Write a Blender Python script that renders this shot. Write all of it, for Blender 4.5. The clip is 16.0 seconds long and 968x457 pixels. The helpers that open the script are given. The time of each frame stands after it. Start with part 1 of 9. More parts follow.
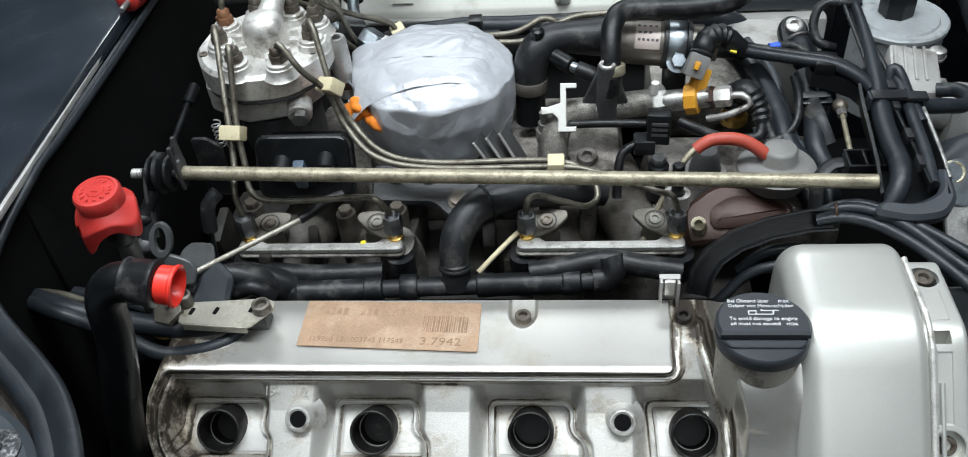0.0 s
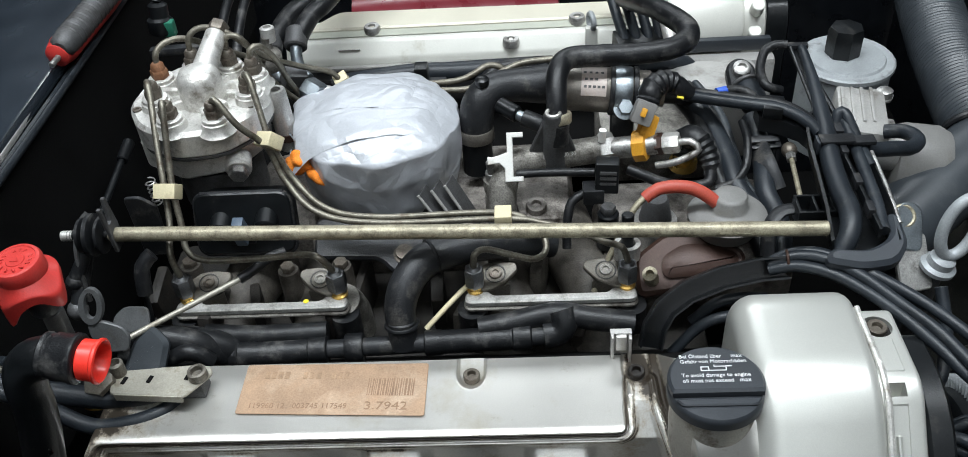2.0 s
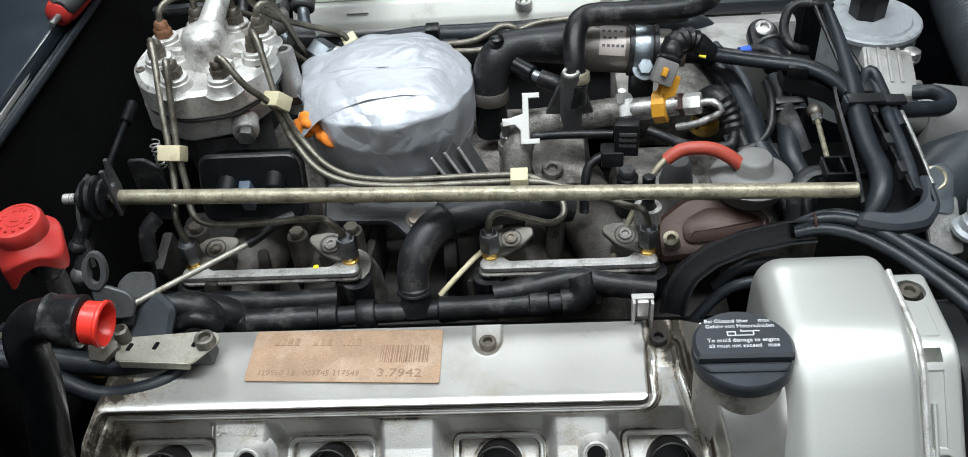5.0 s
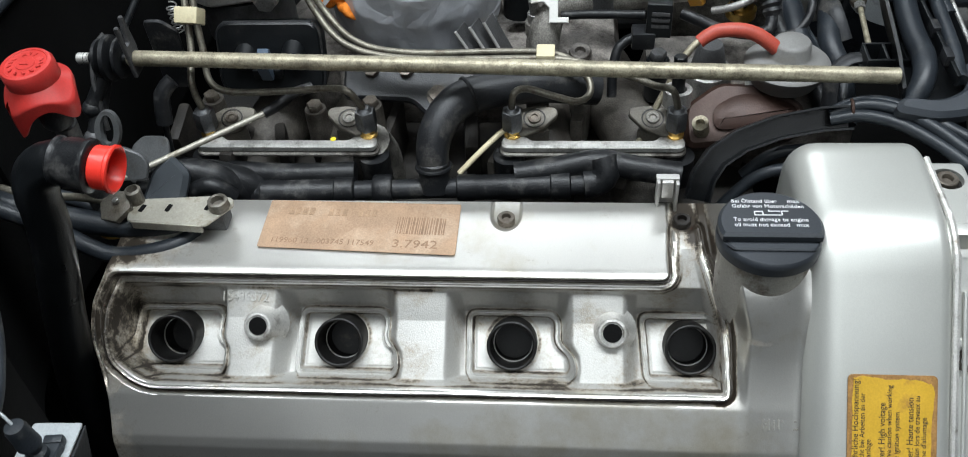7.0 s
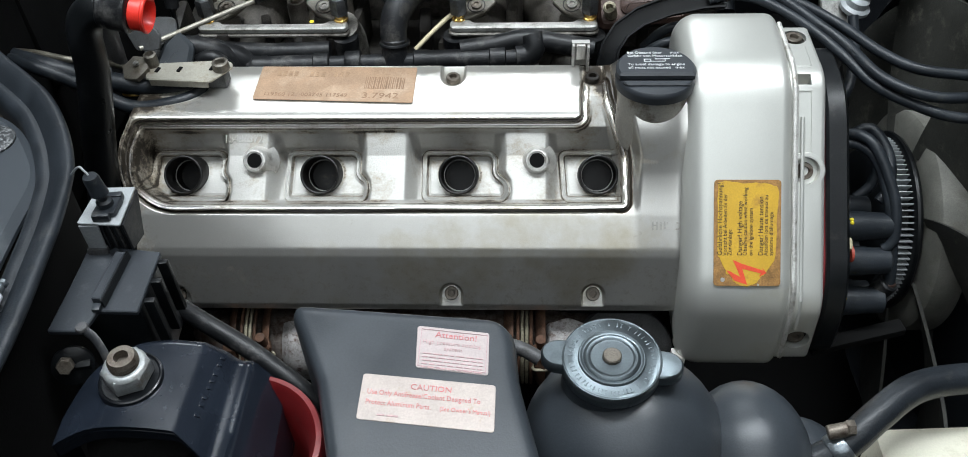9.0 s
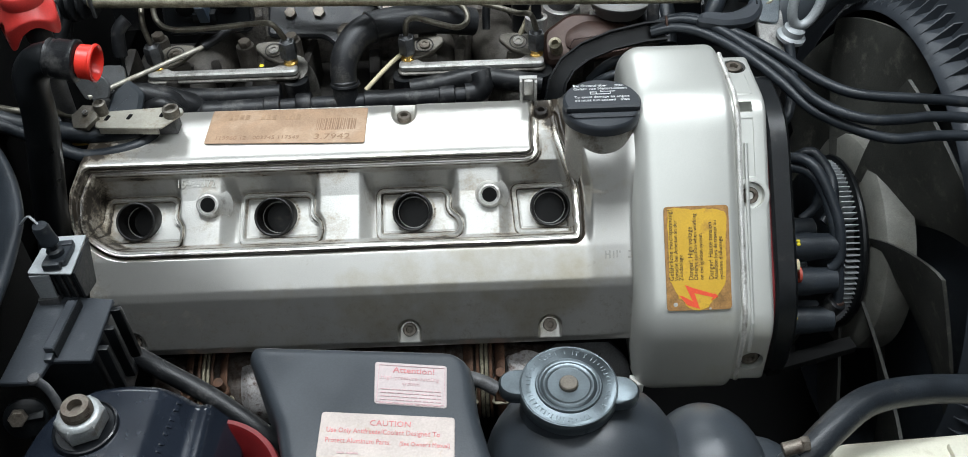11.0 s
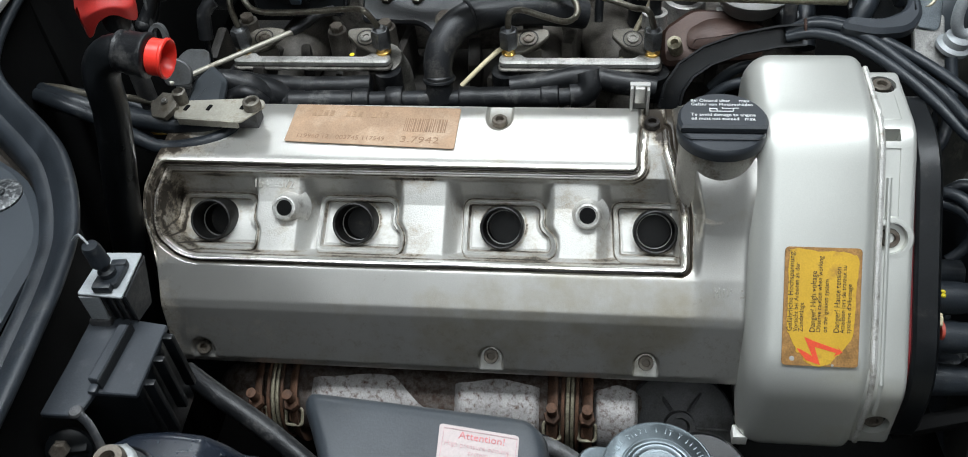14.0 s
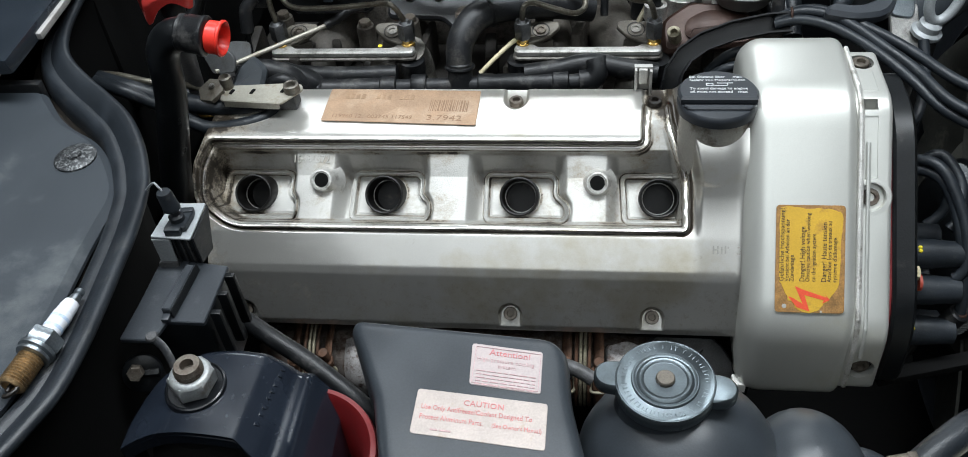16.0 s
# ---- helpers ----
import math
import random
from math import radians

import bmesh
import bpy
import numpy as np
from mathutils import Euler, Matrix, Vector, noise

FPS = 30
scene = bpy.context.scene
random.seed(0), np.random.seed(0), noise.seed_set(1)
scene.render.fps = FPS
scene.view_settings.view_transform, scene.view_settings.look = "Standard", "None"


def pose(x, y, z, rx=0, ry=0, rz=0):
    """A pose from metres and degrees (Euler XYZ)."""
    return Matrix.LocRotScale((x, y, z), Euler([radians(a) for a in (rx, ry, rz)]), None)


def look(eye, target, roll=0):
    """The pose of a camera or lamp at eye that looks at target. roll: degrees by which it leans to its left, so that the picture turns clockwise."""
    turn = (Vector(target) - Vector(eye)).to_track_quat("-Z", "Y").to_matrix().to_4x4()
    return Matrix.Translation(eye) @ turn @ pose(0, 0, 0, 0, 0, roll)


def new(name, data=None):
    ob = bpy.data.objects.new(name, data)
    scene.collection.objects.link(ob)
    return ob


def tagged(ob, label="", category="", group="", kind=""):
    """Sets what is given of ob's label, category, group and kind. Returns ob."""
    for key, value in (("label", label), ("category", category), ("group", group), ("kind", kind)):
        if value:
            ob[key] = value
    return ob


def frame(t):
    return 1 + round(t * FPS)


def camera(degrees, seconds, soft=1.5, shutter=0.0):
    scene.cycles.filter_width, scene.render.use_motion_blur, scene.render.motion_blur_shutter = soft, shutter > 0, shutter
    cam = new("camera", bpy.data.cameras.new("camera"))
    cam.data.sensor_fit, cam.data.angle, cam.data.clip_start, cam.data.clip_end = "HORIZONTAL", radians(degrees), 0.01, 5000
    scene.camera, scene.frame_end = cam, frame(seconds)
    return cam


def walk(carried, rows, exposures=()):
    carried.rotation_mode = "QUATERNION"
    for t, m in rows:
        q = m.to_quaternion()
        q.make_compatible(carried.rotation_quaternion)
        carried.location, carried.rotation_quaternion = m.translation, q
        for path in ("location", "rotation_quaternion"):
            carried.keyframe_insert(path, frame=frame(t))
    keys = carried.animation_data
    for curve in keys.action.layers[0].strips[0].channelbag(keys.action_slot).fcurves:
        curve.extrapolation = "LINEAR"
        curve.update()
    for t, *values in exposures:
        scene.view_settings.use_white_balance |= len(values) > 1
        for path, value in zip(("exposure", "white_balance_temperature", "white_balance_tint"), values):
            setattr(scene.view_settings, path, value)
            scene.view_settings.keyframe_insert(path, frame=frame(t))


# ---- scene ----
cam = camera(55.31, 16.0, soft=0.9, shutter=0.2)
PATH = [
    (0, (0.0832, -0.355, 0.5157), (0.0344, 0.0094, 0.1768), -5.76),
    (0.5, (0.1035, -0.3523, 0.5243), (0.0651, 0.0201, 0.1929), -6.21),
    (1, (0.0975, -0.3425, 0.5223), (0.0647, 0.033, 0.1937), -5.46),
    (1.5, (0.0959, -0.3316, 0.5175), (0.066, 0.0444, 0.1894), -5.18),
    (2, (0.0964, -0.3291, 0.5143), (0.066, 0.0474, 0.1867), -5.10),
    (2.5, (0.096, -0.3266, 0.5135), (0.0647, 0.0485, 0.1844), -5.22),
    (3, (0.0965, -0.33, 0.5149), (0.0641, 0.044, 0.1847), -5.43),
    (3.5, (0.0944, -0.3346, 0.5118), (0.0612, 0.0388, 0.1809), -5.46),
    (3.7, (0.0956, -0.3325, 0.5101), (0.0653, 0.0401, 0.1782), -5.19),
    (5.8, (0.0805, -0.3194, 0.483), (0.0427, 0.0438, 0.1414), -5.68),
    (6, (0.0796, -0.3206, 0.4817), (0.0388, 0.0401, 0.1378), -5.52),
    (6.5, (0.0754, -0.3266, 0.472), (0.0308, 0.0296, 0.1239), -5.39),
    (7, (0.0848, -0.3349, 0.4542), (0.0406, 0.0084, 0.0934), -4.70),
    (7.5, (0.0842, -0.3929, 0.4661), (0.0423, -0.0576, 0.0975), -4.35),
    (8, (0.1149, -0.4579, 0.4823), (0.0732, -0.1218, 0.1144), -4.25),
    (8.2, (0.1267, -0.4744, 0.4822), (0.0847, -0.1401, 0.1129), -4.01),
    (10.3, (0.0542, -0.5224, 0.4944), (0.0694, -0.1673, 0.1428), -0.66),
    (10.5, (0.0677, -0.5194, 0.4934), (0.0815, -0.1638, 0.1422), -0.68),
    (11, (0.1077, -0.5177, 0.4888), (0.1075, -0.1614, 0.1381), -2.13),
    (11.5, (0.1355, -0.5133, 0.4874), (0.1157, -0.1565, 0.1377), -4.14),
    (12, (0.1309, -0.497, 0.4855), (0.0871, -0.141, 0.1372), -6.03),
    (12.5, (0.1234, -0.4645, 0.4818), (0.0686, -0.1103, 0.1332), -6.39),
    (13, (0.1153, -0.4274, 0.4711), (0.0583, -0.0811, 0.1149), -6.09),
    (13.5, (0.1112, -0.4083, 0.463), (0.0539, -0.0728, 0.0967), -5.56),
    (14, (0.1173, -0.4365, 0.476), (0.058, -0.1014, 0.1096), -5.75),
    (14.5, (0.1243, -0.4825, 0.4824), (0.0648, -0.142, 0.1211), -5.94),
    (15, (0.1227, -0.5024, 0.4854), (0.0626, -0.1591, 0.127), -6.09),
    (15.5, (0.1203, -0.5119, 0.4878), (0.0608, -0.1662, 0.1314), -6.03),
    (16, (0.1119, -0.5177, 0.4894), (0.0518, -0.1692, 0.1359), -5.95),
]
walk(cam, [(t, look(eye, target, roll)) for t, eye, target, roll in PATH])

# ---- light of the garage: ceiling lamps, dim surroundings ----
def area_lamp(x, y, z, sx, sy, power, tint):
    data = bpy.data.lights.new("ceiling_lamp_light", "AREA")
    data.shape, data.size, data.size_y, data.energy, data.color = "RECTANGLE", sx, sy, power, tint
    ob = new("ceiling_lamp_light", data)
    ob.matrix_world = pose(x, y, z)
    return ob


COOL = (0.88, 0.95, 1.0)
LAMPS = [(0.1, 0.1, 1.55, 1.6, 0.3, 40), (0.1, -1.2, 1.55, 1.8, 1.5, 8), (-0.2, 2.0, 1.55, 1.6, 0.3, 25)]
for lx, ly, lz, sx, sy, power in LAMPS:
    area_lamp(lx, ly, lz, sx, sy, power, COOL)
world = bpy.data.worlds.new("world")
scene.world = world
world.use_nodes = True
world.node_tree.nodes["Background"].inputs[0].default_value = (0.5, 0.55, 0.62, 1)
world.node_tree.nodes["Background"].inputs[1].default_value = 0.01
scene.view_settings.exposure = 0.0


# ---- materials ----
def material(name, colour, rough=0.5, metal=0.0, vary=0.25, scale=60.0, bump=0.15, dirt=None, dirt_amount=0.45, dirt_scale=25.0, coat=0.0, fine=900.0, rough_vary=0.15):
    """A surface with variation at two scales, fine relief and, where given, dirt in patches."""
    m = bpy.data.materials.new(name)
    m.use_nodes = True
    n, link = m.node_tree.nodes, m.node_tree.links
    b = n["Principled BSDF"]
    b.inputs["Metallic"].default_value = metal
    b.inputs["Coat Weight"].default_value = coat
    b.inputs["Coat Roughness"].default_value = 0.12
    at = n.new("ShaderNodeTexCoord")
    big = n.new("ShaderNodeTexNoise")
    big.inputs["Scale"].default_value, big.inputs["Detail"].default_value = scale, 6
    small = n.new("ShaderNodeTexNoise")
    small.inputs["Scale"].default_value, small.inputs["Detail"].default_value = fine, 3
    link.new(at.outputs["Object"], big.inputs["Vector"])
    link.new(at.outputs["Object"], small.inputs["Vector"])
    ramp = n.new("ShaderNodeValToRGB")
    lo, hi = [c * (1 - vary) for c in colour], [min(1, c * (1 + vary * 0.8)) for c in colour]
    ramp.color_ramp.elements[0].position, ramp.color_ramp.elements[1].position = 0.3, 0.7
    ramp.color_ramp.elements[0].color, ramp.color_ramp.elements[1].color = (*lo, 1), (*hi, 1)
    link.new(big.outputs["Fac"], ramp.inputs["Fac"])
    out = ramp.outputs["Color"]
    if dirt:
        spots = n.new("ShaderNodeTexNoise")
        spots.inputs["Scale"].default_value, spots.inputs["Detail"].default_value, spots.inputs["Roughness"].default_value = dirt_scale, 9, 0.68
        link.new(at.outputs["Object"], spots.inputs["Vector"])
        cut = n.new("ShaderNodeMapRange")
        cut.inputs["From Min"].default_value, cut.inputs["From Max"].default_value = 0.62 - 0.25 * dirt_amount, 0.78 - 0.2 * dirt_amount
        link.new(spots.outputs["Fac"], cut.inputs["Value"])
        mix = n.new("ShaderNodeMix")
        mix.data_type = "RGBA"
        link.new(cut.outputs["Result"], mix.inputs["Factor"])
        link.new(out, mix.inputs["A"])
        mix.inputs["B"].default_value = (*dirt, 1)
        out = mix.outputs["Result"]
    grain = n.new("ShaderNodeMapRange")
    grain.inputs["From Min"].default_value, grain.inputs["From Max"].default_value = 0.3, 0.7
    grain.inputs["To Min"].default_value, grain.inputs["To Max"].default_value = 1 - vary * 0.9, 1 + vary * 0.5
    link.new(small.outputs["Fac"], grain.inputs["Value"])
    tone = n.new("ShaderNodeVectorMath")
    tone.operation = "SCALE"
    link.new(out, tone.inputs[0])
    link.new(grain.outputs["Result"], tone.inputs["Scale"])
    out = tone.outputs["Vector"]
    link.new(out, b.inputs["Base Color"])
    rr = n.new("ShaderNodeMapRange")
    rr.inputs["To Min"].default_value, rr.inputs["To Max"].default_value = max(0.03, rough - rough_vary), min(1, rough + rough_vary)
    link.new(big.outputs["Fac"], rr.inputs["Value"])
    link.new(rr.outputs["Result"], b.inputs["Roughness"])
    if bump:
        add = n.new("ShaderNodeMath")
        add.operation = "MULTIPLY_ADD"
        link.new(big.outputs["Fac"], add.inputs[0])
        add.inputs[1].default_value = 1.5
        link.new(small.outputs["Fac"], add.inputs[2])
        bp = n.new("ShaderNodeBump")
        bp.inputs["Strength"].default_value, bp.inputs["Distance"].default_value = bump, 0.0006
        link.new(add.outputs["Value"], bp.inputs["Height"])
        link.new(bp.outputs["Normal"], b.inputs["Normal"])
    return m


SILVER = material("silver_painted_casting", (0.67, 0.656, 0.617), 0.31, 0.81, 0.06, 14, 0.1, (0.5, 0.45, 0.34), 0.42, 9, 0.0, 1400, 0.06)
SILVER_FAR = material("cream_silver_casting", (0.68, 0.675, 0.62), 0.42, 0.15, 0.06, 25, 0.1, (0.42, 0.39, 0.31), 0.14, 18)
ALU = material("dull_cast_aluminium", (0.5, 0.49, 0.47), 0.42, 0.75, 0.25, 55, 0.45, (0.06, 0.05, 0.04), 0.42, 45)
ALU_DIRTY = material("grimy_cast_aluminium", (0.3, 0.285, 0.255), 0.55, 0.45, 0.45, 45, 0.7, (0.05, 0.043, 0.036), 0.75, 34)
ALU_BRIGHT = material("bright_machined_aluminium", (0.7, 0.685, 0.65), 0.4, 0.55, 0.16, 60, 0.6, (0.2, 0.175, 0.14), 0.36, 70)
STEEL = material("worn_steel", (0.36, 0.355, 0.34), 0.4, 0.8, 0.3, 90, 0.35, (0.07, 0.055, 0.04), 0.35, 130)
ZINC = material("zinc_plated_steel", (0.3, 0.335, 0.36), 0.33, 0.9, 0.2, 90, 0.25, (0.12, 0.11, 0.1), 0.3, 90)
YELLOW_ZINC = material("tarnished_yellow_zinc", (0.36, 0.325, 0.235), 0.46, 0.5, 0.3, 70, 0.3, (0.16, 0.135, 0.095), 0.55, 180)
LINE = material("dull_fuel_line_steel", (0.2, 0.185, 0.15), 0.45, 0.7, 0.3, 80, 0.25, (0.09, 0.07, 0.05), 0.5, 90)
BRASS = material("brass", (0.65, 0.42, 0.12), 0.3, 0.9, 0.2, 80, 0.1)
RUST = material("rusty_brown_metal", (0.12, 0.06, 0.035), 0.75, 0.3, 0.4, 60, 0.5, (0.05, 0.03, 0.02), 0.5, 50)
COPPER = material("copper_brown_metal", (0.05, 0.025, 0.018), 0.5, 0.35, 0.25, 40, 0.3, (0.07, 0.045, 0.035), 0.5, 45)
PALE = material("pale_cast_aluminium", (0.46, 0.45, 0.43), 0.5, 0.4, 0.15, 35, 0.3, (0.2, 0.18, 0.155), 0.35, 30)
PINK_INK = material("faded_pink_print", (0.5, 0.33, 0.33), 0.6, 0.0, 0.2, 200, 0)
RED_CAN = material("deep_red_enamel", (0.15, 0.01, 0.018), 0.3, 0.0, 0.1, 40, 0.05)
RED_DARK = material("dark_red_paint", (0.2, 0.018, 0.02), 0.5, 0.0, 0.25, 50, 0.2, (0.12, 0.02, 0.02), 0.4, 50)
SPECKLED = material("speckled_worn_black", (0.02, 0.022, 0.025), 0.4, 0.3, 0.3, 60, 0.4, (0.32, 0.33, 0.33), 0.55, 420)
GREY_BLADE = material("dusty_fan_blade", (0.06, 0.06, 0.053), 0.6, 0.0, 0.4, 25, 0.3, (0.15, 0.145, 0.12), 0.3, 60)
BAR = material("scuffed_aluminium_bar", (0.56, 0.55, 0.52), 0.4, 0.6, 0.2, 60, 0.5, (0.12, 0.1, 0.08), 0.4, 70)
HUB = material("dusty_pale_hub_plastic", (0.21, 0.206, 0.182), 0.55, 0.1, 0.2, 40, 0.2, (0.16, 0.15, 0.125), 0.35, 50)
SHIELD = material("speckled_heat_shield", (0.4, 0.38, 0.37), 0.6, 0.3, 0.25, 60, 0.3, (0.08, 0.036, 0.02), 0.48, 220)
SHIELD_RUSTY = material("rust_speckled_casting", (0.13, 0.112, 0.1), 0.7, 0.3, 0.3, 60, 0.4, (0.05, 0.026, 0.016), 0.85, 200)
BLACK = material("black_plastic", (0.006, 0.007, 0.008), 0.34, 0.0, 0.3, 50, 0.2, (0.04, 0.038, 0.035), 0.1, 40)
BLACK_DUSTY = material("dusty_black_plastic", (0.017, 0.018, 0.02), 0.42, 0.0, 0.35, 40, 0.4, (0.085, 0.08, 0.073), 0.38, 55)
RUBBER = material("black_rubber", (0.0105, 0.0112, 0.0125), 0.4, 0.0, 0.35, 60, 0.4, (0.085, 0.082, 0.078), 0.36, 60)
RUBBER_GREY = material("greyish_rubber", (0.018, 0.022, 0.027), 0.4, 0.0, 0.3, 50, 0.3, (0.06, 0.06, 0.058), 0.2, 60)
TANK = material("grey_black_moulded_plastic", (0.034, 0.04, 0.047), 0.38, 0.0, 0.15, 25, 0.12, (0.05, 0.053, 0.056), 0.15, 20)
PANEL = material("grey_plastic_panel", (0.031, 0.038, 0.046), 0.5, 0.0, 0.1, 20, 0.3, (0.1, 0.11, 0.115), 0.25, 15, 0.0, 2500)
PAINT = material("black_painted_steel", (0.006, 0.007, 0.009), 0.3, 0.0, 0.3, 30, 0.12, (0.03, 0.031, 0.034), 0.1, 40, 0.2)
PAINT_DULL = material("satin_black_steel", (0.012, 0.016, 0.024), 0.24, 0.0, 0.25, 30, 0.035, (0.05, 0.055, 0.065), 0.08, 260, 0.4)
# near-black with little gloss stands in for shade in deep gaps
VOID = material("shade_black", (0.004, 0.004, 0.004), 0.9, 0.0, 0.4, 30, 0.4)
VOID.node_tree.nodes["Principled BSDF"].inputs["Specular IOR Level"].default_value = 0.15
GREY = material("grey_painted_metal", (0.34, 0.36, 0.37), 0.5, 0.2, 0.15, 40, 0.25, (0.1, 0.095, 0.085), 0.3, 40)
GREY_DARK = material("dark_grey_casting", (0.09, 0.09, 0.092), 0.5, 0.3, 0.3, 40, 0.4, (0.03, 0.028, 0.025), 0.5, 35)
GREY_PLASTIC = material("light_grey_plastic", (0.18, 0.176, 0.168), 0.5, 0.0, 0.12, 40, 0.15, (0.15, 0.14, 0.12), 0.3, 50)
RED = material("bright_red_plastic", (0.85, 0.04, 0.025), 0.35, 0.0, 0.08, 60, 0.1)
RED_DULL = material("faded_red_plastic", (0.5, 0.036, 0.03), 0.4, 0.0, 0.12, 60, 0.15, (0.6, 0.2, 0.18), 0.1, 60)
RED_RUBBER = material("red_rubber", (0.42, 0.065, 0.04), 0.5, 0.0, 0.15, 60, 0.2)
ORANGE = material("orange_rag", (0.85, 0.24, 0.02), 0.8, 0.0, 0.2, 120, 0.5)
AMBER = material("amber_plastic", (0.72, 0.34, 0.03), 0.45, 0.0, 0.15, 80, 0.2, (0.25, 0.12, 0.03), 0.3, 80)
IVORY = material("ivory_plastic", (0.62, 0.55, 0.36), 0.5, 0.0, 0.1, 80, 0.15, (0.4, 0.33, 0.2), 0.25, 80)
WHITE = material("white_plastic", (0.74, 0.73, 0.69), 0.45, 0.0, 0.06, 40, 0.15, (0.4, 0.37, 0.3), 0.2, 60)
WHITE_INK = material("white_print", (0.75, 0.76, 0.76), 0.6, 0.0, 0.1, 200, 0)
PAPER_TAN = material("aged_tan_label", (0.37, 0.24, 0.15), 0.6, 0.0, 0.2, 45, 0.2, (0.47, 0.34, 0.235), 0.5, 30)
TAN_FAINT = material("very_faded_brown_print", (0.365, 0.238, 0.147), 0.7, 0.0, 0.25, 120, 0)
TAN_INK = material("faded_brown_print", (0.27, 0.165, 0.1), 0.7, 0.0, 0.25, 120, 0)
LABEL_YELLOW = material("yellow_label", (0.62, 0.37, 0.03), 0.45, 0.0, 0.1, 40, 0.1, (0.3, 0.14, 0.04), 0.35, 45)
LABEL_RIM = material("stained_label_edge", (0.33, 0.17, 0.05), 0.6, 0.0, 0.35, 160, 0.1)
DARK_INK = material("black_print", (0.03, 0.025, 0.02), 0.6, 0.0, 0.1, 200, 0)
RED_INK = material("red_print", (0.55, 0.17, 0.17), 0.6, 0.0, 0.2, 200, 0)
RED_BOLT = material("red_warning_print", (0.75, 0.08, 0.03), 0.5, 0.0, 0.1, 200, 0)
LABEL_PINK = material("pale_pink_label", (0.45, 0.38, 0.37), 0.5, 0.0, 0.08, 60, 0.1, (0.5, 0.38, 0.36), 0.25, 60)
LABEL_FOIL = material("pale_gold_foil_label", (0.45, 0.385, 0.35), 0.42, 0.15, 0.1, 60, 0.15, (0.38, 0.28, 0.18), 0.22, 90)
CERAMIC = material("white_ceramic", (0.78, 0.8, 0.85), 0.2, 0.0, 0.05, 60, 0.0)
BAND = material("faded_blue_print", (0.5, 0.6, 0.76), 0.3, 0.0, 0.2, 200, 0)
YELLOW_DOT = material("yellow_paint", (0.8, 0.65, 0.03), 0.5, 0.0, 0.1, 200, 0)
GREEN = material("green_plastic", (0.02, 0.16, 0.1), 0.5, 0.0, 0.2, 100, 0.1)
BLUE = material("blue_plastic", (0.03, 0.1, 0.5), 0.5, 0.0, 0.2, 100, 0.1)
# oil on small parts, also the shade in bolt pockets and holes
GREASE_SHADE = material("black_oil_and_shade", (0.012, 0.009, 0.007), 0.4, 0.0, 0.5, 150, 0.4)
CONCRETE = material("concrete_floor", (0.12, 0.11, 0.1), 0.8, 0.0, 0.2, 3, 0.3)
# unseen walls, dim brown so that the cover's front mirrors something dark
WALL = material("dim_painted_wall", (0.07, 0.06, 0.057), 0.8, 0.0, 0.1, 2, 0.1)
CEILING = material("white_painted_ceiling", (0.7, 0.7, 0.68), 0.8, 0.0, 0.05, 2, 0.1)
TUBE_GLOW = bpy.data.materials.new("lamp_diffuser")
TUBE_GLOW.use_nodes = True
TUBE_GLOW.node_tree.nodes["Principled BSDF"].inputs["Emission Color"].default_value = (*COOL, 1)
TUBE_GLOW.node_tree.nodes["Principled BSDF"].inputs["Emission Strength"].default_value = 1.0


def tape_material():
    """Silver duct tape: cloth weave and long creases."""
    m = material("silver_duct_tape", (0.46, 0.475, 0.505), 0.4, 0.2, 0.06, 40, 0.15)
    n, link = m.node_tree.nodes, m.node_tree.links
    b = n["Principled BSDF"]
    at = n.new("ShaderNodeTexCoord")
    v = n.new("ShaderNodeTexVoronoi")
    v.feature = "DISTANCE_TO_EDGE"
    v.inputs["Scale"].default_value = 42
    wob = n.new("ShaderNodeTexNoise")
    wob.inputs["Scale"].default_value, wob.inputs["Detail"].default_value = 24, 4
    link.new(at.outputs["Object"], wob.inputs["Vector"])
    add = n.new("ShaderNodeVectorMath")
    add.operation = "MULTIPLY_ADD"
    link.new(wob.outputs["Color"], add.inputs[0])
    add.inputs[1].default_value = (0.05, 0.05, 0.05)
    link.new(at.outputs["Object"], add.inputs[2])
    link.new(add.outputs["Vector"], v.inputs["Vector"])
    mr = n.new("ShaderNodeMapRange")
    mr.inputs["From Max"].default_value = 0.35
    mr.inputs["To Max"].default_value = 0.45
    link.new(v.outputs["Distance"], mr.inputs["Value"])
    sm = n.new("ShaderNodeMath")
    sm.operation = "ADD"
    link.new(mr.outputs["Result"], sm.inputs[0])
    link.new(wob.outputs["Fac"], sm.inputs[1])
    bp = n.new("ShaderNodeBump")
    bp.inputs["Strength"].default_value, bp.inputs["Distance"].default_value = 0.5, 0.0028
    link.new(sm.outputs["Value"], bp.inputs["Height"])
    link.new(bp.outputs["Normal"], b.inputs["Normal"])
    return m


TAPE = tape_material()
for m in (RUBBER, RUBBER_GREY, BLACK, BLACK_DUSTY):
    m.node_tree.nodes["Principled BSDF"].inputs["Specular IOR Level"].default_value = 0.35


SILVER_GRIMY = material("silver_paint_with_oil_stains", (0.42, 0.405, 0.37), 0.42, 0.55, 0.15, 30, 0.2, (0.12, 0.085, 0.05), 0.5, 60)
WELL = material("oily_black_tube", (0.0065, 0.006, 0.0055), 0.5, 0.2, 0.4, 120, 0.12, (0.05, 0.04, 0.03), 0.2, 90)


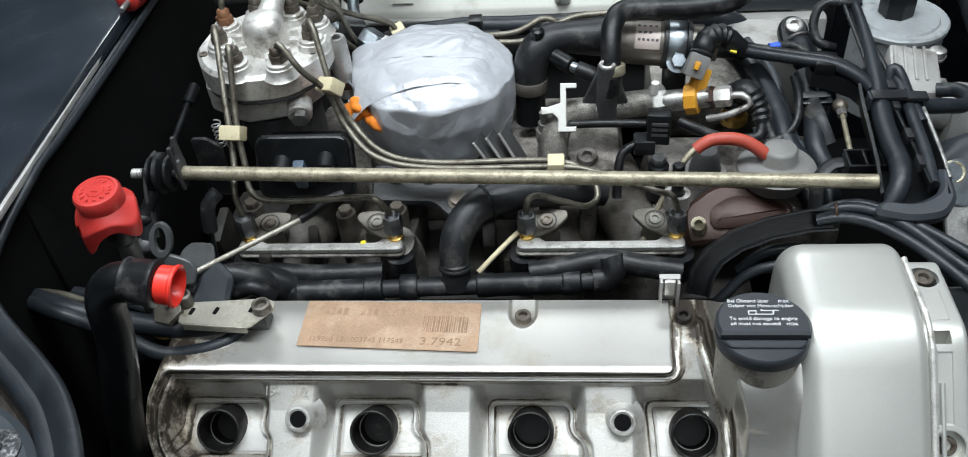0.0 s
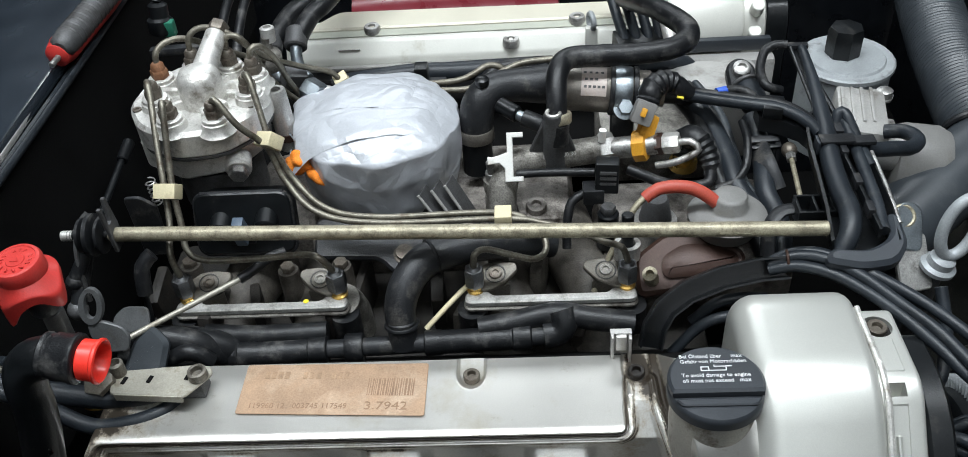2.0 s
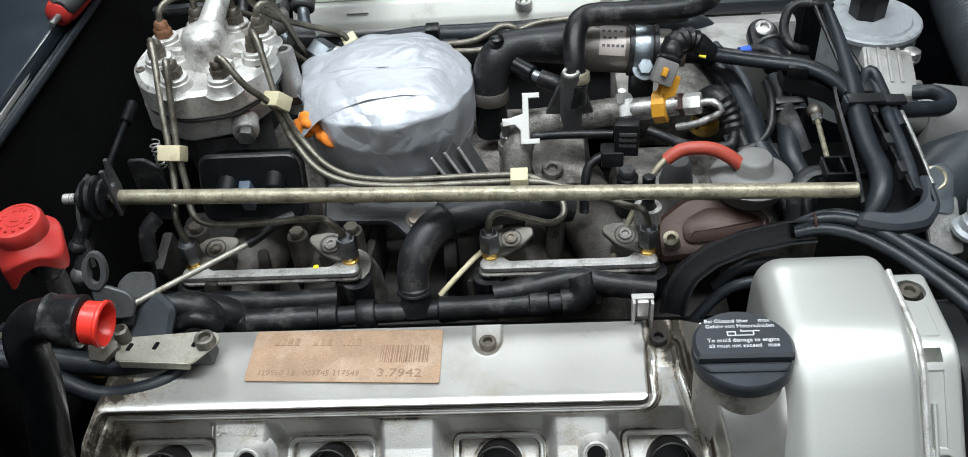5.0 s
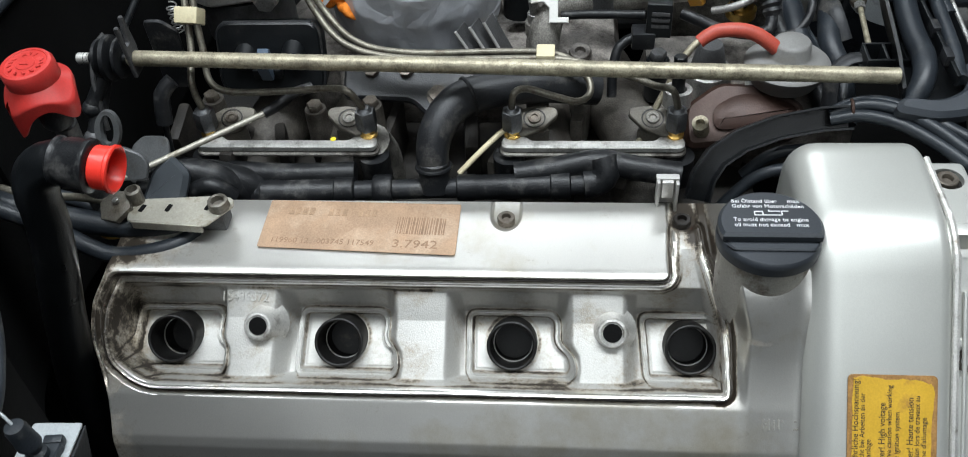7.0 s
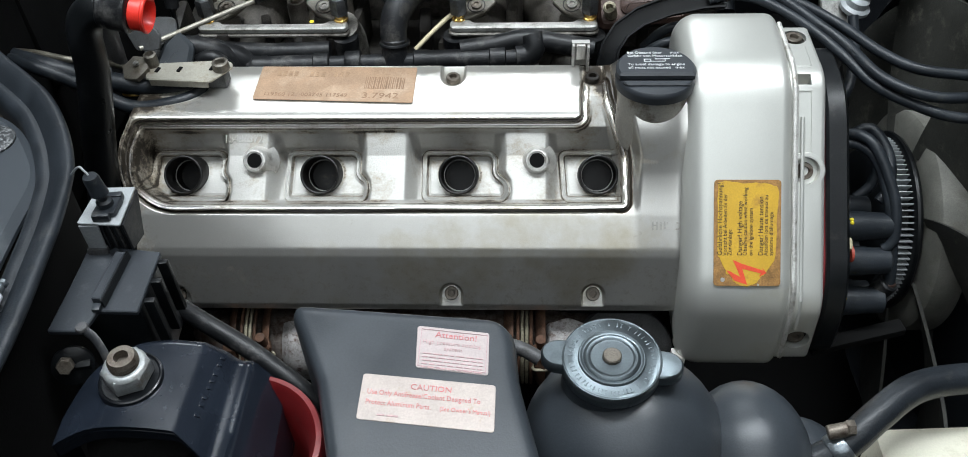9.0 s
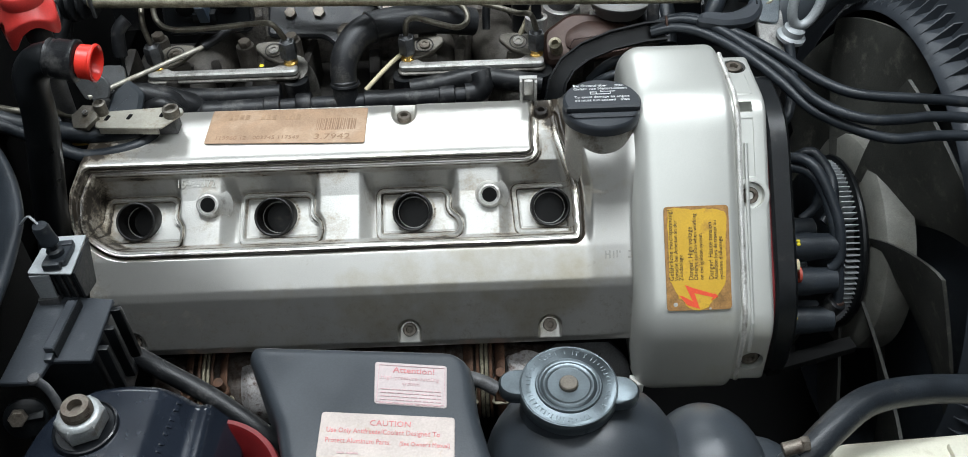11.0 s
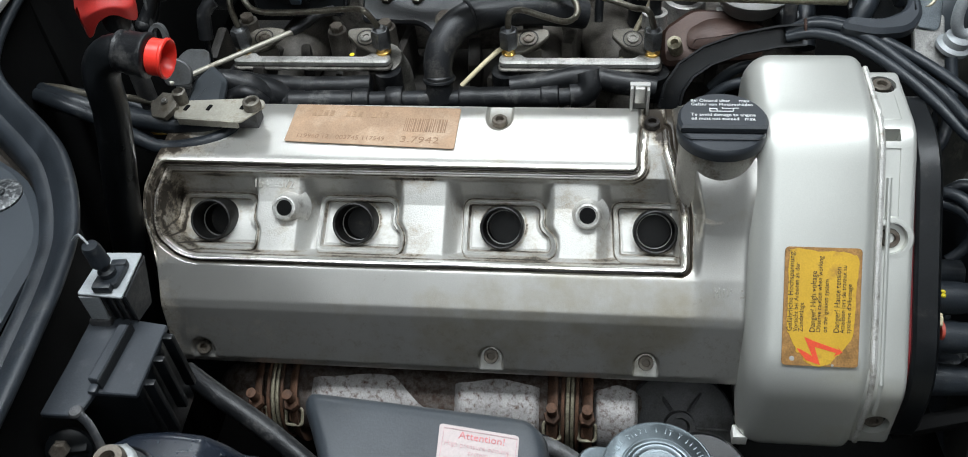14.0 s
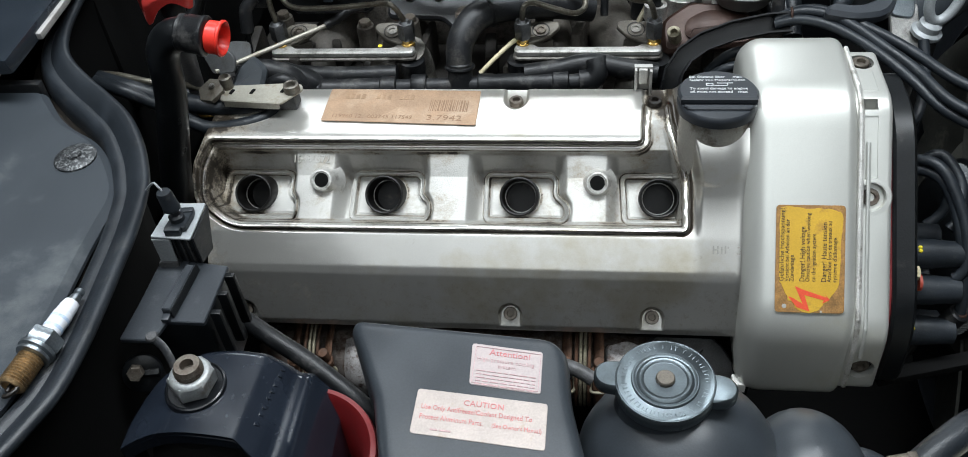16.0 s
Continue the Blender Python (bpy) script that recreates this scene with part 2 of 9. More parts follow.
def dirt_shade_paint(source, name):
    """Paint turned brown, then black, where the mesh's layer of dirt and painted shade says so."""
    m = source.copy()
    m.name = name
    n, link = m.node_tree.nodes, m.node_tree.links
    b = n["Principled BSDF"]
    base = b.inputs["Base Color"].links[0].from_socket
    rough = b.inputs["Roughness"].links[0].from_socket
    at = n.new("ShaderNodeTexCoord")
    where = n.new("ShaderNodeAttribute")
    where.attribute_name = "dirt_shade"
    coarse, fine = n.new("ShaderNodeTexNoise"), n.new("ShaderNodeTexNoise")
    for node, scale in ((coarse, 150), (fine, 620)):
        node.inputs["Scale"].default_value, node.inputs["Detail"].default_value, node.inputs["Roughness"].default_value = scale, 8, 0.65
        link.new(at.outputs["Object"], node.inputs["Vector"])
    total = where.outputs["Fac"]
    for node, amount in ((coarse, 0.85), (fine, 0.5)):
        mul = n.new("ShaderNodeMath")
        mul.operation = "MULTIPLY_ADD"
        link.new(node.outputs["Fac"], mul.inputs[0])
        mul.inputs[1].default_value = amount
        link.new(total, mul.inputs[2])
        total = mul.outputs["Value"]
    for low, high, colour, most in ((0.9, 1.22, (0.27, 0.215, 0.145), 0.75), (1.16, 1.36, (0.022, 0.016, 0.011), 0.96)):
        cut = n.new("ShaderNodeMapRange")
        cut.inputs["From Min"].default_value, cut.inputs["From Max"].default_value, cut.inputs["To Max"].default_value = low, high, most
        link.new(total, cut.inputs["Value"])
        mix = n.new("ShaderNodeMix")
        mix.data_type = "RGBA"
        link.new(cut.outputs["Result"], mix.inputs["Factor"])
        link.new(base, mix.inputs["A"])
        mix.inputs["B"].default_value = (*colour, 1)
        base = mix.outputs["Result"]
    link.new(base, b.inputs["Base Color"])
    dull = n.new("ShaderNodeMapRange")
    dull.inputs["From Min"].default_value, dull.inputs["From Max"].default_value = 0.95, 1.35
    dull.inputs["To Min"].default_value, dull.inputs["To Max"].default_value = b.inputs["Metallic"].default_value, 0.1
    link.new(total, dull.inputs["Value"])
    link.new(dull.outputs["Result"], b.inputs["Metallic"])
    return m


COVER_PAINT = dirt_shade_paint(SILVER, "grimy_shaded_casting")
# duller, darker copy of the silver to keep highlights off the recess
DULL_CAST = material("matt_darkened_casting", (0.5, 0.492, 0.465), 0.56, 0.45, 0.1, 35, 0.35, (0.3, 0.27, 0.21), 0.2, 30, 0.0, 1100, 0.08)
COVER_CAST = dirt_shade_paint(DULL_CAST, "grimy_darkened_casting")
LID = material("satin_dark_grey_plastic", (0.03, 0.035, 0.042), 0.42, 0.0, 0.15, 40, 0.15, (0.075, 0.08, 0.085), 0.2, 50)
GRIMY_CAST = material("dusty_grey_brown_casting", (0.27, 0.245, 0.22), 0.55, 0.25, 0.4, 45, 0.7, (0.045, 0.035, 0.027), 0.68, 48)
# darker copy of the runner casting for the valley's shaded parts
RUNNER_SHADED = material("shaded_casting", (0.022, 0.019, 0.016), 0.6, 0.1, 0.4, 50, 0.7, (0.05, 0.042, 0.033), 0.35, 55)
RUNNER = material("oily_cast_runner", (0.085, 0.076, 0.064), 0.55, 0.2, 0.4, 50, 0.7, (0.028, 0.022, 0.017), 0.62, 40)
THREAD = material("burnt_brown_thread", (0.36, 0.24, 0.12), 0.42, 0.65, 0.35, 120, 0.3, (0.08, 0.05, 0.03), 0.45, 160)
RED_LIP = material("scuffed_red_paint", (0.16, 0.009, 0.01), 0.38, 0.0, 0.2, 50, 0.1, (0.12, 0.02, 0.02), 0.3, 60)
EAR = material("stained_beige_casting", (0.17, 0.155, 0.13), 0.45, 0.45, 0.3, 60, 0.6, (0.09, 0.075, 0.055), 0.5, 60)
NUT = material("dull_zinc_nut", (0.36, 0.375, 0.375), 0.42, 0.45, 0.15, 80, 0.25, (0.2, 0.17, 0.13), 0.3, 80)
CAP_ZINC = material("blue_grey_pressed_zinc", (0.125, 0.148, 0.16), 0.38, 0.85, 0.12, 60, 0.1, (0.11, 0.125, 0.13), 0.25, 160)
STUD = material("brown_oiled_stud", (0.17, 0.148, 0.122), 0.45, 0.6, 0.3, 90, 0.3, (0.06, 0.04, 0.03), 0.5, 90)
DUCT = material("grey_plastic_duct", (0.034, 0.04, 0.046), 0.42, 0.0, 0.15, 30, 0.2, (0.055, 0.06, 0.064), 0.2, 30)
GUTTER = material("dusty_brown_gutter", (0.03, 0.023, 0.017), 0.8, 0.0, 0.5, 90, 0.6, (0.09, 0.07, 0.05), 0.35, 160)
BEIGE = material("beige_coated_tube", (0.37, 0.35, 0.295), 0.45, 0.4, 0.15, 80, 0.2, (0.2, 0.17, 0.12), 0.3, 80)
CAN = material("brownish_grey_can", (0.23, 0.21, 0.185), 0.38, 0.7, 0.2, 60, 0.25, (0.09, 0.075, 0.06), 0.4, 60)
TANK_WHITE = material("yellowed_white_plastic", (0.6, 0.575, 0.47), 0.45, 0.0, 0.06, 30, 0.1, (0.4, 0.36, 0.27), 0.2, 30)
CREAM = material("yellowed_cream_paint", (0.6, 0.565, 0.46), 0.42, 0.2, 0.06, 20, 0.1, (0.5, 0.44, 0.3), 0.3, 14)
CHAMFER = material("grey_green_facet", (0.42, 0.43, 0.36), 0.42, 0.2, 0.08, 25, 0.1)
SCUTTLE = material("glossy_blue_black_paint", (0.019, 0.025, 0.033), 0.24, 0.0, 0.2, 20, 0.04, (0.03, 0.034, 0.04), 0.15, 60, 0.5)
OIL_CAP = material("satin_black_cap", (0.026, 0.03, 0.036), 0.44, 0.0, 0.15, 40, 0.1, (0.03, 0.032, 0.035), 0.15, 60)
RUSTY_NUT = material("rusty_orange_nut", (0.26, 0.12, 0.06), 0.6, 0.3, 0.3, 90, 0.4, (0.1, 0.05, 0.03), 0.4, 90)
HOOD = material("satin_silver_paint", (0.58, 0.582, 0.545), 0.36, 0.52, 0.05, 14, 0.08, (0.52, 0.5, 0.41), 0.3, 9, 0.0, 1400, 0.05)
FUEL_NUT = material("dark_oiled_nut", (0.12, 0.124, 0.128), 0.4, 0.6, 0.25, 80, 0.2, (0.06, 0.05, 0.04), 0.4, 90)
SLATE = material("slate_blue_plastic", (0.07, 0.1, 0.14), 0.4, 0.0, 0.15, 60, 0.1, (0.12, 0.13, 0.14), 0.3, 80)
EYE = material("weathered_grey_steel", (0.095, 0.098, 0.1), 0.5, 0.3, 0.2, 50, 0.3, (0.07, 0.065, 0.06), 0.35, 60)


# ---- mesh tools ----
class Shape:
    """Points and faces in world metres, gathered for one mesh."""

    def __init__(self):
        self.v, self.f = [], []

    def add(self, verts, faces):
        k = len(self.v)
        self.v += [tuple(p) for p in verts]
        self.f += [tuple(i + k for i in face) for face in faces]
        return self

    def lathe(self, profile, base, axis=(0, 0, 1), seg=24, spin=0.0):
        """Turns (radius, height) pairs round an axis from base."""
        a = Vector(axis).normalized()
        u = a.orthogonal().normalized() if abs(a.z) < 0.99 else Vector((1, 0, 0))
        w = a.cross(u)
        base = Vector(base)
        verts, faces = [], []
        for r, h in profile:
            for i in range(seg):
                t = 2 * math.pi * i / seg + spin
                verts.append(base + a * h + (u * math.cos(t) + w * math.sin(t)) * max(r, 1e-5))
        n = len(profile)
        for j in range(n - 1):
            for i in range(seg):
                k = (i + 1) % seg
                faces.append((j * seg + i, j * seg + k, (j + 1) * seg + k, (j + 1) * seg + i))
        faces.append(tuple(range(seg))[::-1])
        faces.append(tuple((n - 1) * seg + i for i in range(seg)))
        return self.add(verts, faces)

    def rod(self, a, b, r, seg=16, r2=None, bevel=0.0):
        a, b = Vector(a), Vector(b)
        h = (b - a).length
        r2 = r if r2 is None else r2
        c = bevel or min(r, r2, h) * 0.15
        return self.lathe([(r - c, 0), (r, c), (r2, h - c), (r2 - c, h)], a, b - a, seg)

    def hexagon(self, base, axis, r, h, spin=0.0):
        return self.lathe([(r * 0.9, 0), (r, h * 0.12), (r, h * 0.88), (r * 0.9, h)], base, axis, 6, spin)

    def ring(self, centre, axis, big, small, seg=32, sub=10):
        a = Vector(axis).normalized()
        u = a.orthogonal().normalized()
        w = a.cross(u)
        verts, faces = [], []
        for i in range(seg):
            t = 2 * math.pi * i / seg
            d = u * math.cos(t) + w * math.sin(t)
            for j in range(sub):
                s = 2 * math.pi * j / sub
                verts.append(Vector(centre) + d * (big + small * math.cos(s)) + a * small * math.sin(s))
        for i in range(seg):
            for j in range(sub):
                k, l = (i + 1) % seg, (j + 1) % sub
                faces.append((i * sub + j, k * sub + j, k * sub + l, i * sub + l))
        return self.add(verts, faces)

    def tube(self, points, r, seg=12, step=0.004, wave=None, flat=1.0):
        """A hose along a smooth curve through the points. r: a radius or one for each point. wave: (depth, length) of rings."""
        pts = [Vector(p) for p in points]
        rs = [r] * len(pts) if isinstance(r, (int, float)) else list(r)
        path, rad = [], []
        for i in range(len(pts) - 1):
            p0, p1, p2, p3 = pts[max(i - 1, 0)], pts[i], pts[i + 1], pts[min(i + 2, len(pts) - 1)]
            n = max(2, int((p2 - p1).length / step))
            for k in range(n):
                t = k / n
                path.append(0.5 * (2 * p1 + (p2 - p0) * t + (2 * p0 - 5 * p1 + 4 * p2 - p3) * t * t + (3 * p1 - p0 - 3 * p2 + p3) * t**3))
                rad.append(rs[i] * (1 - t) + rs[i + 1] * t)
        path.append(pts[-1]), rad.append(rs[-1])
        verts, faces, run = [], [], 0.0
        side = None
        for i, p in enumerate(path):
            d = (path[min(i + 1, len(path) - 1)] - path[max(i - 1, 0)]).normalized()
            if side is None:
                side = d.orthogonal().normalized()
            side = (side - d * side.dot(d)).normalized()
            up = d.cross(side)
            run += (p - path[i - 1]).length if i else 0
            q = rad[i] + (wave[0] * math.sin(2 * math.pi * run / wave[1]) if wave else 0)
            for j in range(seg):
                t = 2 * math.pi * j / seg
                verts.append(p + side * (q * math.cos(t)) + up * (q * flat * math.sin(t)))
        for i in range(len(path) - 1):
            for j in range(seg):
                k = (j + 1) % seg
                faces.append((i * seg + j, i * seg + k, (i + 1) * seg + k, (i + 1) * seg + j))
        faces.append(tuple(range(seg))[::-1])
        faces.append(tuple((len(path) - 1) * seg + j for j in range(seg)))
        return self.add(verts, faces)

    def box(self, centre, size, bevel=0.001, turn=(0, 0, 0)):
        bm = bmesh.new()
        bmesh.ops.create_cube(bm, size=1)
        bmesh.ops.scale(bm, vec=size, verts=bm.verts)
        if bevel:
            bmesh.ops.bevel(bm, geom=bm.edges[:], offset=min(bevel, min(size) * 0.45), segments=2, profile=0.6, affect="EDGES")
        m = pose(*centre, *turn)
        bm.verts.index_update()
        verts = [m @ v.co for v in bm.verts]
        faces = [[v.index for v in f.verts] for f in bm.faces]
        bm.free()
        return self.add(verts, faces)

    def slab(self, outline, origin, u, v, thick, bevel=0.0008, rounding=0.0, inset=0.0):
        """A plate: an outline in the plane of u and v, thickened along their normal, with bevelled rims."""
        u, v = Vector(u).normalized(), Vector(v).normalized()
        n = u.cross(v).normalized()
        pts = soft_outline(outline, rounding) if rounding else [tuple(p) for p in outline]
        layers = [(shrink(pts, bevel), 0), (pts, bevel), (pts, thick - bevel), (shrink(pts, bevel + inset), thick)]
        k = len(pts)
        verts = [Vector(origin) + u * a + v * b + n * h for ring, h in layers for a, b in ring]
        faces = [tuple(range(k))[::-1], tuple(3 * k + i for i in range(k))]
        for j in range(3):
            faces += [(j * k + i, j * k + (i + 1) % k, (j + 1) * k + (i + 1) % k, (j + 1) * k + i) for i in range(k)]
        return self.add(verts, faces)

    def loft(self, rings):
        """Joins rings of equal length into a closed skin."""
        k = len(rings[0])
        faces = [tuple(range(k))[::-1], tuple((len(rings) - 1) * k + i for i in range(k))]
        for j in range(len(rings) - 1):
            faces += [(j * k + i, j * k + (i + 1) % k, (j + 1) * k + (i + 1) % k, (j + 1) * k + i) for i in range(k)]
        return self.add([p for r in rings for p in r], faces)

    def sheet(self, rows):
        """A net of points, row by row."""
        k = len(rows[0])
        faces = [(j * k + i, j * k + i + 1, (j + 1) * k + i + 1, (j + 1) * k + i) for j in range(len(rows) - 1) for i in range(k - 1)]
        return self.add([p for r in rows for p in r], faces)

    def blob(self, centre, size, seg=20, rings=14, rough=0.0, scale=30.0, turn=(0, 0, 0)):
        m = pose(*centre, *turn)
        verts, faces = [], []
        for j in range(rings + 1):
            p = math.pi * j / rings
            for i in range(seg):
                t = 2 * math.pi * i / seg
                d = Vector((math.sin(p) * math.cos(t), math.sin(p) * math.sin(t), math.cos(p)))
                q = Vector((d.x * size[0], d.y * size[1], d.z * size[2]))
                q *= 1 + rough * noise.noise(q * scale + Vector(centre) * 50)
                verts.append(m @ q)
        for j in range(rings):
            for i in range(seg):
                k = (i + 1) % seg
                faces.append((j * seg + i, (j + 1) * seg + i, (j + 1) * seg + k, j * seg + k))
        return self.add(verts, faces)


def area_of(pts):
    return sum(a[0] * b[1] - b[0] * a[1] for a, b in zip(pts, pts[1:] + pts[:1])) / 2


def shrink(pts, d):
    """Moves an outline inwards by d."""
    s = 1 if area_of(pts) > 0 else -1
    out = []
    for i, p in enumerate(pts):
        a, b = Vector(pts[i - 1]), Vector(pts[(i + 1) % len(pts)])
        p = Vector(p)
        e1, e2 = (p - a).normalized(), (b - p).normalized()
        n1, n2 = Vector((-e1.y, e1.x)) * s, Vector((-e2.y, e2.x)) * s
        n = (n1 + n2)
        n = n / max(n.length_squared / 2, 0.3)
        out.append(tuple(p + n * d))
    return out


def soft_outline(pts, r, seg=5):
    """An outline with its corners rounded. r: one radius, or one for each corner."""
    rs = [r] * len(pts) if isinstance(r, (int, float)) else r
    out = []
    for i, p in enumerate(pts):
        a, b, p = Vector(pts[i - 1]), Vector(pts[(i + 1) % len(pts)]), Vector(p)
        da, db = (a - p), (b - p)
        cut = min(rs[i], da.length * 0.48, db.length * 0.48)
        if cut < 1e-6:
            out.append(tuple(p))
            continue
        s, e = p + da.normalized() * cut, p + db.normalized() * cut
        for k in range(seg + 1):
            t = k / seg
            out.append(tuple(s * (1 - t) ** 2 + p * 2 * t * (1 - t) + e * t * t))
    return out


def thing(name, base, label, category, group="", kind=""):
    ob = new(name)
    ob.location = base
    ob.empty_display_size = 0.01
    return tagged(ob, label, category, group, kind)


ORIGIN = {}


def part(name, shape, mat, parent=None, label="", sharp=40):
    """Links a shape as one mesh object, under a thing or a part."""
    me = bpy.data.meshes.new(name)
    base = Vector((0, 0, 0))
    if parent is not None:
        base = ORIGIN.get(parent.name, Vector(parent.location))
    me.from_pydata([Vector(p) - base for p in shape.v], [], shape.f)
    me.validate()
    bm = bmesh.new()
    bm.from_mesh(me)
    bmesh.ops.recalc_face_normals(bm, faces=bm.faces)
    bm.to_mesh(me)
    bm.free()
    me.polygons.foreach_set("use_smooth", [True] * len(me.polygons))
    me.set_sharp_from_angle(angle=radians(sharp))
    me.materials.append(mat)
    ob = new(name, me)
    if parent is not None:
        ob.parent = parent
        ORIGIN[ob.name] = base
    if label:
        tagged(ob, label)
    return ob


def single(name, shape, mat, label, category, group="", kind="", sharp=40):
    """A thing of one mesh."""
    return tagged(part(name, shape, mat, None, "", sharp), label, category, group, kind)


def lettering(body, size, origin, right, up, mat, parent, name="lettering", align="LEFT", thick=0.00015, stretch=1.0, fit=0.0):
    """Raised or printed writing with the built-in font."""
    cu = bpy.data.curves.new(name, "FONT")
    cu.body, cu.size, cu.align_x, cu.extrude, cu.resolution_u = body, size, align, thick, 2
    ob = bpy.data.objects.new(name, cu)
    me = bpy.data.meshes.new_from_object(ob)
    bpy.data.objects.remove(ob)
    if fit:
        stretch = fit / max(v.co.x for v in me.vertices)
    r, u = Vector(right).normalized(), Vector(up).normalized()
    n = r.cross(u)
    base = ORIGIN.get(parent.name, Vector(parent.location))
    m = Matrix(((r.x, u.x, n.x, 0), (r.y, u.y, n.y, 0), (r.z, u.z, n.z, 0), (0, 0, 0, 1)))
    me.transform(Matrix.Translation(Vector(origin) - base) @ m @ Matrix.Diagonal((stretch, 1, 1, 1)))
    me.materials.clear()
    me.materials.append(mat)
    made = new(name, me)
    made.parent = parent
    ORIGIN[made.name] = base
    return made


def bars(spots, origin, right, up, mat, parent, name="print_line", lift=0.0002):
    """Printed bars: (x, y, width, height) in the plane of right and up."""
    r, u = Vector(right).normalized(), Vector(up).normalized()
    n = r.cross(u)
    s = Shape()
    for x, y, w, h in spots:
        s.add([Vector(origin) + r * (x + a * w) + u * (y + b * h) + n * c for c in (0, lift) for a, b in ((0, 0), (1, 0), (1, 1), (0, 1))],
              [(4, 5, 6, 7), (0, 1, 5, 4), (1, 2, 6, 5), (2, 3, 7, 6), (3, 0, 4, 7)])
    return part(name, s, mat, parent)


def carve(ob, cutters, sharp=40):
    """Cuts closed shapes out of a mesh part for good."""
    tool = Shape()
    for c in cutters:
        tool.add(c.v, c.f)
    cut = part("cutter", tool, VOID)
    mod = ob.modifiers.new("cut", "BOOLEAN")
    mod.operation, mod.solver, mod.object, mod.use_self = "DIFFERENCE", "EXACT", cut, True
    bpy.context.view_layer.update()
    me = bpy.data.meshes.new_from_object(ob.evaluated_get(bpy.context.evaluated_depsgraph_get()))
    ob.modifiers.clear()
    mat = ob.data.materials[0]
    ob.data = me
    me.materials.clear()
    me.materials.append(mat)
    me.polygons.foreach_set("use_smooth", [True] * len(me.polygons))
    me.set_sharp_from_angle(angle=radians(sharp))
    bpy.data.objects.remove(cut)


def annulus(outer, inner, origin, right, up, depth):
    """A flat ring between two outlines of equal count, with thickness."""
    r, u = Vector(right).normalized(), Vector(up).normalized()
    n = r.cross(u)
    o = Vector(origin)
    k = len(outer)
    rows = [[o + r * a + u * b + n * h for a, b in line] for line, h in ((outer, 0), (shrink(outer, 0.0005), depth), (shrink(inner, -0.0005), depth), (inner, 0))]
    s = Shape()
    faces = [(j * k + i, j * k + (i + 1) % k, ((j + 1) % 4) * k + (i + 1) % k, ((j + 1) % 4) * k + i) for j in range(4) for i in range(k)]
    return s.add([p for row in rows for p in row], faces)


# the bank of cylinders leans 45 degrees: bx along the engine, bv up its slope, bw out of it
S2 = math.sqrt(0.5)
BV, BW = Vector((0, S2, S2)), Vector((0, -S2, S2))


def bank(x, v, w):
    return Vector((x, (v - w) * S2, (v + w) * S2))


def socket_screw(name, base, axis, r, mat, parent, head=0.004):
    """A socket head screw with a hexagonal recess."""
    s = Shape()
    s.lathe([(r * 0.93, 0), (r, 0.0006), (r, head - 0.0006), (r * 0.9, head), (r * 0.55, head), (r * 0.5, head - 0.0005), (r * 0.48, head * 0.35), (0, head * 0.35)], base, axis, 18)
    return part(name, s, mat, parent)


# ---- an unseen garage, added round the car ----
def wall_box(name, centre, size, mat, label, category):
    return single(name, Shape().box(centre, size, 0), mat, label, category, kind="structure")


wall_box("floor", (0, 0, -0.98), (9, 9, 0.1), CONCRETE, "plain grey concrete garage floor under the car", "floor")
wall_box("ceiling", (0, 0, 1.75), (9, 9, 0.1), CEILING, "plain white painted garage ceiling with tube lamps", "ceiling")
wall_box("wall_north", (0, 4.45, 0.36), (9, 0.1, 2.6), WALL, "plain dim painted garage wall behind the car", "wall")
wall_box("wall_south", (0, -4.45, 0.36), (9, 0.1, 2.6), WALL, "plain dim painted garage wall behind the camera", "wall")
wall_box("wall_east", (4.45, 0, 0.36), (0.1, 8.78, 2.6), WALL, "plain dim painted garage wall before the car", "wall")
wall_box("wall_west", (-4.45, 0, 0.36), (0.1, 8.78, 2.6), WALL, "plain dim painted garage wall beyond the cabin", "wall")
for lx, ly, lz, sx, sy, power in LAMPS:
    lamp = thing("ceiling_lamp", (lx, ly, 1.7), "white rectangular lamp panel fixed to the ceiling", "lamp", "ceiling lamps")
    part("housing", Shape().box((lx, ly, 1.66), (sx + 0.06, sy + 0.04, 0.08), 0.006), CEILING, lamp)
    part("diffuser", Shape().box((lx, ly, 1.605), (sx, sy, 0.03), 0.006), TUBE_GLOW, lamp, "glowing white diffuser")

# ---- the black walls of the engine bay ----
single("inner_wing_near", Shape().box((0.1, -0.56, -0.25), (1.1, 0.02, 0.62), 0.004), PAINT, "black painted inner wing panel beside the near cylinder bank", "car body", kind="structure")
single("inner_wing_far", Shape().box((0.1, 0.98, -0.2), (1.3, 0.02, 0.7), 0.004), PAINT, "black painted inner wing panel beyond the far cylinder bank", "car body", kind="structure")
single("bulkhead", Shape().box((-0.345, 0.3, -0.22), (0.02, 1.3, 0.62), 0.004), VOID, "bulkhead at the rear of the engine bay, near-black as in shade", "car body", kind="structure")
single("bay_floor", Shape().box((0.15, 0.2, -0.52), (1.2, 1.55, 0.02), 0.004), VOID, "undertray below the engine, near-black to fill gaps with shade", "car body", kind="structure")

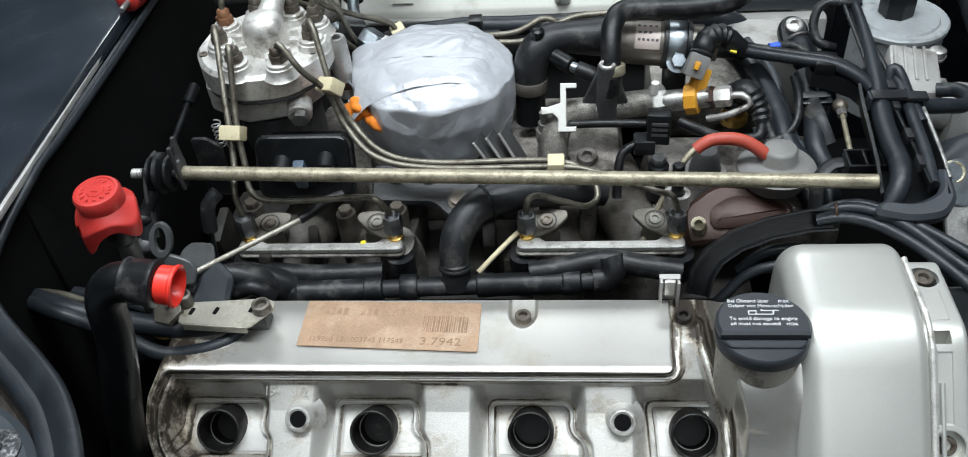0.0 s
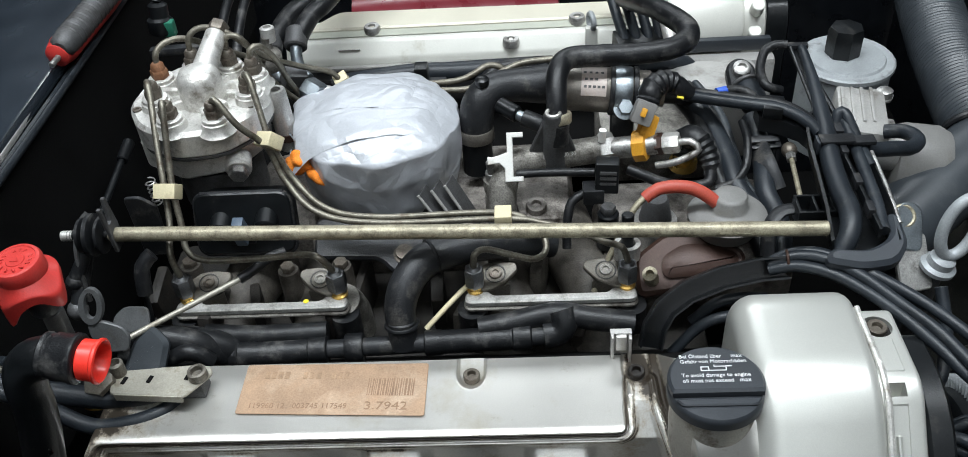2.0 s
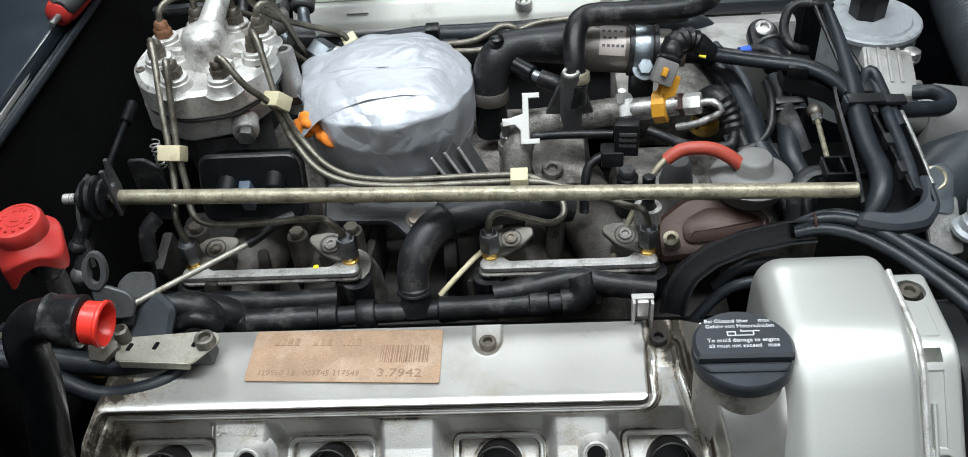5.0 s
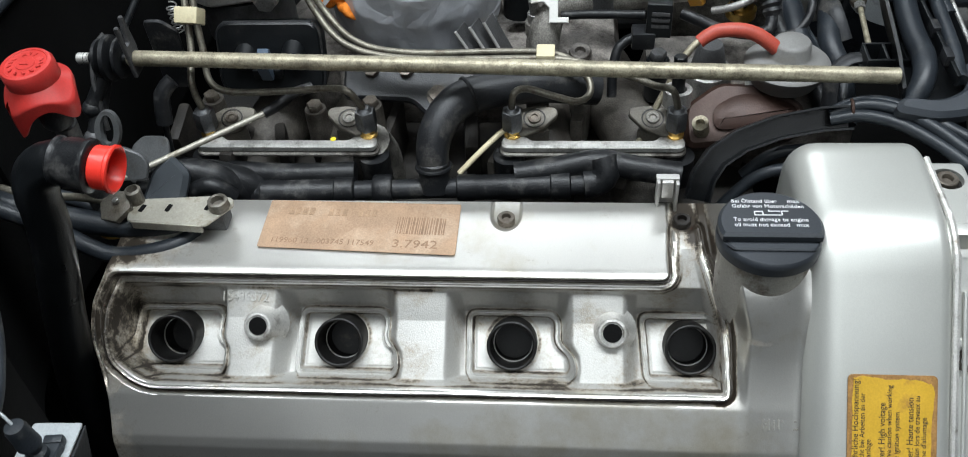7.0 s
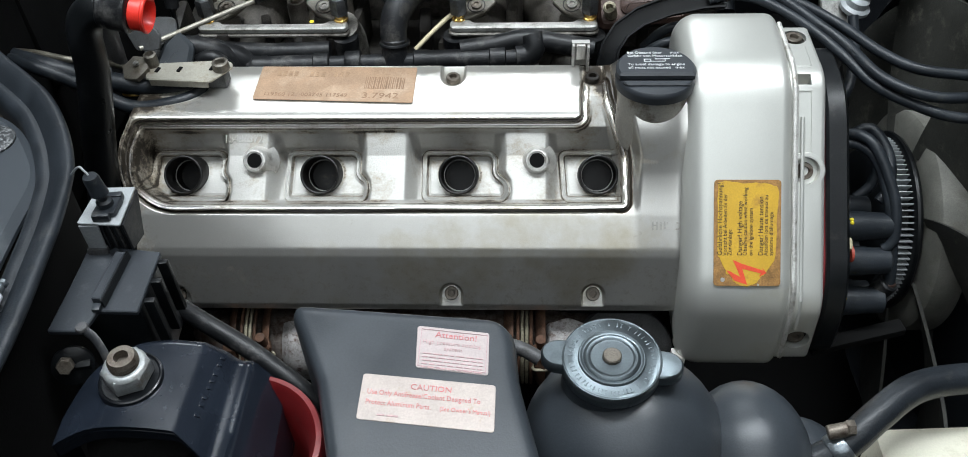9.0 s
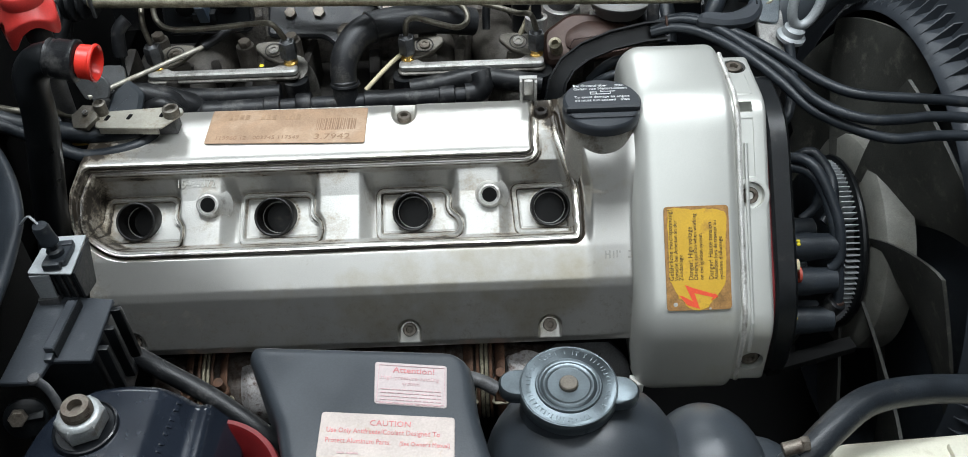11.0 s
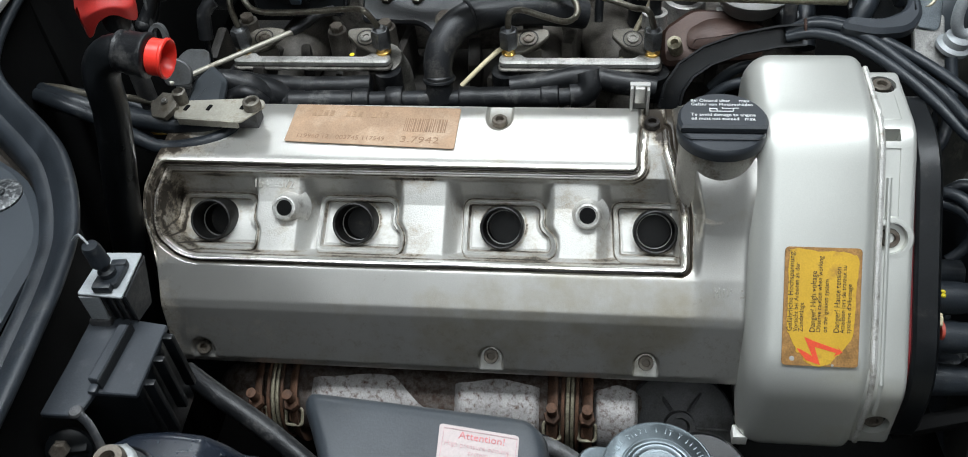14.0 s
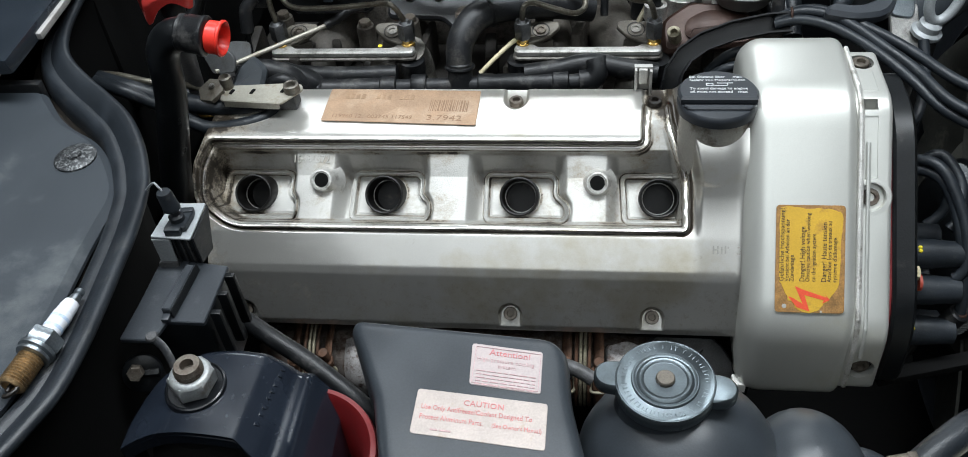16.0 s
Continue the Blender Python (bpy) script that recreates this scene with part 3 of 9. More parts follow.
# engine block, heads and valley: masses in shade black that carry the rest
block = thing("engine_block", (0, 0.28, -0.5), "engine block between two cylinder banks, near-black like the shaded gaps", "engine")
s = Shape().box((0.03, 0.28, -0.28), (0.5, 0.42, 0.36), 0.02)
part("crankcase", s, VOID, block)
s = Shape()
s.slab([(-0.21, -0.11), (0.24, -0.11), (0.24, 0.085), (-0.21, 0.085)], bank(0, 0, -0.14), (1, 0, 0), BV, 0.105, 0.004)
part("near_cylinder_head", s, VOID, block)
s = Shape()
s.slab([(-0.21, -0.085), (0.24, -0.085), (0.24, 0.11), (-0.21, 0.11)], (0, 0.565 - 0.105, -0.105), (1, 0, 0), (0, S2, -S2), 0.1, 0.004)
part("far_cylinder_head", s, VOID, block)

# ---- the scuttle and its rail, at the rear of the bay ----
rail = thing("scuttle_rail", (-0.26, 0.3, 0.12), "black painted scuttle edge, the long shank of the screwdriver along it", "car body", kind="structure")
s = Shape().box((-0.285, 0.46, 0.078), (0.006, 0.75, 0.12), 0.002)
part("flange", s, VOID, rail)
# this strip is the long shank of the screwdriver, kept under the rail
s = Shape().box((-0.2815, 0.15, 0.1485), (0.005, 0.3, 0.005), 0.0008, (0, 0, 0.9))
part("long_tool_shank", s, PALE, rail, "long flat metal shank of the screwdriver")
single("scuttle_panel", Shape().box((-0.46, 0.36, 0.138), (0.36, 0.8, 0.012), 0.003, (0, -4, 0)), SCUTTLE, "glossy black scuttle panel below the windscreen", "car body", kind="structure")

# screwdriver with a ribbed red and grey handle, laid on the scuttle
tool = thing("screwdriver", (-0.28, 0.3, 0.155), "screwdriver with a ribbed grey and red handle lying on the scuttle", "tool")
A, B = Vector((-0.276, 0.298, 0.163)), Vector((-0.262, 0.416, 0.168))
d = (B - A).normalized()
part("handle", Shape().lathe([(0.005, 0), (0.0095, 0.003), (0.0118, 0.014), (0.0118, 0.09), (0.0105, 0.11), (0.005, 0.118)], A - Vector((0.003, 0, 0.001)), d, 24), RED_DULL, tool, "red plastic handle core")
s = Shape().lathe([(0.006, 0.003), (0.0098, 0.007), (0.0106, 0.016), (0.0106, 0.098), (0.008, 0.104)], A + Vector((0.0012, 0, 0.0045)), d, 24)
grip = part("grip", s, GREY_DARK, tool, "grey rubber grip")
for k in range(11):
    part("grip_rib", Shape().ring(A + d * (0.02 + k * 0.0072) + Vector((0.0012, 0, 0.0045)), d, 0.0097, 0.0015, 24, 8), GREY_DARK, grip)
part("shank", Shape().rod(A - d * 0.012, A + d * 0.002, 0.0024), STEEL, tool, "steel shank")

# ---- near corner: rubber bay seal, grey cover panel ----
SEAL = [(-0.2667, 0.8), (-0.2667, 0.6), (-0.267, 0.4), (-0.2675, 0.25), (-0.2695, 0.15), (-0.2735, 0.1), (-0.277, 0.063), (-0.277, 0.036), (-0.271, 0.015), (-0.2598, -0.0005), (-0.24, -0.0185), (-0.2165, -0.0386), (-0.195, -0.06), (-0.1757, -0.0883), (-0.1626, -0.1148), (-0.1565, -0.1335), (-0.1515, -0.165), (-0.1495, -0.192), (-0.1475, -0.2233), (-0.1466, -0.252), (-0.1483, -0.2786), (-0.1546, -0.3001), (-0.163, -0.323), (-0.19, -0.4), (-0.22, -0.47)]
seal = thing("bay_seal", (-0.16, -0.15, 0.1), "thick grooved black rubber seal curving round the bay corner", "seal")
def along(path):
    """Points of a path, with the direction to its outer side."""
    fine = []
    for i in range(len(path) - 1):
        a, b = Vector(path[max(i - 1, 0)]), Vector(path[i])
        c, e = Vector(path[i + 1]), Vector(path[min(i + 2, len(path) - 1)])
        for k in range(6):
            t = k / 6
            fine.append(0.5 * (2 * b + (c - a) * t + (2 * a - 5 * b + 4 * c - e) * t * t + (3 * b - a - 3 * c + e) * t ** 3))
    out = []
    for i, p in enumerate(fine):
        d = (fine[min(i + 1, len(fine) - 1)] - fine[max(i - 1, 0)]).normalized()
        out.append((p, Vector((-d.y, d.x))))
    return out


def ribbon(profile):
    rows = []
    for p, n in along(SEAL):
        lift = np.interp(p.y, [-0.02, 0.03, 0.065, 0.11], [0.0, 0.0055, 0.0135, 0.0225])
        slim = np.interp(p.y, [-0.02, 0.06, 0.12], [1.0, 0.8, 0.58])
        rows.append([Vector((p.x + n.x * w * slim, p.y + n.y * w * slim, z + lift)) for w, z in profile])
    return Shape().sheet(rows)


part("seal_ribbon", ribbon([(-0.014, 0.1165), (-0.006, 0.1195), (-0.001, 0.1225), (0.0, 0.1245), (-0.0012, 0.1272), (-0.004, 0.1282), (-0.009, 0.1265), (-0.0135, 0.1232), (-0.0155, 0.1215), (-0.0168, 0.1222), (-0.02, 0.1232), (-0.0235, 0.121), (-0.0262, 0.114), (-0.027, 0.1)]), RUBBER_GREY, seal, "broad smooth rubber ribbon", 60)
part("seal_gutter", ribbon([(-0.0255, 0.108), (-0.029, 0.104), (-0.037, 0.104)]), GUTTER, seal, "dirty brown gutter beside the ribbon")
part("seal_flange", ribbon([(-0.01, 0.1185), (-0.014, 0.09), (-0.02, -0.1)]), VOID, seal, "flange that carries the seal, near-black like the shade there")
cover_outline = soft_outline([(-0.5, -0.03), (-0.2735, -0.0268), (-0.2451, -0.0617), (-0.212, -0.08), (-0.1927, -0.1048), (-0.1777, -0.1302), (-0.179, -0.1672), (-0.178, -0.2054), (-0.176, -0.2559), (-0.179, -0.2861), (-0.193, -0.323), (-0.22, -0.4), (-0.25, -0.47), (-0.5, -0.47)], [0.002, 0.006, 0.02, 0.02, 0.03, 0.02, 0.02, 0.03, 0.03, 0.03, 0.03, 0.03, 0.004, 0.004], 5)
panel = thing("corner_cover", (-0.3, -0.2, 0.1), "matt grey plastic corner cover panel inside the rubber seal", "panel")
part("panel", Shape().slab(cover_outline, (0, 0, 0.112), (1, 0, 0), (0, 1, 0), 0.011, 0.0042), PANEL, panel)
part("raised_edge", Shape().box((-0.385, -0.0225, 0.116), (0.215, 0.007, 0.02), 0.002), BLACK_DUSTY, panel, "raised black rear edge")
s = Shape().lathe([(0.0135, 0), (0.0135, 0.0012), (0.012, 0.0022), (0.005, 0.003), (0.0045, 0.0045), (0.0015, 0.005)], (-0.2185, -0.1, 0.123), (0, 0, 1), 28)
disc = part("fastener_disc", s, SPECKLED, panel, "speckled black push fastener disc")

# spark plug laid down on the cover's edge
plug = thing("spark_plug", (-0.172, -0.24, 0.12), "used spark plug with a white insulator lying on its side", "spark plug")
A = Vector((-0.1634, -0.2142, 0.1292))
d = (Vector((-0.173, -0.2745, 0.1292)) - A).normalized()
part("terminal", Shape().lathe([(0.0012, 0), (0.0026, 0.001), (0.0028, 0.003), (0.0018, 0.004), (0.0028, 0.005), (0.003, 0.0085), (0.003, 0.0088)], A, d, 16), ZINC, plug, "steel terminal nut")
s = Shape().lathe([(0.003, 0.0088), (0.0042, 0.0095), (0.0046, 0.012), (0.0049, 0.0132), (0.0046, 0.0144), (0.005, 0.0156), (0.0047, 0.0168), (0.0053, 0.018), (0.0052, 0.03), (0.0056, 0.0315), (0.0056, 0.0318)], A, d, 20)
part("insulator", s, CERAMIC, plug, "white ceramic insulator")
s = Shape().hexagon(A + d * 0.0318, d, 0.0098, 0.0085)
s.lathe([(0.0085, 0.0403), (0.0098, 0.041), (0.0098, 0.043), (0.0082, 0.044), (0.009, 0.0445), (0.009, 0.046), (0.007, 0.0465)], A, d, 24)
part("hexagon_shell", s, ZINC, plug, "dirty steel hexagon shell")
s = Shape().lathe([(0.0060 + 0.0009 * (k % 2), 0.0465 + 0.0008 * k) for k in range(22)] + [(0.0056, 0.065), (0.0045, 0.0652), (0.004, 0.063)], A, d, 24)
part("thread", s, THREAD, plug, "brown burnt thread")
part("centre_electrode", Shape().rod(A + d * 0.062, A + d * 0.068, 0.0013), GREASE_SHADE, plug, "sooty centre electrode")
part("ground_electrode", Shape().tube([A + d * 0.064 + Vector((0.0048, 0, 0.001)), A + d * 0.0685 + Vector((0.0045, 0, 0.001)), A + d * 0.0705 + Vector((0.002, 0, 0.0005)), A + d * 0.0705], 0.0012, 8, 0.001), GREASE_SHADE, plug, "sooty bent electrode")
for q in (0.0205, 0.0265):
    part("blue_band", Shape().lathe([(0.00535, q), (0.0054, q + 0.0004), (0.0054, q + 0.0014), (0.00535, q + 0.0018)], A, d, 20), BAND, plug, "faded pale blue print band")


# ---- near bank: the valve cover ----
def inside_distance(px, pv, poly):
    """Signed distance of grid points to an outline; negative inside."""
    best, inside = np.full(px.shape, 1e9), np.zeros(px.shape, bool)
    for (ax, ay), (bx, by) in zip(poly, poly[1:] + poly[:1]):
        ex, ey = bx - ax, by - ay
        t = np.clip(((px - ax) * ex + (pv - ay) * ey) / (ex * ex + ey * ey), 0, 1)
        best = np.minimum(best, np.hypot(px - ax - t * ex, pv - ay - t * ey))
        cross = ((ay > pv) != (by > pv)) & (px < (bx - ax) * (pv - ay) / (by - ay + 1e-12) + ax)
        inside ^= cross
    return np.where(inside, -best, best)


def step(a, b, t):
    q = np.clip((t - a) / (b - a), 0, 1)
    return q * q * (3 - 2 * q)


HOLES = [-0.159, -0.053, 0.053, 0.159]
TROUGH = soft_outline([(-0.169, -0.0268), (0.179, -0.0255), (0.179, 0.014), (0.166, 0.058), (0.1655, 0.074), (0.149, 0.074), (0.1475, 0.055), (0.1475, 0.039), (-0.191, 0.039), (-0.1975, 0.019), (-0.196, 0.004), (-0.1905, -0.012)],
                      [0.016, 0.006, 0.01, 0.008, 0.004, 0.004, 0.004, 0.012, 0.003, 0.012, 0.012, 0.012])
FRAME = soft_outline([(-0.0255, -0.0185), (0.0345, -0.0185), (0.0375, -0.0125), (0.0355, -0.0055), (0.0275, 0.0005), (0.0275, 0.0135), (0.023, 0.0175), (-0.0275, 0.0175)], [0.004, 0.004, 0.004, 0.004, 0.004, 0.004, 0.003, 0.005])


def bell(q, at, width):
    return np.exp(-((q - at) / width) ** 2)


NX, NV = 760, 340
vv = np.linspace(-0.103, 0.0868, NV)[:, None] * np.ones((1, NX))
left = np.interp(vv[:, 0], [-0.103, -0.05, -0.032, -0.0167, 0.001, 0.0139, 0.0239, 0.0417, 0.05, 0.09], [-0.189, -0.191, -0.193, -0.1985, -0.2062, -0.2075, -0.2072, -0.201, -0.2, -0.2])[:, None]
for _ in range(30):
    left[1:-1] = (left[:-2] + 2 * left[1:-1] + left[2:]) / 4
xx = left + (0.226 - left) * np.linspace(0, 1, NX)[None, :]
outer = np.interp(vv, [-0.104, -0.099, -0.067, -0.061, -0.055, -0.03, 0.0385, 0.0436, 0.0465, 0.087], [0.0, 0.005, 0.0225, 0.0258, 0.0275, 0.028, 0.0172, 0.0158, 0.0138, -0.0262])
for _ in range(4):
    outer[1:-1] = (outer[:-2] + 2 * outer[1:-1] + outer[2:]) / 4
d = inside_distance(xx, vv, TROUGH)
shelf = np.interp(vv, [-0.104, -0.099, -0.067, -0.061, -0.055, -0.03, 0.0, 0.02, 0.034, 0.05, 0.087], [0.0, 0.005, 0.0225, 0.0258, 0.0275, 0.029, 0.0295, 0.031, 0.0325, 0.034, 0.015])
for _ in range(12):
    shelf[1:-1] = (shelf[:-2] + 2 * shelf[1:-1] + shelf[2:]) / 4
edge_x = np.interp(vv, [-0.1, 0.014, 0.058, 0.09], [0.1815, 0.1815, 0.1705, 0.169])
outer += (shelf - outer) * step(0.0, 0.0075, xx - edge_x)
outer += 0.0075 * np.exp(-((xx - 0.1968) ** 2 + (vv - 0.034) ** 2) / 0.03 ** 2) * step(0.0, 0.0075, xx - edge_x)
bead = np.minimum(0.0187 - 0.325 * vv, np.where(vv > 0.05, outer + 0.001, 1))
inner = np.interp(vv, [-0.0255, 0.018, 0.0365, 0.06, 0.075], [0.0073, -0.0197, 0.0015, 0.0, -0.0135])
for bx in (-0.106, 0.0, 0.106):
    q = np.hypot(np.maximum(np.abs(xx - bx - 0.0005 + 0.0045 * step(-0.006, 0.004, vv) * (xx < bx)) - 0.0115, 0), np.maximum(np.abs(vv - 0.0095) - 0.0285, 0)) - 0.005
    lift = 1 - step(-0.0045, 0.0062, q)
    inner += lift * np.maximum(0.0112 - 0.33 * np.minimum(vv, 0.0145) - 0.04 * np.maximum(vv - 0.0145, 0) - 4.0 * (xx - bx + 0.002) ** 2 - inner, 0)
for hx in HOLES:
    q = inside_distance(xx - hx, vv, FRAME)
    ridge = (1 - step(0.0013, 0.0027, np.abs(q))) * (1 - 0.28 * np.exp(-(q / 0.0007) ** 2))
    inner += (0.0042 * ridge - 0.0009 * np.exp(-((np.abs(q) - 0.0032) / 0.0008) ** 2)) * (d < -0.0045) - 0.0012 * (q < -0.002)
high = np.where(d > 0, outer - 0.0045 * (1 - step(0.0016, 0.0034, d)) * step(-0.001, 0.0006, d), bead)
high = np.where(d < 0, inner + (bead - inner) * step(-0.0075, -0.0032, d), high)
soft = (1 - step(0.0011, 0.0021, np.abs(d + 0.0018))) * (1 - 0.3 * np.exp(-((d + 0.0018) / 0.0006) ** 2))
high += 0.0016 * soft
SCREWS = [(0.0475, 0.0785), (0.1558, 0.0775)]
LOW_SCREWS = [(0.048, -0.0908), (0.155, -0.0908), (-0.162, -0.0935)]
for sx, sv in SCREWS:
    q = np.hypot(xx - sx, np.minimum(vv - sv, 0)) - 0.0085
    high = np.where(q < 0.0015, np.minimum(high, high * step(-0.0005, 0.0015, q) + (0.0608 - sv - 0.0062 - (vv - sv) * 0.85) * (1 - step(-0.0005, 0.0015, q))), high)
for sx, sv in LOW_SCREWS:
    q = np.hypot(xx - sx, np.maximum(vv - sv, 0)) - 0.0078
    high = np.where(q < 0.0015, np.minimum(high, high * step(-0.0005, 0.0015, q) + 0.004 * (1 - step(-0.0005, 0.0015, q))), high)
for hx in HOLES:
    high = np.where(np.hypot(xx - hx, vv) < 0.0136, -0.06, high)
# the left end rounds over behind a second ridge
end = xx - left
high -= 0.011 * (1 - step(0.0, 0.0055, end)) + 0.0022 * bell(end, 0.0062, 0.0012) * (d > 0.0) * step(-0.03, -0.02, vv) * (1 - step(0.036, 0.042, vv))
# shallow rib beside the filler and the fillet up to the timing case
high += 0.007 * step(0.21, 0.225, xx) ** 2 * step(-0.1, -0.05, vv) * (1 - step(0.0, 0.06, vv))
verts = np.stack([xx, (vv - high) * S2, (vv + high) * S2], -1).reshape(-1, 3)
cover = thing("valve_cover", (0, 0, -0.06), "silver painted cast valve cover with four open spark plug wells", "valve cover")
s = Shape().sheet(verts.reshape(NV, NX, 3).tolist())
rim = [(0, i) for i in range(NX)] + [(j, NX - 1) for j in range(1, NV)] + [(NV - 1, i) for i in range(NX - 2, -1, -1)] + [(j, 0) for j in range(NV - 2, 0, -1)]
k = len(s.v)
flat = verts.tolist()
s.v += [tuple(Vector(flat[j * NX + i]) + (Vector((0, 0.0, -0.045)) if j > NV - 3 else Vector((0, 0.018, -0.02)))) for j, i in rim]
s.f += [(rim[i][0] * NX + rim[i][1], rim[(i + 1) % len(rim)][0] * NX + rim[(i + 1) % len(rim)][1], k + (i + 1) % len(rim), k + i) for i in range(len(rim))]
body = part("cover_casting", s, COVER_PAINT, cover, sharp=50)
# dark layer: oil by groove, frames, left end and filler, with shade put in
drift = np.array([[noise.noise(Vector((x * 45, v * 45, 2.0))) for x, v in zip(rx, rv)] for rx, rv in zip(xx[::2, ::2], vv[::2, ::2])])
drift = np.repeat(np.repeat(drift, 2, 0), 2, 1)[:NV, :NX]


# groove line joins oil with the shadow of the gap
dirt_shade = bell(d, 0.0012, 0.0012) * (0.95 + 0.3 * drift)
# darker lines along the foot of the recess wall
dirt_shade = np.maximum(dirt_shade, bell(d, -0.0062, 0.0016) * (0.42 + 0.6 * drift))
dirt_shade = np.maximum(dirt_shade, bell(d, -0.0043, 0.0005) * (0.75 + 0.4 * drift))
for hx in HOLES:
    q = inside_distance(xx - hx, vv, FRAME)
    dirt_shade = np.maximum(dirt_shade, np.maximum(bell(q, 0.0022, 0.0007), bell(q, -0.0022, 0.0007)) * (0.7 + 0.4 * drift) * (d < -0.004))
    dirt_shade = np.maximum(dirt_shade, bell(np.hypot(xx - hx, vv), 0.0165, 0.002) * (0.45 + 0.4 * drift))
# left end of the recess browned for the hose's shade on it
dirt_shade = np.maximum(dirt_shade, (0.62 + 0.4 * drift) * (1 - step(-0.205, -0.15, xx)) * step(-0.045, -0.025, vv) * (1 - step(0.035, 0.046, vv)))
dirt_shade = np.maximum(dirt_shade, (0.62 + 0.15 * drift) * (1 - step(-0.2, -0.15, xx)) * (1 - step(-0.06, -0.02, vv)))
dirt_shade = np.maximum(dirt_shade, (0.5 + 0.5 * drift) * (1 - step(-0.19, -0.105, xx + 0.2 * (vv - 0.06))) * step(0.04, 0.05, vv) * (d > 0.003))
dirt_shade = np.maximum(dirt_shade, (0.85 + 0.3 * drift) * (1 - step(-0.197, -0.18, xx)) * step(0.03, 0.05, vv))
dirt_shade = np.maximum(dirt_shade, (0.56 + 0.95 * drift) * bell(xx, 0.16 + 0.1 * (0.06 - vv), 0.011) * step(0.03, 0.05, vv))
dirt_shade = np.maximum(dirt_shade, (0.9 + 0.5 * drift) * bell(xx, 0.1715 + 0.12 * (0.05 - vv), 0.0035) * step(0.0, 0.02, vv))
dirt_shade = np.maximum(dirt_shade, (0.62 + 0.6 * drift) * bell(xx, 0.151, 0.003) * step(0.036, 0.05, vv))
dirt_shade = np.maximum(dirt_shade, (0.8 + 0.2 * drift) * bell(np.hypot(xx - 0.1558, vv - 0.0765), 0.004, 0.006))
dirt_shade = np.maximum(dirt_shade, (0.2 + 0.5 * drift) * bell(np.hypot(xx - 0.1968, vv - 0.036), 0.0275, 0.0028) * (d > 0.003))
# lower front face browned in place of the dark reflection it carries
dirt_shade = np.maximum(dirt_shade, (0.2 + 0.06 * drift + 0.05 * (1 - step(-0.19, -0.02, xx))) * (1 - step(-0.07, -0.062, vv)))
dirt_shade = np.maximum(dirt_shade, (1.05 + 0.4 * drift) * bell(d, 0.0022, 0.0013) * step(0.165, 0.175, xx))
dirt_shade = np.maximum(dirt_shade, (0.2 + 0.3 * drift) * (0.4 + 0.6 * (d < 0)))
# faces inside the recess take the darkened copy
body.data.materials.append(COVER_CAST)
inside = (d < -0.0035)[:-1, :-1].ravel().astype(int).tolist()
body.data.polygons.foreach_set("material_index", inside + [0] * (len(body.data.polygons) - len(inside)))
layer = body.data.attributes.new("dirt_shade", "FLOAT", "POINT")
layer.data.foreach_set("value", np.concatenate([dirt_shade.ravel(), np.full(len(rim), 0.6)]).astype(np.float32))

# spark plug wells, each a black tube with a lighter rim
for hx in HOLES:
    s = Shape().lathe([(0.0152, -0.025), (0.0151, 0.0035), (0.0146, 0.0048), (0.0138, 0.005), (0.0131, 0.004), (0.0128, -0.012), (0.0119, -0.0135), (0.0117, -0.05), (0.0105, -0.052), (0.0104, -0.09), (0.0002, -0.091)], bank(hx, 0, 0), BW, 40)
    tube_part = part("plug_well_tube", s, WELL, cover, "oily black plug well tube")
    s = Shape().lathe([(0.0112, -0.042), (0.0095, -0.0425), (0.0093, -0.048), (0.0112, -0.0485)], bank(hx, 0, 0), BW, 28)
    part("well_ring", s, GREASE_SHADE, tube_part)
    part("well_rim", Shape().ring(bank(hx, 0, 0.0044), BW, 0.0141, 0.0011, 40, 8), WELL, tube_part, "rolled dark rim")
    # steel ring puts in the glint seen down the tube
    part("glint_ring", Shape().ring(bank(hx, 0, -0.0128), BW, 0.0121, 0.0005, 36, 6), STEEL, tube_part, "thin bright ring that paints the glint inside the tube")
    s = Shape().hexagon(bank(hx, 0, -0.089), BW, 0.0085, 0.012)
    s.lathe([(0.0045, -0.078), (0.0045, -0.06), (0.003, -0.059), (0.0028, -0.05), (0.0002, -0.0498)], bank(hx, 0, 0), BW, 16)
    part("seated_plug", s, STUD, tube_part, "seated spark plug deep in the well")
# threaded bosses
for bx in (-0.1, 0.1125):
    s = Shape().lathe([(0.015, 0.0), (0.0118, 0.005), (0.0098, 0.0105), (0.009, 0.0152), (0.0081, 0.0166), (0.0068, 0.0168), (0.006, 0.0156)], bank(bx, 0.0105, 0), BW, 32)
    boss = part("threaded_boss", s, ALU_BRIGHT, cover, "bright round boss with a threaded hole")
    # the hole's darkness is in the thread's colour
    s = Shape().lathe([(0.0056, 0.0162), (0.005, 0.015), (0.0052, 0.0135), (0.0046, 0.012), (0.0049, 0.0105), (0.0046, 0.009), (0.0045, -0.012), (0.0002, -0.0125)], bank(bx, 0.0105, 0), BW, 20)
    part("threaded_hole", s, VOID, boss, "thread in near-black, the shade of its hole put in the colour")
for sx, sv in SCREWS:
    socket_screw("cover_screw", (sx, 0.0672, 0.0375), (0, 0, 1), 0.0056, STUD if sx < 0.1 else GREASE_SHADE, cover, 0.005)
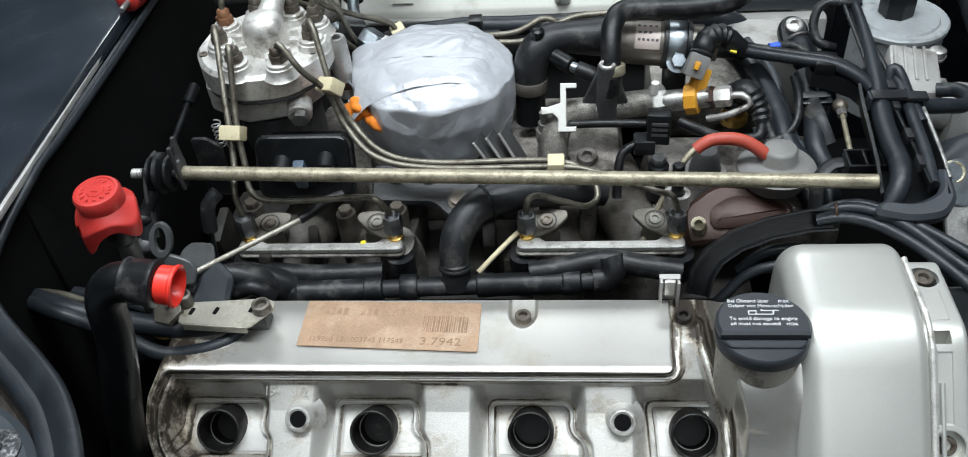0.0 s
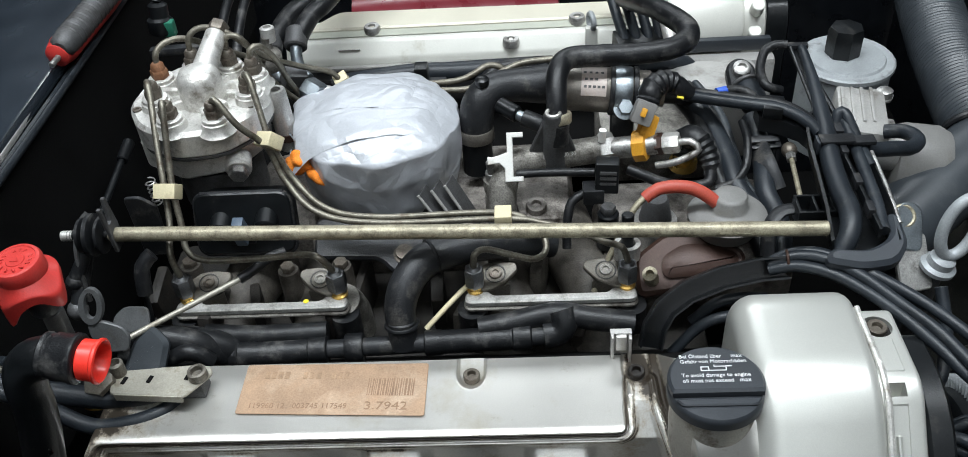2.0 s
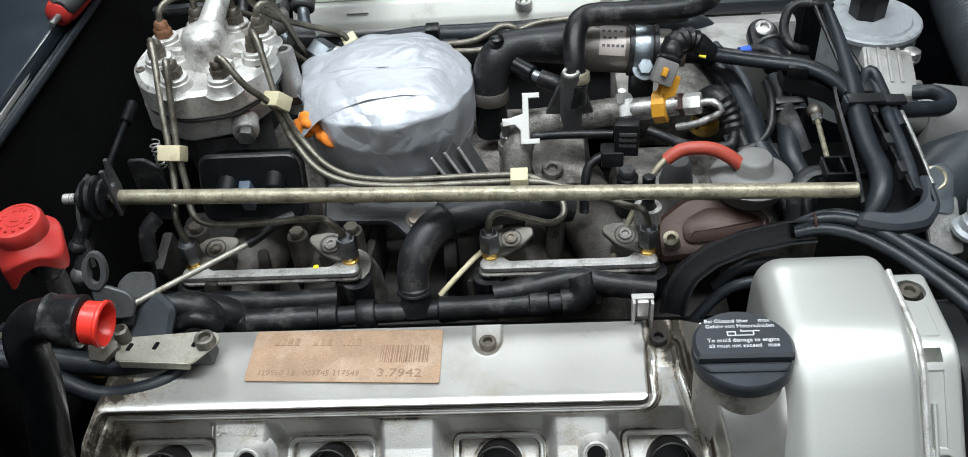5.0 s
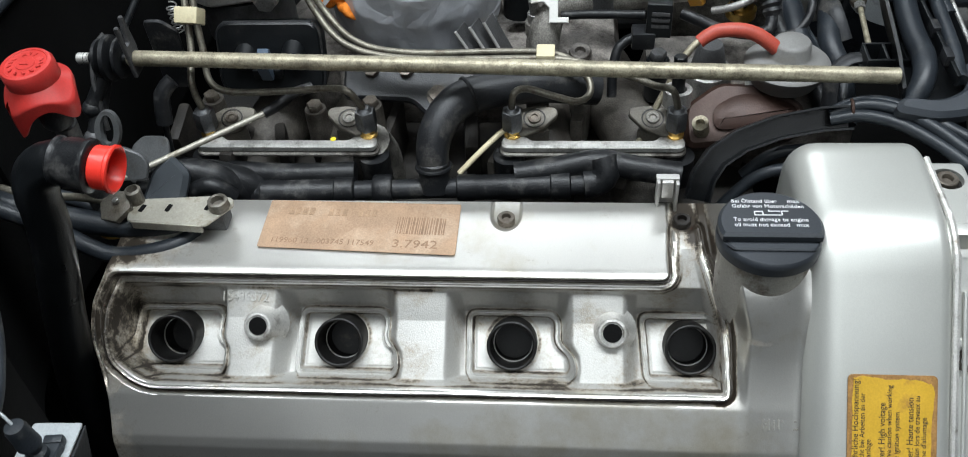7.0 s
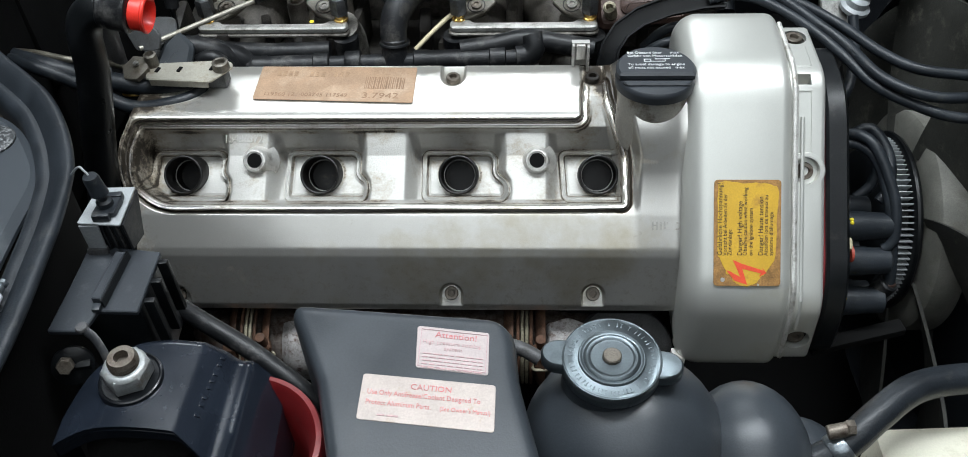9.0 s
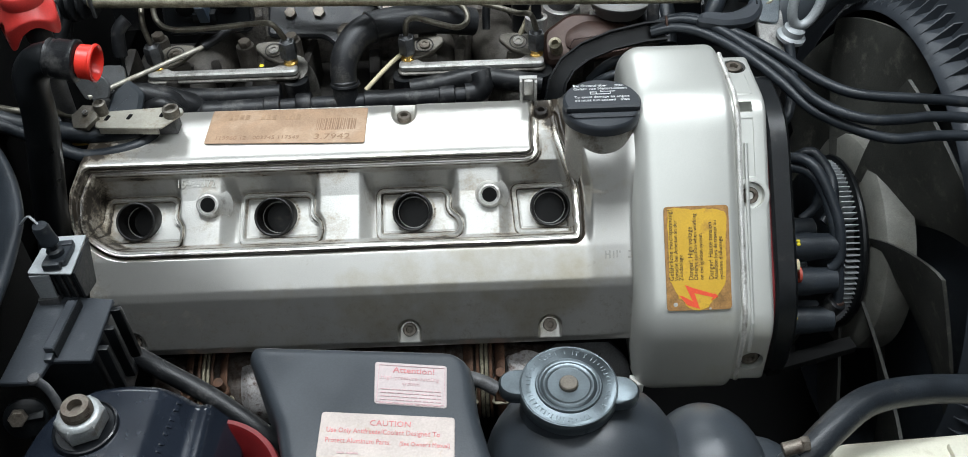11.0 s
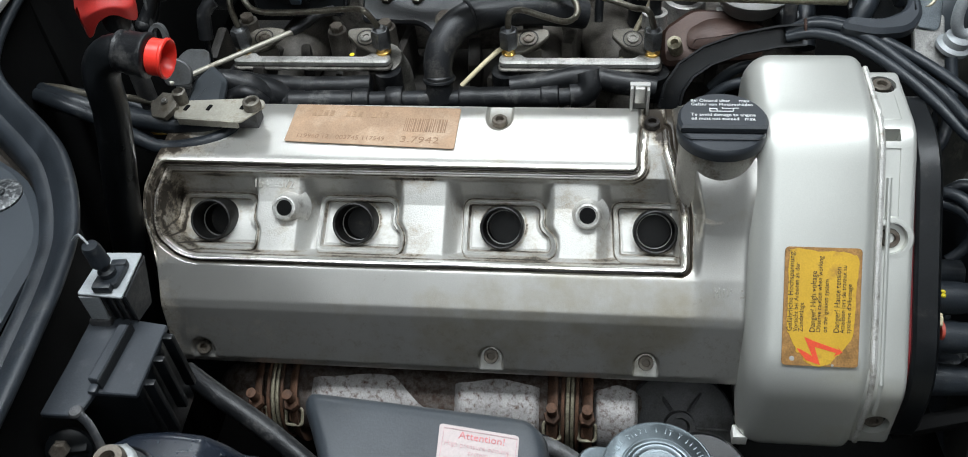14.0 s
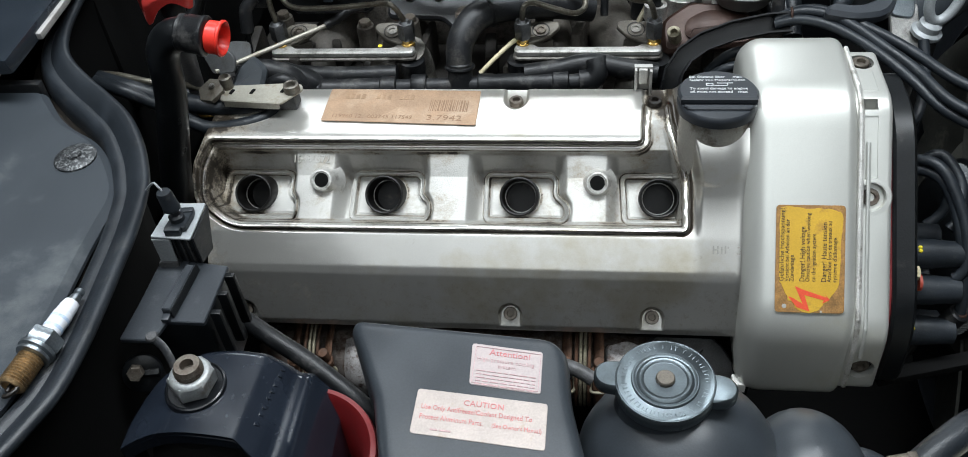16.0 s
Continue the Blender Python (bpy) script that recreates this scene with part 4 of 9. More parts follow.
for sx, sv in LOW_SCREWS:
    socket_screw("cover_screw", bank(sx, sv + 0.001, 0.003), BW, 0.0052, STUD, cover, 0.005)
bars([(0.0, 0.0, 0.0012, 0.006), (0.003, 0.0, 0.0012, 0.006), (0.0012, 0.0026, 0.0018, 0.001), (0.006, 0.0, 0.001, 0.0055), (0.0085, 0.0005, 0.0012, 0.0055), (0.0105, 0.004, 0.0012, 0.0015), (0.017, 0.0, 0.0035, 0.001), (0.0195, 0.001, 0.001, 0.0035), (0.0175, 0.0045, 0.003, 0.001)], bank(0.196, -0.0405, 0.0291), (1, 0, 0), BV, SILVER_GRIMY, cover, "faint_stamp", 0.0001)
lettering("15486372", 0.0088, bank(-0.1265, 0.0245, 0.0058), (1, 0, 0), BV + BW * -0.04, COVER_CAST, cover, "cast_number", thick=0.0007, stretch=0.86)

# aged label on the strip
sticker = thing("engine_label", (-0.045, 0.056, 0.043), "faded tan paper label with bar code on the valve cover", "label")
LT = [(-0.1052, 0.0383), (0.0186, 0.033), (0.0188, 0.0765), (-0.1045, 0.0792)]
paper = part("paper", Shape().slab(LT, (0, 0, 0.0434), (1, 0, 0), (0, 1, 0), 0.0004, 0.00015, 0.002), PAPER_TAN, sticker)
LR, LU, LZ = (1, -0.035, 0), (0.035, 1, 0), 0.0439
lettering("119960 12   003745 117549", 0.0062, (-0.098, 0.0425, LZ), LR, LU, TAN_INK, paper, "print", thick=0.0001, stretch=0.93)
lettering("3.7942", 0.0092, (-0.0215, 0.0392, LZ), LR, LU, TAN_INK, paper, "print", thick=0.0001, stretch=1.15)
rnd = random.Random(4)
codes, bx = [], 0.0
while bx < 0.031:
    w = rnd.choice((0.0005, 0.0009, 0.0013))
    codes.append((bx, 0, w, 0.014))
    bx += w + rnd.choice((0.0006, 0.0009))
for code in codes:
    bars([code], (-0.0205, 0.0505, LZ), LR, LU, TAN_INK, paper, "bar_code_line")
bars([(0.0045 * k, 0, 0.0032, 0.006) for k in range(4)] + [(0.026 + 0.0045 * k, 0, 0.003, 0.006) for k in range(3)] + [(0.045 + 0.0045 * k, 0, 0.003, 0.006) for k in range(3)], (-0.091, 0.0665, LZ), LR, LU, TAN_FAINT, paper)

# small clip bracket at the strip's edge
clip = thing("hose_clip", (0.146, 0.083, 0.04), "small pressed metal clip standing on the valve cover edge", "clip")
s = Shape().box((0.1465, 0.0835, 0.052), (0.0125, 0.0022, 0.022), 0.0006)
s.box((0.1408, 0.0805, 0.053), (0.002, 0.008, 0.02), 0.0006)
s.box((0.1523, 0.0805, 0.05), (0.002, 0.008, 0.024), 0.0006)
s.box((0.1465, 0.0825, 0.0625), (0.014, 0.0045, 0.002), 0.0006)
part("bracket", s, PALE, clip)
part("spring", Shape().box((0.1465, 0.0795, 0.056), (0.007, 0.004, 0.013), 0.001), ALU_BRIGHT, clip)

# ---- oil filler cap ----
cap = thing("oil_filler_cap", (0.1965, 0.02, 0.03), "black plastic oil filler cap with white printed warning", "cap")
AX = Vector((0, 0.1, 1)).normalized()
AY = Vector((0, 1, -0.1)).normalized()
C0 = Vector((0.1968, 0.026, 0.082)) - AX * 0.014
neck = Shape().lathe([(0.0258, -0.05), (0.0262, -0.02), (0.0258, -0.008), (0.0245, 0.002)], C0, AX, 48)
part("filler_neck", neck, SILVER_GRIMY, cover, "round cast filler neck, stained round its foot")
s = Shape().lathe([(0.0262, -0.002), (0.0284, -0.0005), (0.0287, 0.004), (0.0284, 0.0065), (0.0272, 0.0078), (0.024, 0.0082), (0.0, 0.0082)], C0, AX, 48)
part("cap_base", s, OIL_CAP, cap)
arc = [(0.0284 * math.cos(t), 0.0284 * math.sin(t)) for t in np.linspace(-0.36, math.pi + 0.36, 34)]
s = Shape().slab(arc, C0 + AX * 0.0075, (1, 0, 0), AY, 0.0065, 0.0018)
handle = part("cap_handle", s, OIL_CAP, cap, "raised half-round grip plate")
s = Shape().slab([(-0.0255, -0.012), (0.0255, -0.012), (0.021, -0.0175), (-0.021, -0.0175)], C0 + AX * 0.0078, (1, 0, 0), AY, 0.0022, 0.0008, 0.002)
part("cap_step", s, OIL_CAP, cap, "lower step of the grip")
T0 = C0 + AX * 0.01405
for body_text, y0, size, x0 in (("Bei Ölstand über", 0.0172, 0.0043, -0.0195), ("max", 0.0172, 0.0046, 0.0115), ("Gefahr von Motorschäden", 0.0128, 0.0043, -0.0195), ("To avoid damage to engine", 0.0012, 0.0043, -0.02), ("oil must not exceed", -0.0033, 0.0043, -0.02), ("max", -0.0033, 0.0046, 0.0132)):
    lettering(body_text, size, T0 + Vector((x0, 0, 0)) + AY * y0, (1, 0, 0), AY, WHITE_INK, handle, "print", thick=0.00012, stretch=0.86)
can = [(-0.008, 0.006, 0.0045, 0.0006), (-0.008, 0.006, 0.0006, 0.003), (-0.008, 0.009, 0.005, 0.0006), (-0.0035, 0.0062, 0.0006, 0.0034), (-0.003, 0.006, 0.010, 0.0006), (0.0005, 0.0093, 0.006, 0.0006), (0.0, 0.0093, 0.0006, 0.0016), (0.0068, 0.0068, 0.0006, 0.003), (0.0068, 0.0095, 0.004, 0.0006)]
bars(can, T0, (1, 0, 0), AY, WHITE_INK, handle, "oil_can_symbol", 0.0003)

# ---- timing case cover at the front of the bank ----
case = thing("timing_case_cover", (0.26, 0, -0.11), "silver painted timing case hood with a bolted flange", "engine cover")


def rounded_prism(profile, r, x0, x1, edge0, edge1):
    """A profile in y and z, drawn out along x, with rounded ends."""
    pts = soft_outline(profile, r, 8)
    stations = [(x0 + edge0 * (1 - math.cos(t)), edge0 * (1 - math.sin(t))) for t in np.linspace(0, math.pi / 2, 8)]
    stations += [(x1 - edge1 * (1 - math.cos(t)), edge1 * (1 - math.sin(t))) for t in np.linspace(math.pi / 2, 0, 6)]
    return Shape().loft([[Vector((x, a, b)) for a, b in shrink(pts, inset)] for x, inset in stations])


hood = rounded_prism([(-0.104, -0.106), (-0.097, -0.0305), (0.0185, 0.0835), (0.09, 0.0845), (0.11, 0.066), (0.11, -0.03), (-0.03, -0.106)], [0.016, 0.02, 0.024, 0.03, 0.02, 0.004, 0.004], 0.2165, 0.2925, 0.018, 0.008)
part("hood", hood, HOOD, case, sharp=60)
flange = rounded_prism([(-0.1, -0.096), (-0.0955, -0.0385), (0.0215, 0.0775), (0.084, 0.0752), (0.092, 0.06), (0.08, 0.03), (-0.06, -0.1)], [0.005, 0.012, 0.012, 0.005, 0.01, 0.01, 0.004], 0.29, 0.3165, 0.002, 0.0035)
flange_part = part("flange", flange, HOOD, case, "narrow machined front flange", 50)
FLANGE_BOLTS = [((0.303, 0.0685, 0.0718), (0, 0, 1), 0.009), (tuple(bank(0.303, 0.002, 0.0312)), BW, 0.0096), ((0.304, -0.091, -0.0752), (0, -1, 0.15), 0.0092)]
cuts = [Shape().lathe([(r, 0), (r, 0.03)], place, axis, 32) for place, axis, r in FLANGE_BOLTS]
cuts.append(Shape().box((0.3014, 0.0205, 0.075), (0.0095, 0.0075, 0.03), 0))
cuts.append(Shape().slab([(0.2962, 0.0135), (0.3062, 0.0135), (0.3062, 0.0585), (0.2962, 0.0585)], bank(0, 0, 0.0386), (1, 0, 0), BV, 0.02, 0.0))
carve(flange_part, cuts, 30)
bead_line = Shape().tube([Vector((0.2945, a, b)) for a, b in soft_outline([(-0.1005, -0.092), (-0.0965, -0.0375), (0.0205, 0.0795), (0.084, 0.0772)], [0.0, 0.02, 0.02, 0.0], 8)], 0.002, 8, 0.003)
part("flange_bead", bead_line, ALU_BRIGHT, case, "raised bead along the flange")
bead_line = Shape().tube([Vector((0.3, a, b)) for a, b in soft_outline([(-0.099, -0.06), (-0.0945, -0.0375), (0.0, 0.0565)], [0.0, 0.02, 0.0], 8)], 0.0015, 8, 0.003)
part("flange_rib", bead_line, HOOD, case)
for place, axis, r in FLANGE_BOLTS:
    # black disc deepens the shade at the bottom of each pocket
    part("pocket_shade", Shape().lathe([(r * 0.98, 0.0), (r * 0.97, 0.0004), (0.0002, 0.0005)], place, axis, 28), GREASE_SHADE, case, "dark disc with the shade of the pocket in its colour")
    socket_screw("flange_bolt", place, axis, 0.0062, STUD, case, 0.0048)
# raised scallop round the middle bolt and pad under the top one
s = Shape().lathe([(0.0098, -0.006), (0.0098, -0.0004), (0.0103, 0.0003), (0.0128, 0.0002), (0.0138, -0.001), (0.0142, -0.007)], bank(0.303, 0.002, 0.0398), BW, 40)
part("bolt_scallop", s, HOOD, case, "cast scallop round the bolt")
part("slot_back", Shape().box((0.3014, 0.0205, 0.058), (0.009, 0.007, 0.002), 0.0005), VOID, case, "dark depth of the square slot")
s = Shape().slab([(0.2965, 0.031), (0.3085, 0.031), (0.3085, 0.058), (0.2965, 0.058)], (0, 0, 0.0755), (1, 0, 0), (0, 1, 0), 0.0022, 0.0008, 0.002)
part("flange_pad", s, HOOD, case)
# yellow high-voltage label on the sloping face
yl = thing("high_voltage_label", bank(0.26, -0.04, 0.047), "yellow high voltage warning label with a red flash, edges stained brown", "label")
part("backing", Shape().slab([(0.2368, -0.0795), (0.2835, -0.0795), (0.2835, -0.0045), (0.2368, -0.0045)], bank(0, 0, 0.0472), (1, 0, 0), BV, 0.0004, 0.00015, 0.003), LABEL_RIM, yl, "brown stained label edge")
rnd = random.Random(9)
LX, LV = (lambda p: 0.2368 + (p - 0.058) * 0.1213), (lambda q: -0.0795 + (0.65 - q) * 0.134)
PEEL = [(0.082, 0.104), (0.13, 0.097), (0.2, 0.108), (0.3, 0.106), (0.395, 0.116), (0.428, 0.135), (0.424, 0.25), (0.418, 0.4), (0.41, 0.515), (0.345, 0.59), (0.318, 0.615), (0.3, 0.638), (0.255, 0.652), (0.185, 0.638), (0.16, 0.606), (0.13, 0.578), (0.104, 0.525), (0.078, 0.482), (0.076, 0.3)]
edge_pts = []
for (ax, ay), (bx, by) in zip(PEEL, PEEL[1:] + PEEL[:1]):
    for k in range(4):
        edge_pts.append((LX(ax + (bx - ax) * k / 4 + rnd.uniform(-0.004, 0.004)), LV(ay + (by - ay) * k / 4 + rnd.uniform(-0.004, 0.004))))
face = part("face", Shape().slab(edge_pts, bank(0, 0, 0.0476), (1, 0, 0), BV, 0.0003, 0.0001), LABEL_YELLOW, yl, "yellow printed face")
TX = bank(0, 0, 0.0480)
for body_text, x0, size, length in (("Gefährliche Hochspannung!", 0.2424, 0.0046, 0.051), ("Vorsicht bei Arbeiten an der", 0.2458, 0.0041, 0.0435), ("Zündanlage", 0.2491, 0.0041, 0.0185), ("Danger! High voltage", 0.2564, 0.0049, 0.0385), ("Observe caution when working", 0.2598, 0.0041, 0.048), ("on the ignition system", 0.2638, 0.0041, 0.0335), ("Danger! Haute tension", 0.271, 0.0049, 0.0415), ("Attention lors de travaux au", 0.2743, 0.0041, 0.0425), ("système d'allumage", 0.2778, 0.0039, 0.031)):
    lettering(body_text, size, TX + Vector((x0, 0, 0)) + BV * -0.058, BV, (-1, 0, 0), DARK_INK, face, "print", thick=0.0001, fit=length)
flash = [(LX(p), LV(q)) for p, q in ((0.13, 0.566), (0.152, 0.572), (0.212, 0.602), (0.168, 0.512), (0.19, 0.52), (0.215, 0.53), (0.345, 0.568), (0.335, 0.552), (0.363, 0.58), (0.318, 0.6), (0.33, 0.583), (0.222, 0.558), (0.252, 0.643), (0.18, 0.622))]
part("flash", Shape().slab(flash, bank(0, 0, 0.0479), (1, 0, 0), BV, 0.0002, 0.00002), RED_BOLT, face, "red lightning flash")
for p, q, r in ((0.11, 0.617, 0.0016), (0.315, 0.643, 0.0009)):
    part("bare_spot", Shape().lathe([(r, 0), (r * 0.9, 0.0002), (0.0002, 0.0002)], bank(LX(p), LV(q), 0.0476), BW, 14), PALE, yl, "chipped pale spot")


# ---- left end of the near bank: bracket, cables, breather pipe, red caps ----
plate = thing("cable_bracket", (-0.16, 0.068, 0.045), "dull grey steel cable bracket bolted to the valve cover end", "bracket")
s = Shape().slab([(-0.196, 0.0585), (-0.145, 0.0545), (-0.131, 0.073), (-0.1335, 0.0795), (-0.142, 0.0815), (-0.199, 0.0775)], (0, 0, 0.05), (1, 0, 0), (0, 1, 0), 0.0022, 0.0006, 0.003)
part("plate", s, BEIGE, plate)
# slots are near-black blocks on the plate, not cut through
for px, py in ((-0.189, 0.069), (-0.172, 0.0695), (-0.147, 0.071)):
    part("slot", Shape().box((px, py, 0.0524), (0.0028, 0.006, 0.0012), 0.0005, (0, 0, -14)), VOID, plate, "short dark slot")
part("bolt", Shape().lathe([(0.0062, 0), (0.0066, 0.001), (0.0062, 0.0065), (0.0048, 0.0072), (0.004, 0.0066), (0.0036, 0.003), (0.0002, 0.003)], (-0.1395, 0.0705, 0.052), (0, 0, 1), 24), EAR, plate, "round socket bolt")
part("side_bolt", Shape().hexagon((-0.2055, 0.071, 0.05), (-0.2, -0.3, 0.9), 0.0118, 0.005), EAR, plate, "hexagon bolt head")
part("stud", Shape().rod((-0.205, 0.071, 0.056), (-0.2055, 0.0705, 0.0585), 0.0022), STEEL, plate)
part("socket_boss", Shape().lathe([(0.005, 0), (0.005, 0.012), (0.0035, 0.013), (0.003, 0.008), (0.0002, 0.008)], (-0.1945, 0.0755, 0.05), (0, 0, 1), 18), EAR, plate)
part("foot", Shape().box((-0.162, 0.072, 0.043), (0.05, 0.014, 0.015), 0.002), GREY_DARK, plate)
part("front_lip", Shape().box((-0.17, 0.057, 0.049), (0.046, 0.0022, 0.006), 0.0006, (0, 0, -4)), BEIGE, plate, "folded front lip")
plate.location = Vector(plate.location) + Vector((0.0095, -0.0125, 0.0055))
boot = thing("cable_boot", (-0.2, 0.06, 0.03), "black rubber boot where cables leave the bracket", "cable")
part("boot", Shape().lathe([(0.011, 0), (0.013, 0.004), (0.012, 0.012), (0.0135, 0.016), (0.011, 0.022), (0.006, 0.026)], (-0.2, 0.058, 0.03), (-0.1, 0.3, 0.9), 24), RUBBER, boot)
part("band", Shape().ring((-0.2005, 0.059, 0.037), (-0.1, 0.3, 0.9), 0.0128, 0.0012), BRASS, boot, "brass coloured clamp ring")
CABLES = [([(-0.147, 0.055, 0.043), (-0.152, 0.046, 0.041), (-0.17, 0.037, 0.04), (-0.2, 0.034, 0.04), (-0.235, 0.042, 0.055), (-0.262, 0.044, 0.068), (-0.29, 0.054, 0.07)], 0.0055),
          ([(-0.155, 0.06, 0.044), (-0.165, 0.055, 0.046), (-0.19, 0.053, 0.044), (-0.23, 0.05, 0.056), (-0.26, 0.05, 0.066), (-0.29, 0.06, 0.068)], 0.0075),
          ([(-0.2, 0.072, 0.035), (-0.22, 0.075, 0.038), (-0.25, 0.082, 0.043), (-0.31, 0.092, 0.045)], 0.0045),
          ([(-0.2, 0.08, 0.038), (-0.225, 0.062, 0.062), (-0.2427, 0.0535, 0.07), (-0.2739, 0.0615, 0.071), (-0.297, 0.063, 0.071)], 0.0026)]
for k, (pts, r) in enumerate(CABLES):
    single("cable", Shape().tube(pts, r, 12), RUBBER_GREY if k < 3 else LINE, "black cable running from the bracket to the bulkhead" if k < 3 else "thin dull metal line running to the bulkhead", "cable", "cables at the bulkhead")

pipe = thing("breather_pipe", (-0.2, -0.02, -0.2), "thick black rubber breather pipe closed by a red plug", "pipe")
P = [(-0.232, -0.024, -0.25), (-0.222, -0.024, -0.05), (-0.208, -0.021, 0.03), (-0.191, -0.013, 0.105), (-0.1875, -0.01, 0.135), (-0.1835, -0.0085, 0.147), (-0.1755, -0.0075, 0.1535), (-0.1645, -0.007, 0.1545)]
part("pipe", Shape().tube(P, [0.0135, 0.0128, 0.0118, 0.0112, 0.0112, 0.0115, 0.0118, 0.0118], 28, 0.003), BLACK, pipe)
PD = Vector((1, -0.06, -0.14)).normalized()
PC = Vector((-0.1708, -0.0068, 0.1555))
part("sleeve", Shape().lathe([(0.0122, 0), (0.0131, 0.001), (0.0131, 0.0026), (0.0123, 0.0036), (0.0124, 0.0056), (0.0132, 0.0068), (0.0132, 0.0155), (0.014, 0.0165), (0.014, 0.019), (0.013, 0.02), (0.011, 0.0202)], PC, PD, 32), RUBBER, pipe, "ribbed black rubber sleeve")
s = Shape().lathe([(0.0085, 0.016), (0.0098, 0.0202), (0.0112, 0.0212), (0.0114, 0.0285), (0.0125, 0.0296), (0.0125, 0.031), (0.0114, 0.0316), (0.0104, 0.0306), (0.0088, 0.0235), (0.0003, 0.023)], PC, PD, 36)
part("plug", s, RED, pipe, "bright red plastic plug")
atf = thing("gearbox_oil_dipstick", (-0.2, 0.05, 0.0), "faded red gearbox dipstick cap on a dark tube", "cap")
RC = Vector((-0.2025, 0.049, 0.1735))
RA = Vector((-0.03, -0.06, 1)).normalized()
K = 0.86
part("tube", Shape().tube([(-0.24, 0.11, -0.3), (-0.2195, 0.077, 0.03), (-0.2015, 0.055, 0.129)], 0.0068, 18), GREY_DARK, atf)
part("collar", Shape().lathe([(0.0078, 0), (0.0088, 0.002), (0.0088, 0.012), (0.0078, 0.014), (0.0068, 0.016)], RC - RA * 0.042, RA, 24), BLACK_DUSTY, atf, "black collar on the tube")
part("neck", Shape().rod(RC - RA * 0.03, RC - RA * 0.008, 0.0052), GREY_PLASTIC, atf)
part("cap", Shape().lathe([(r * K, h * K) for r, h in [(0.0152, -0.015), (0.0165, -0.013), (0.0168, -0.0015), (0.0155, 0.0008), (0.0135, 0.0012), (0.013, 0.0006), (0.0062, 0.0006), (0.0058, 0.0012), (0.0, 0.0012)]], RC, RA, 40), RED_DULL, atf, "round red cap top with raised writing")
def near_angle(t, at, width):
    return math.exp(-(((t - at + 180) % 360 - 180) / width) ** 2)


skirt = Shape()
TN, HN = 120, 16
for side, thin in ((0, 0.0), (1, 0.0016)):
    ring_rows = []
    for j in range(HN + 1):
        row = []
        for i in range(TN):
            t = 360 * i / TN
            tab, hook = near_angle(t, 226, 26) ** 0.5, near_angle(t, 338, 17) ** 0.5
            drop = 0.0065 + 0.0225 * tab + 0.0135 * hook + 0.004 * near_angle(t, 280, 40)
            e = j / HN
            rad = 0.0142 + (0.0045 + 0.0022 * tab + 0.0035 * hook) * min(1, 2.2 * e) - 0.0025 * hook * max(0, e - 0.6) - thin
            row.append(RC + Vector((math.cos(radians(t)), math.sin(radians(t)), 0)) * rad - RA * (0.0095 + drop * e))
        ring_rows.append(row)
    faces = []
    for j in range(HN):
        for i in range(TN):
            t, e = 360 * (i + 0.5) / TN, (j + 0.5) / HN
            if ((t - 223) / 12) ** 2 + ((e - 0.56) / 0.29) ** 2 < 1:
                continue
            faces.append((j * TN + i, j * TN + (i + 1) % TN, (j + 1) * TN + (i + 1) % TN, (j + 1) * TN + i))
    skirt.add([p for row in ring_rows for p in row], faces)
k, m = (HN) * TN, (2 * HN + 1) * TN
skirt.f += [(k + i, k + (i + 1) % TN, m + (i + 1) % TN, m + i) for i in range(TN)]
part("latch_skirt", skirt, RED_DULL, atf, "red latch tabs under the cap")
for t, glyph in ((112, "A"), (90, "T"), (68, "F")):
    a = radians(t)
    o = Vector((math.cos(a), math.sin(a), 0))
    lettering(glyph, 0.0038, RC + o * 0.0068 + RA * 0.001, Vector((math.sin(a), -math.cos(a), 0)), o, RED_DULL, atf, "raised_letter", "CENTER", 0.0003)
s = Shape()
for t in (25, 5, -15, -45, -75, -105, -135, 155, 175, -165):
    a = radians(t)
    s.box(tuple(RC + Vector((math.cos(a), math.sin(a), 0)) * 0.0085 + RA * 0.0007), (0.0026, 0.0012, 0.0009), 0.0003, (0, 0, t + 35))
part("raised_print", s, RED_DULL, atf)
part("raised_triangle", Shape().slab([(-0.0024, -0.0016), (0.0024, -0.0016), (0, 0.0026)], RC + RA * 0.0008, (1, 0, 0), (0, 1, 0), 0.0007, 0.0002), RED_DULL, atf)

# lifting eye
eye = thing("lifting_eye", (-0.22, 0.12, 0.03), "grey steel lifting eye at the rear of the engine", "bracket")
EU, EV = Vector((1, 0.1, 0)).normalized(), Vector((0.05, 0.45, 0.9)).normalized()
EO = Vector((-0.2058, 0.0985, 0.0865))
oval = [(math.cos(t), math.sin(t)) for t in np.linspace(0, 2 * math.pi, 36, endpoint=False)]
part("eye_ring", annulus([(a * 0.0084, b * 0.0132) for a, b in oval], [(a * 0.0038, b * 0.0088 + 0.0008) for a, b in oval], EO, EU, EV, 0.004), EYE, eye, "flat oval eye")
part("eye_foot", Shape().slab([(-0.004, -0.0115), (0.0045, -0.0105), (0.012, -0.0135), (0.0195, -0.017), (0.0235, -0.0235), (0.022, -0.034), (0.004, -0.034), (-0.003, -0.02)], EO + Vector((0, 0.001, -0.0005)), EU, EV, 0.004, 0.0008, 0.003), EYE, eye)
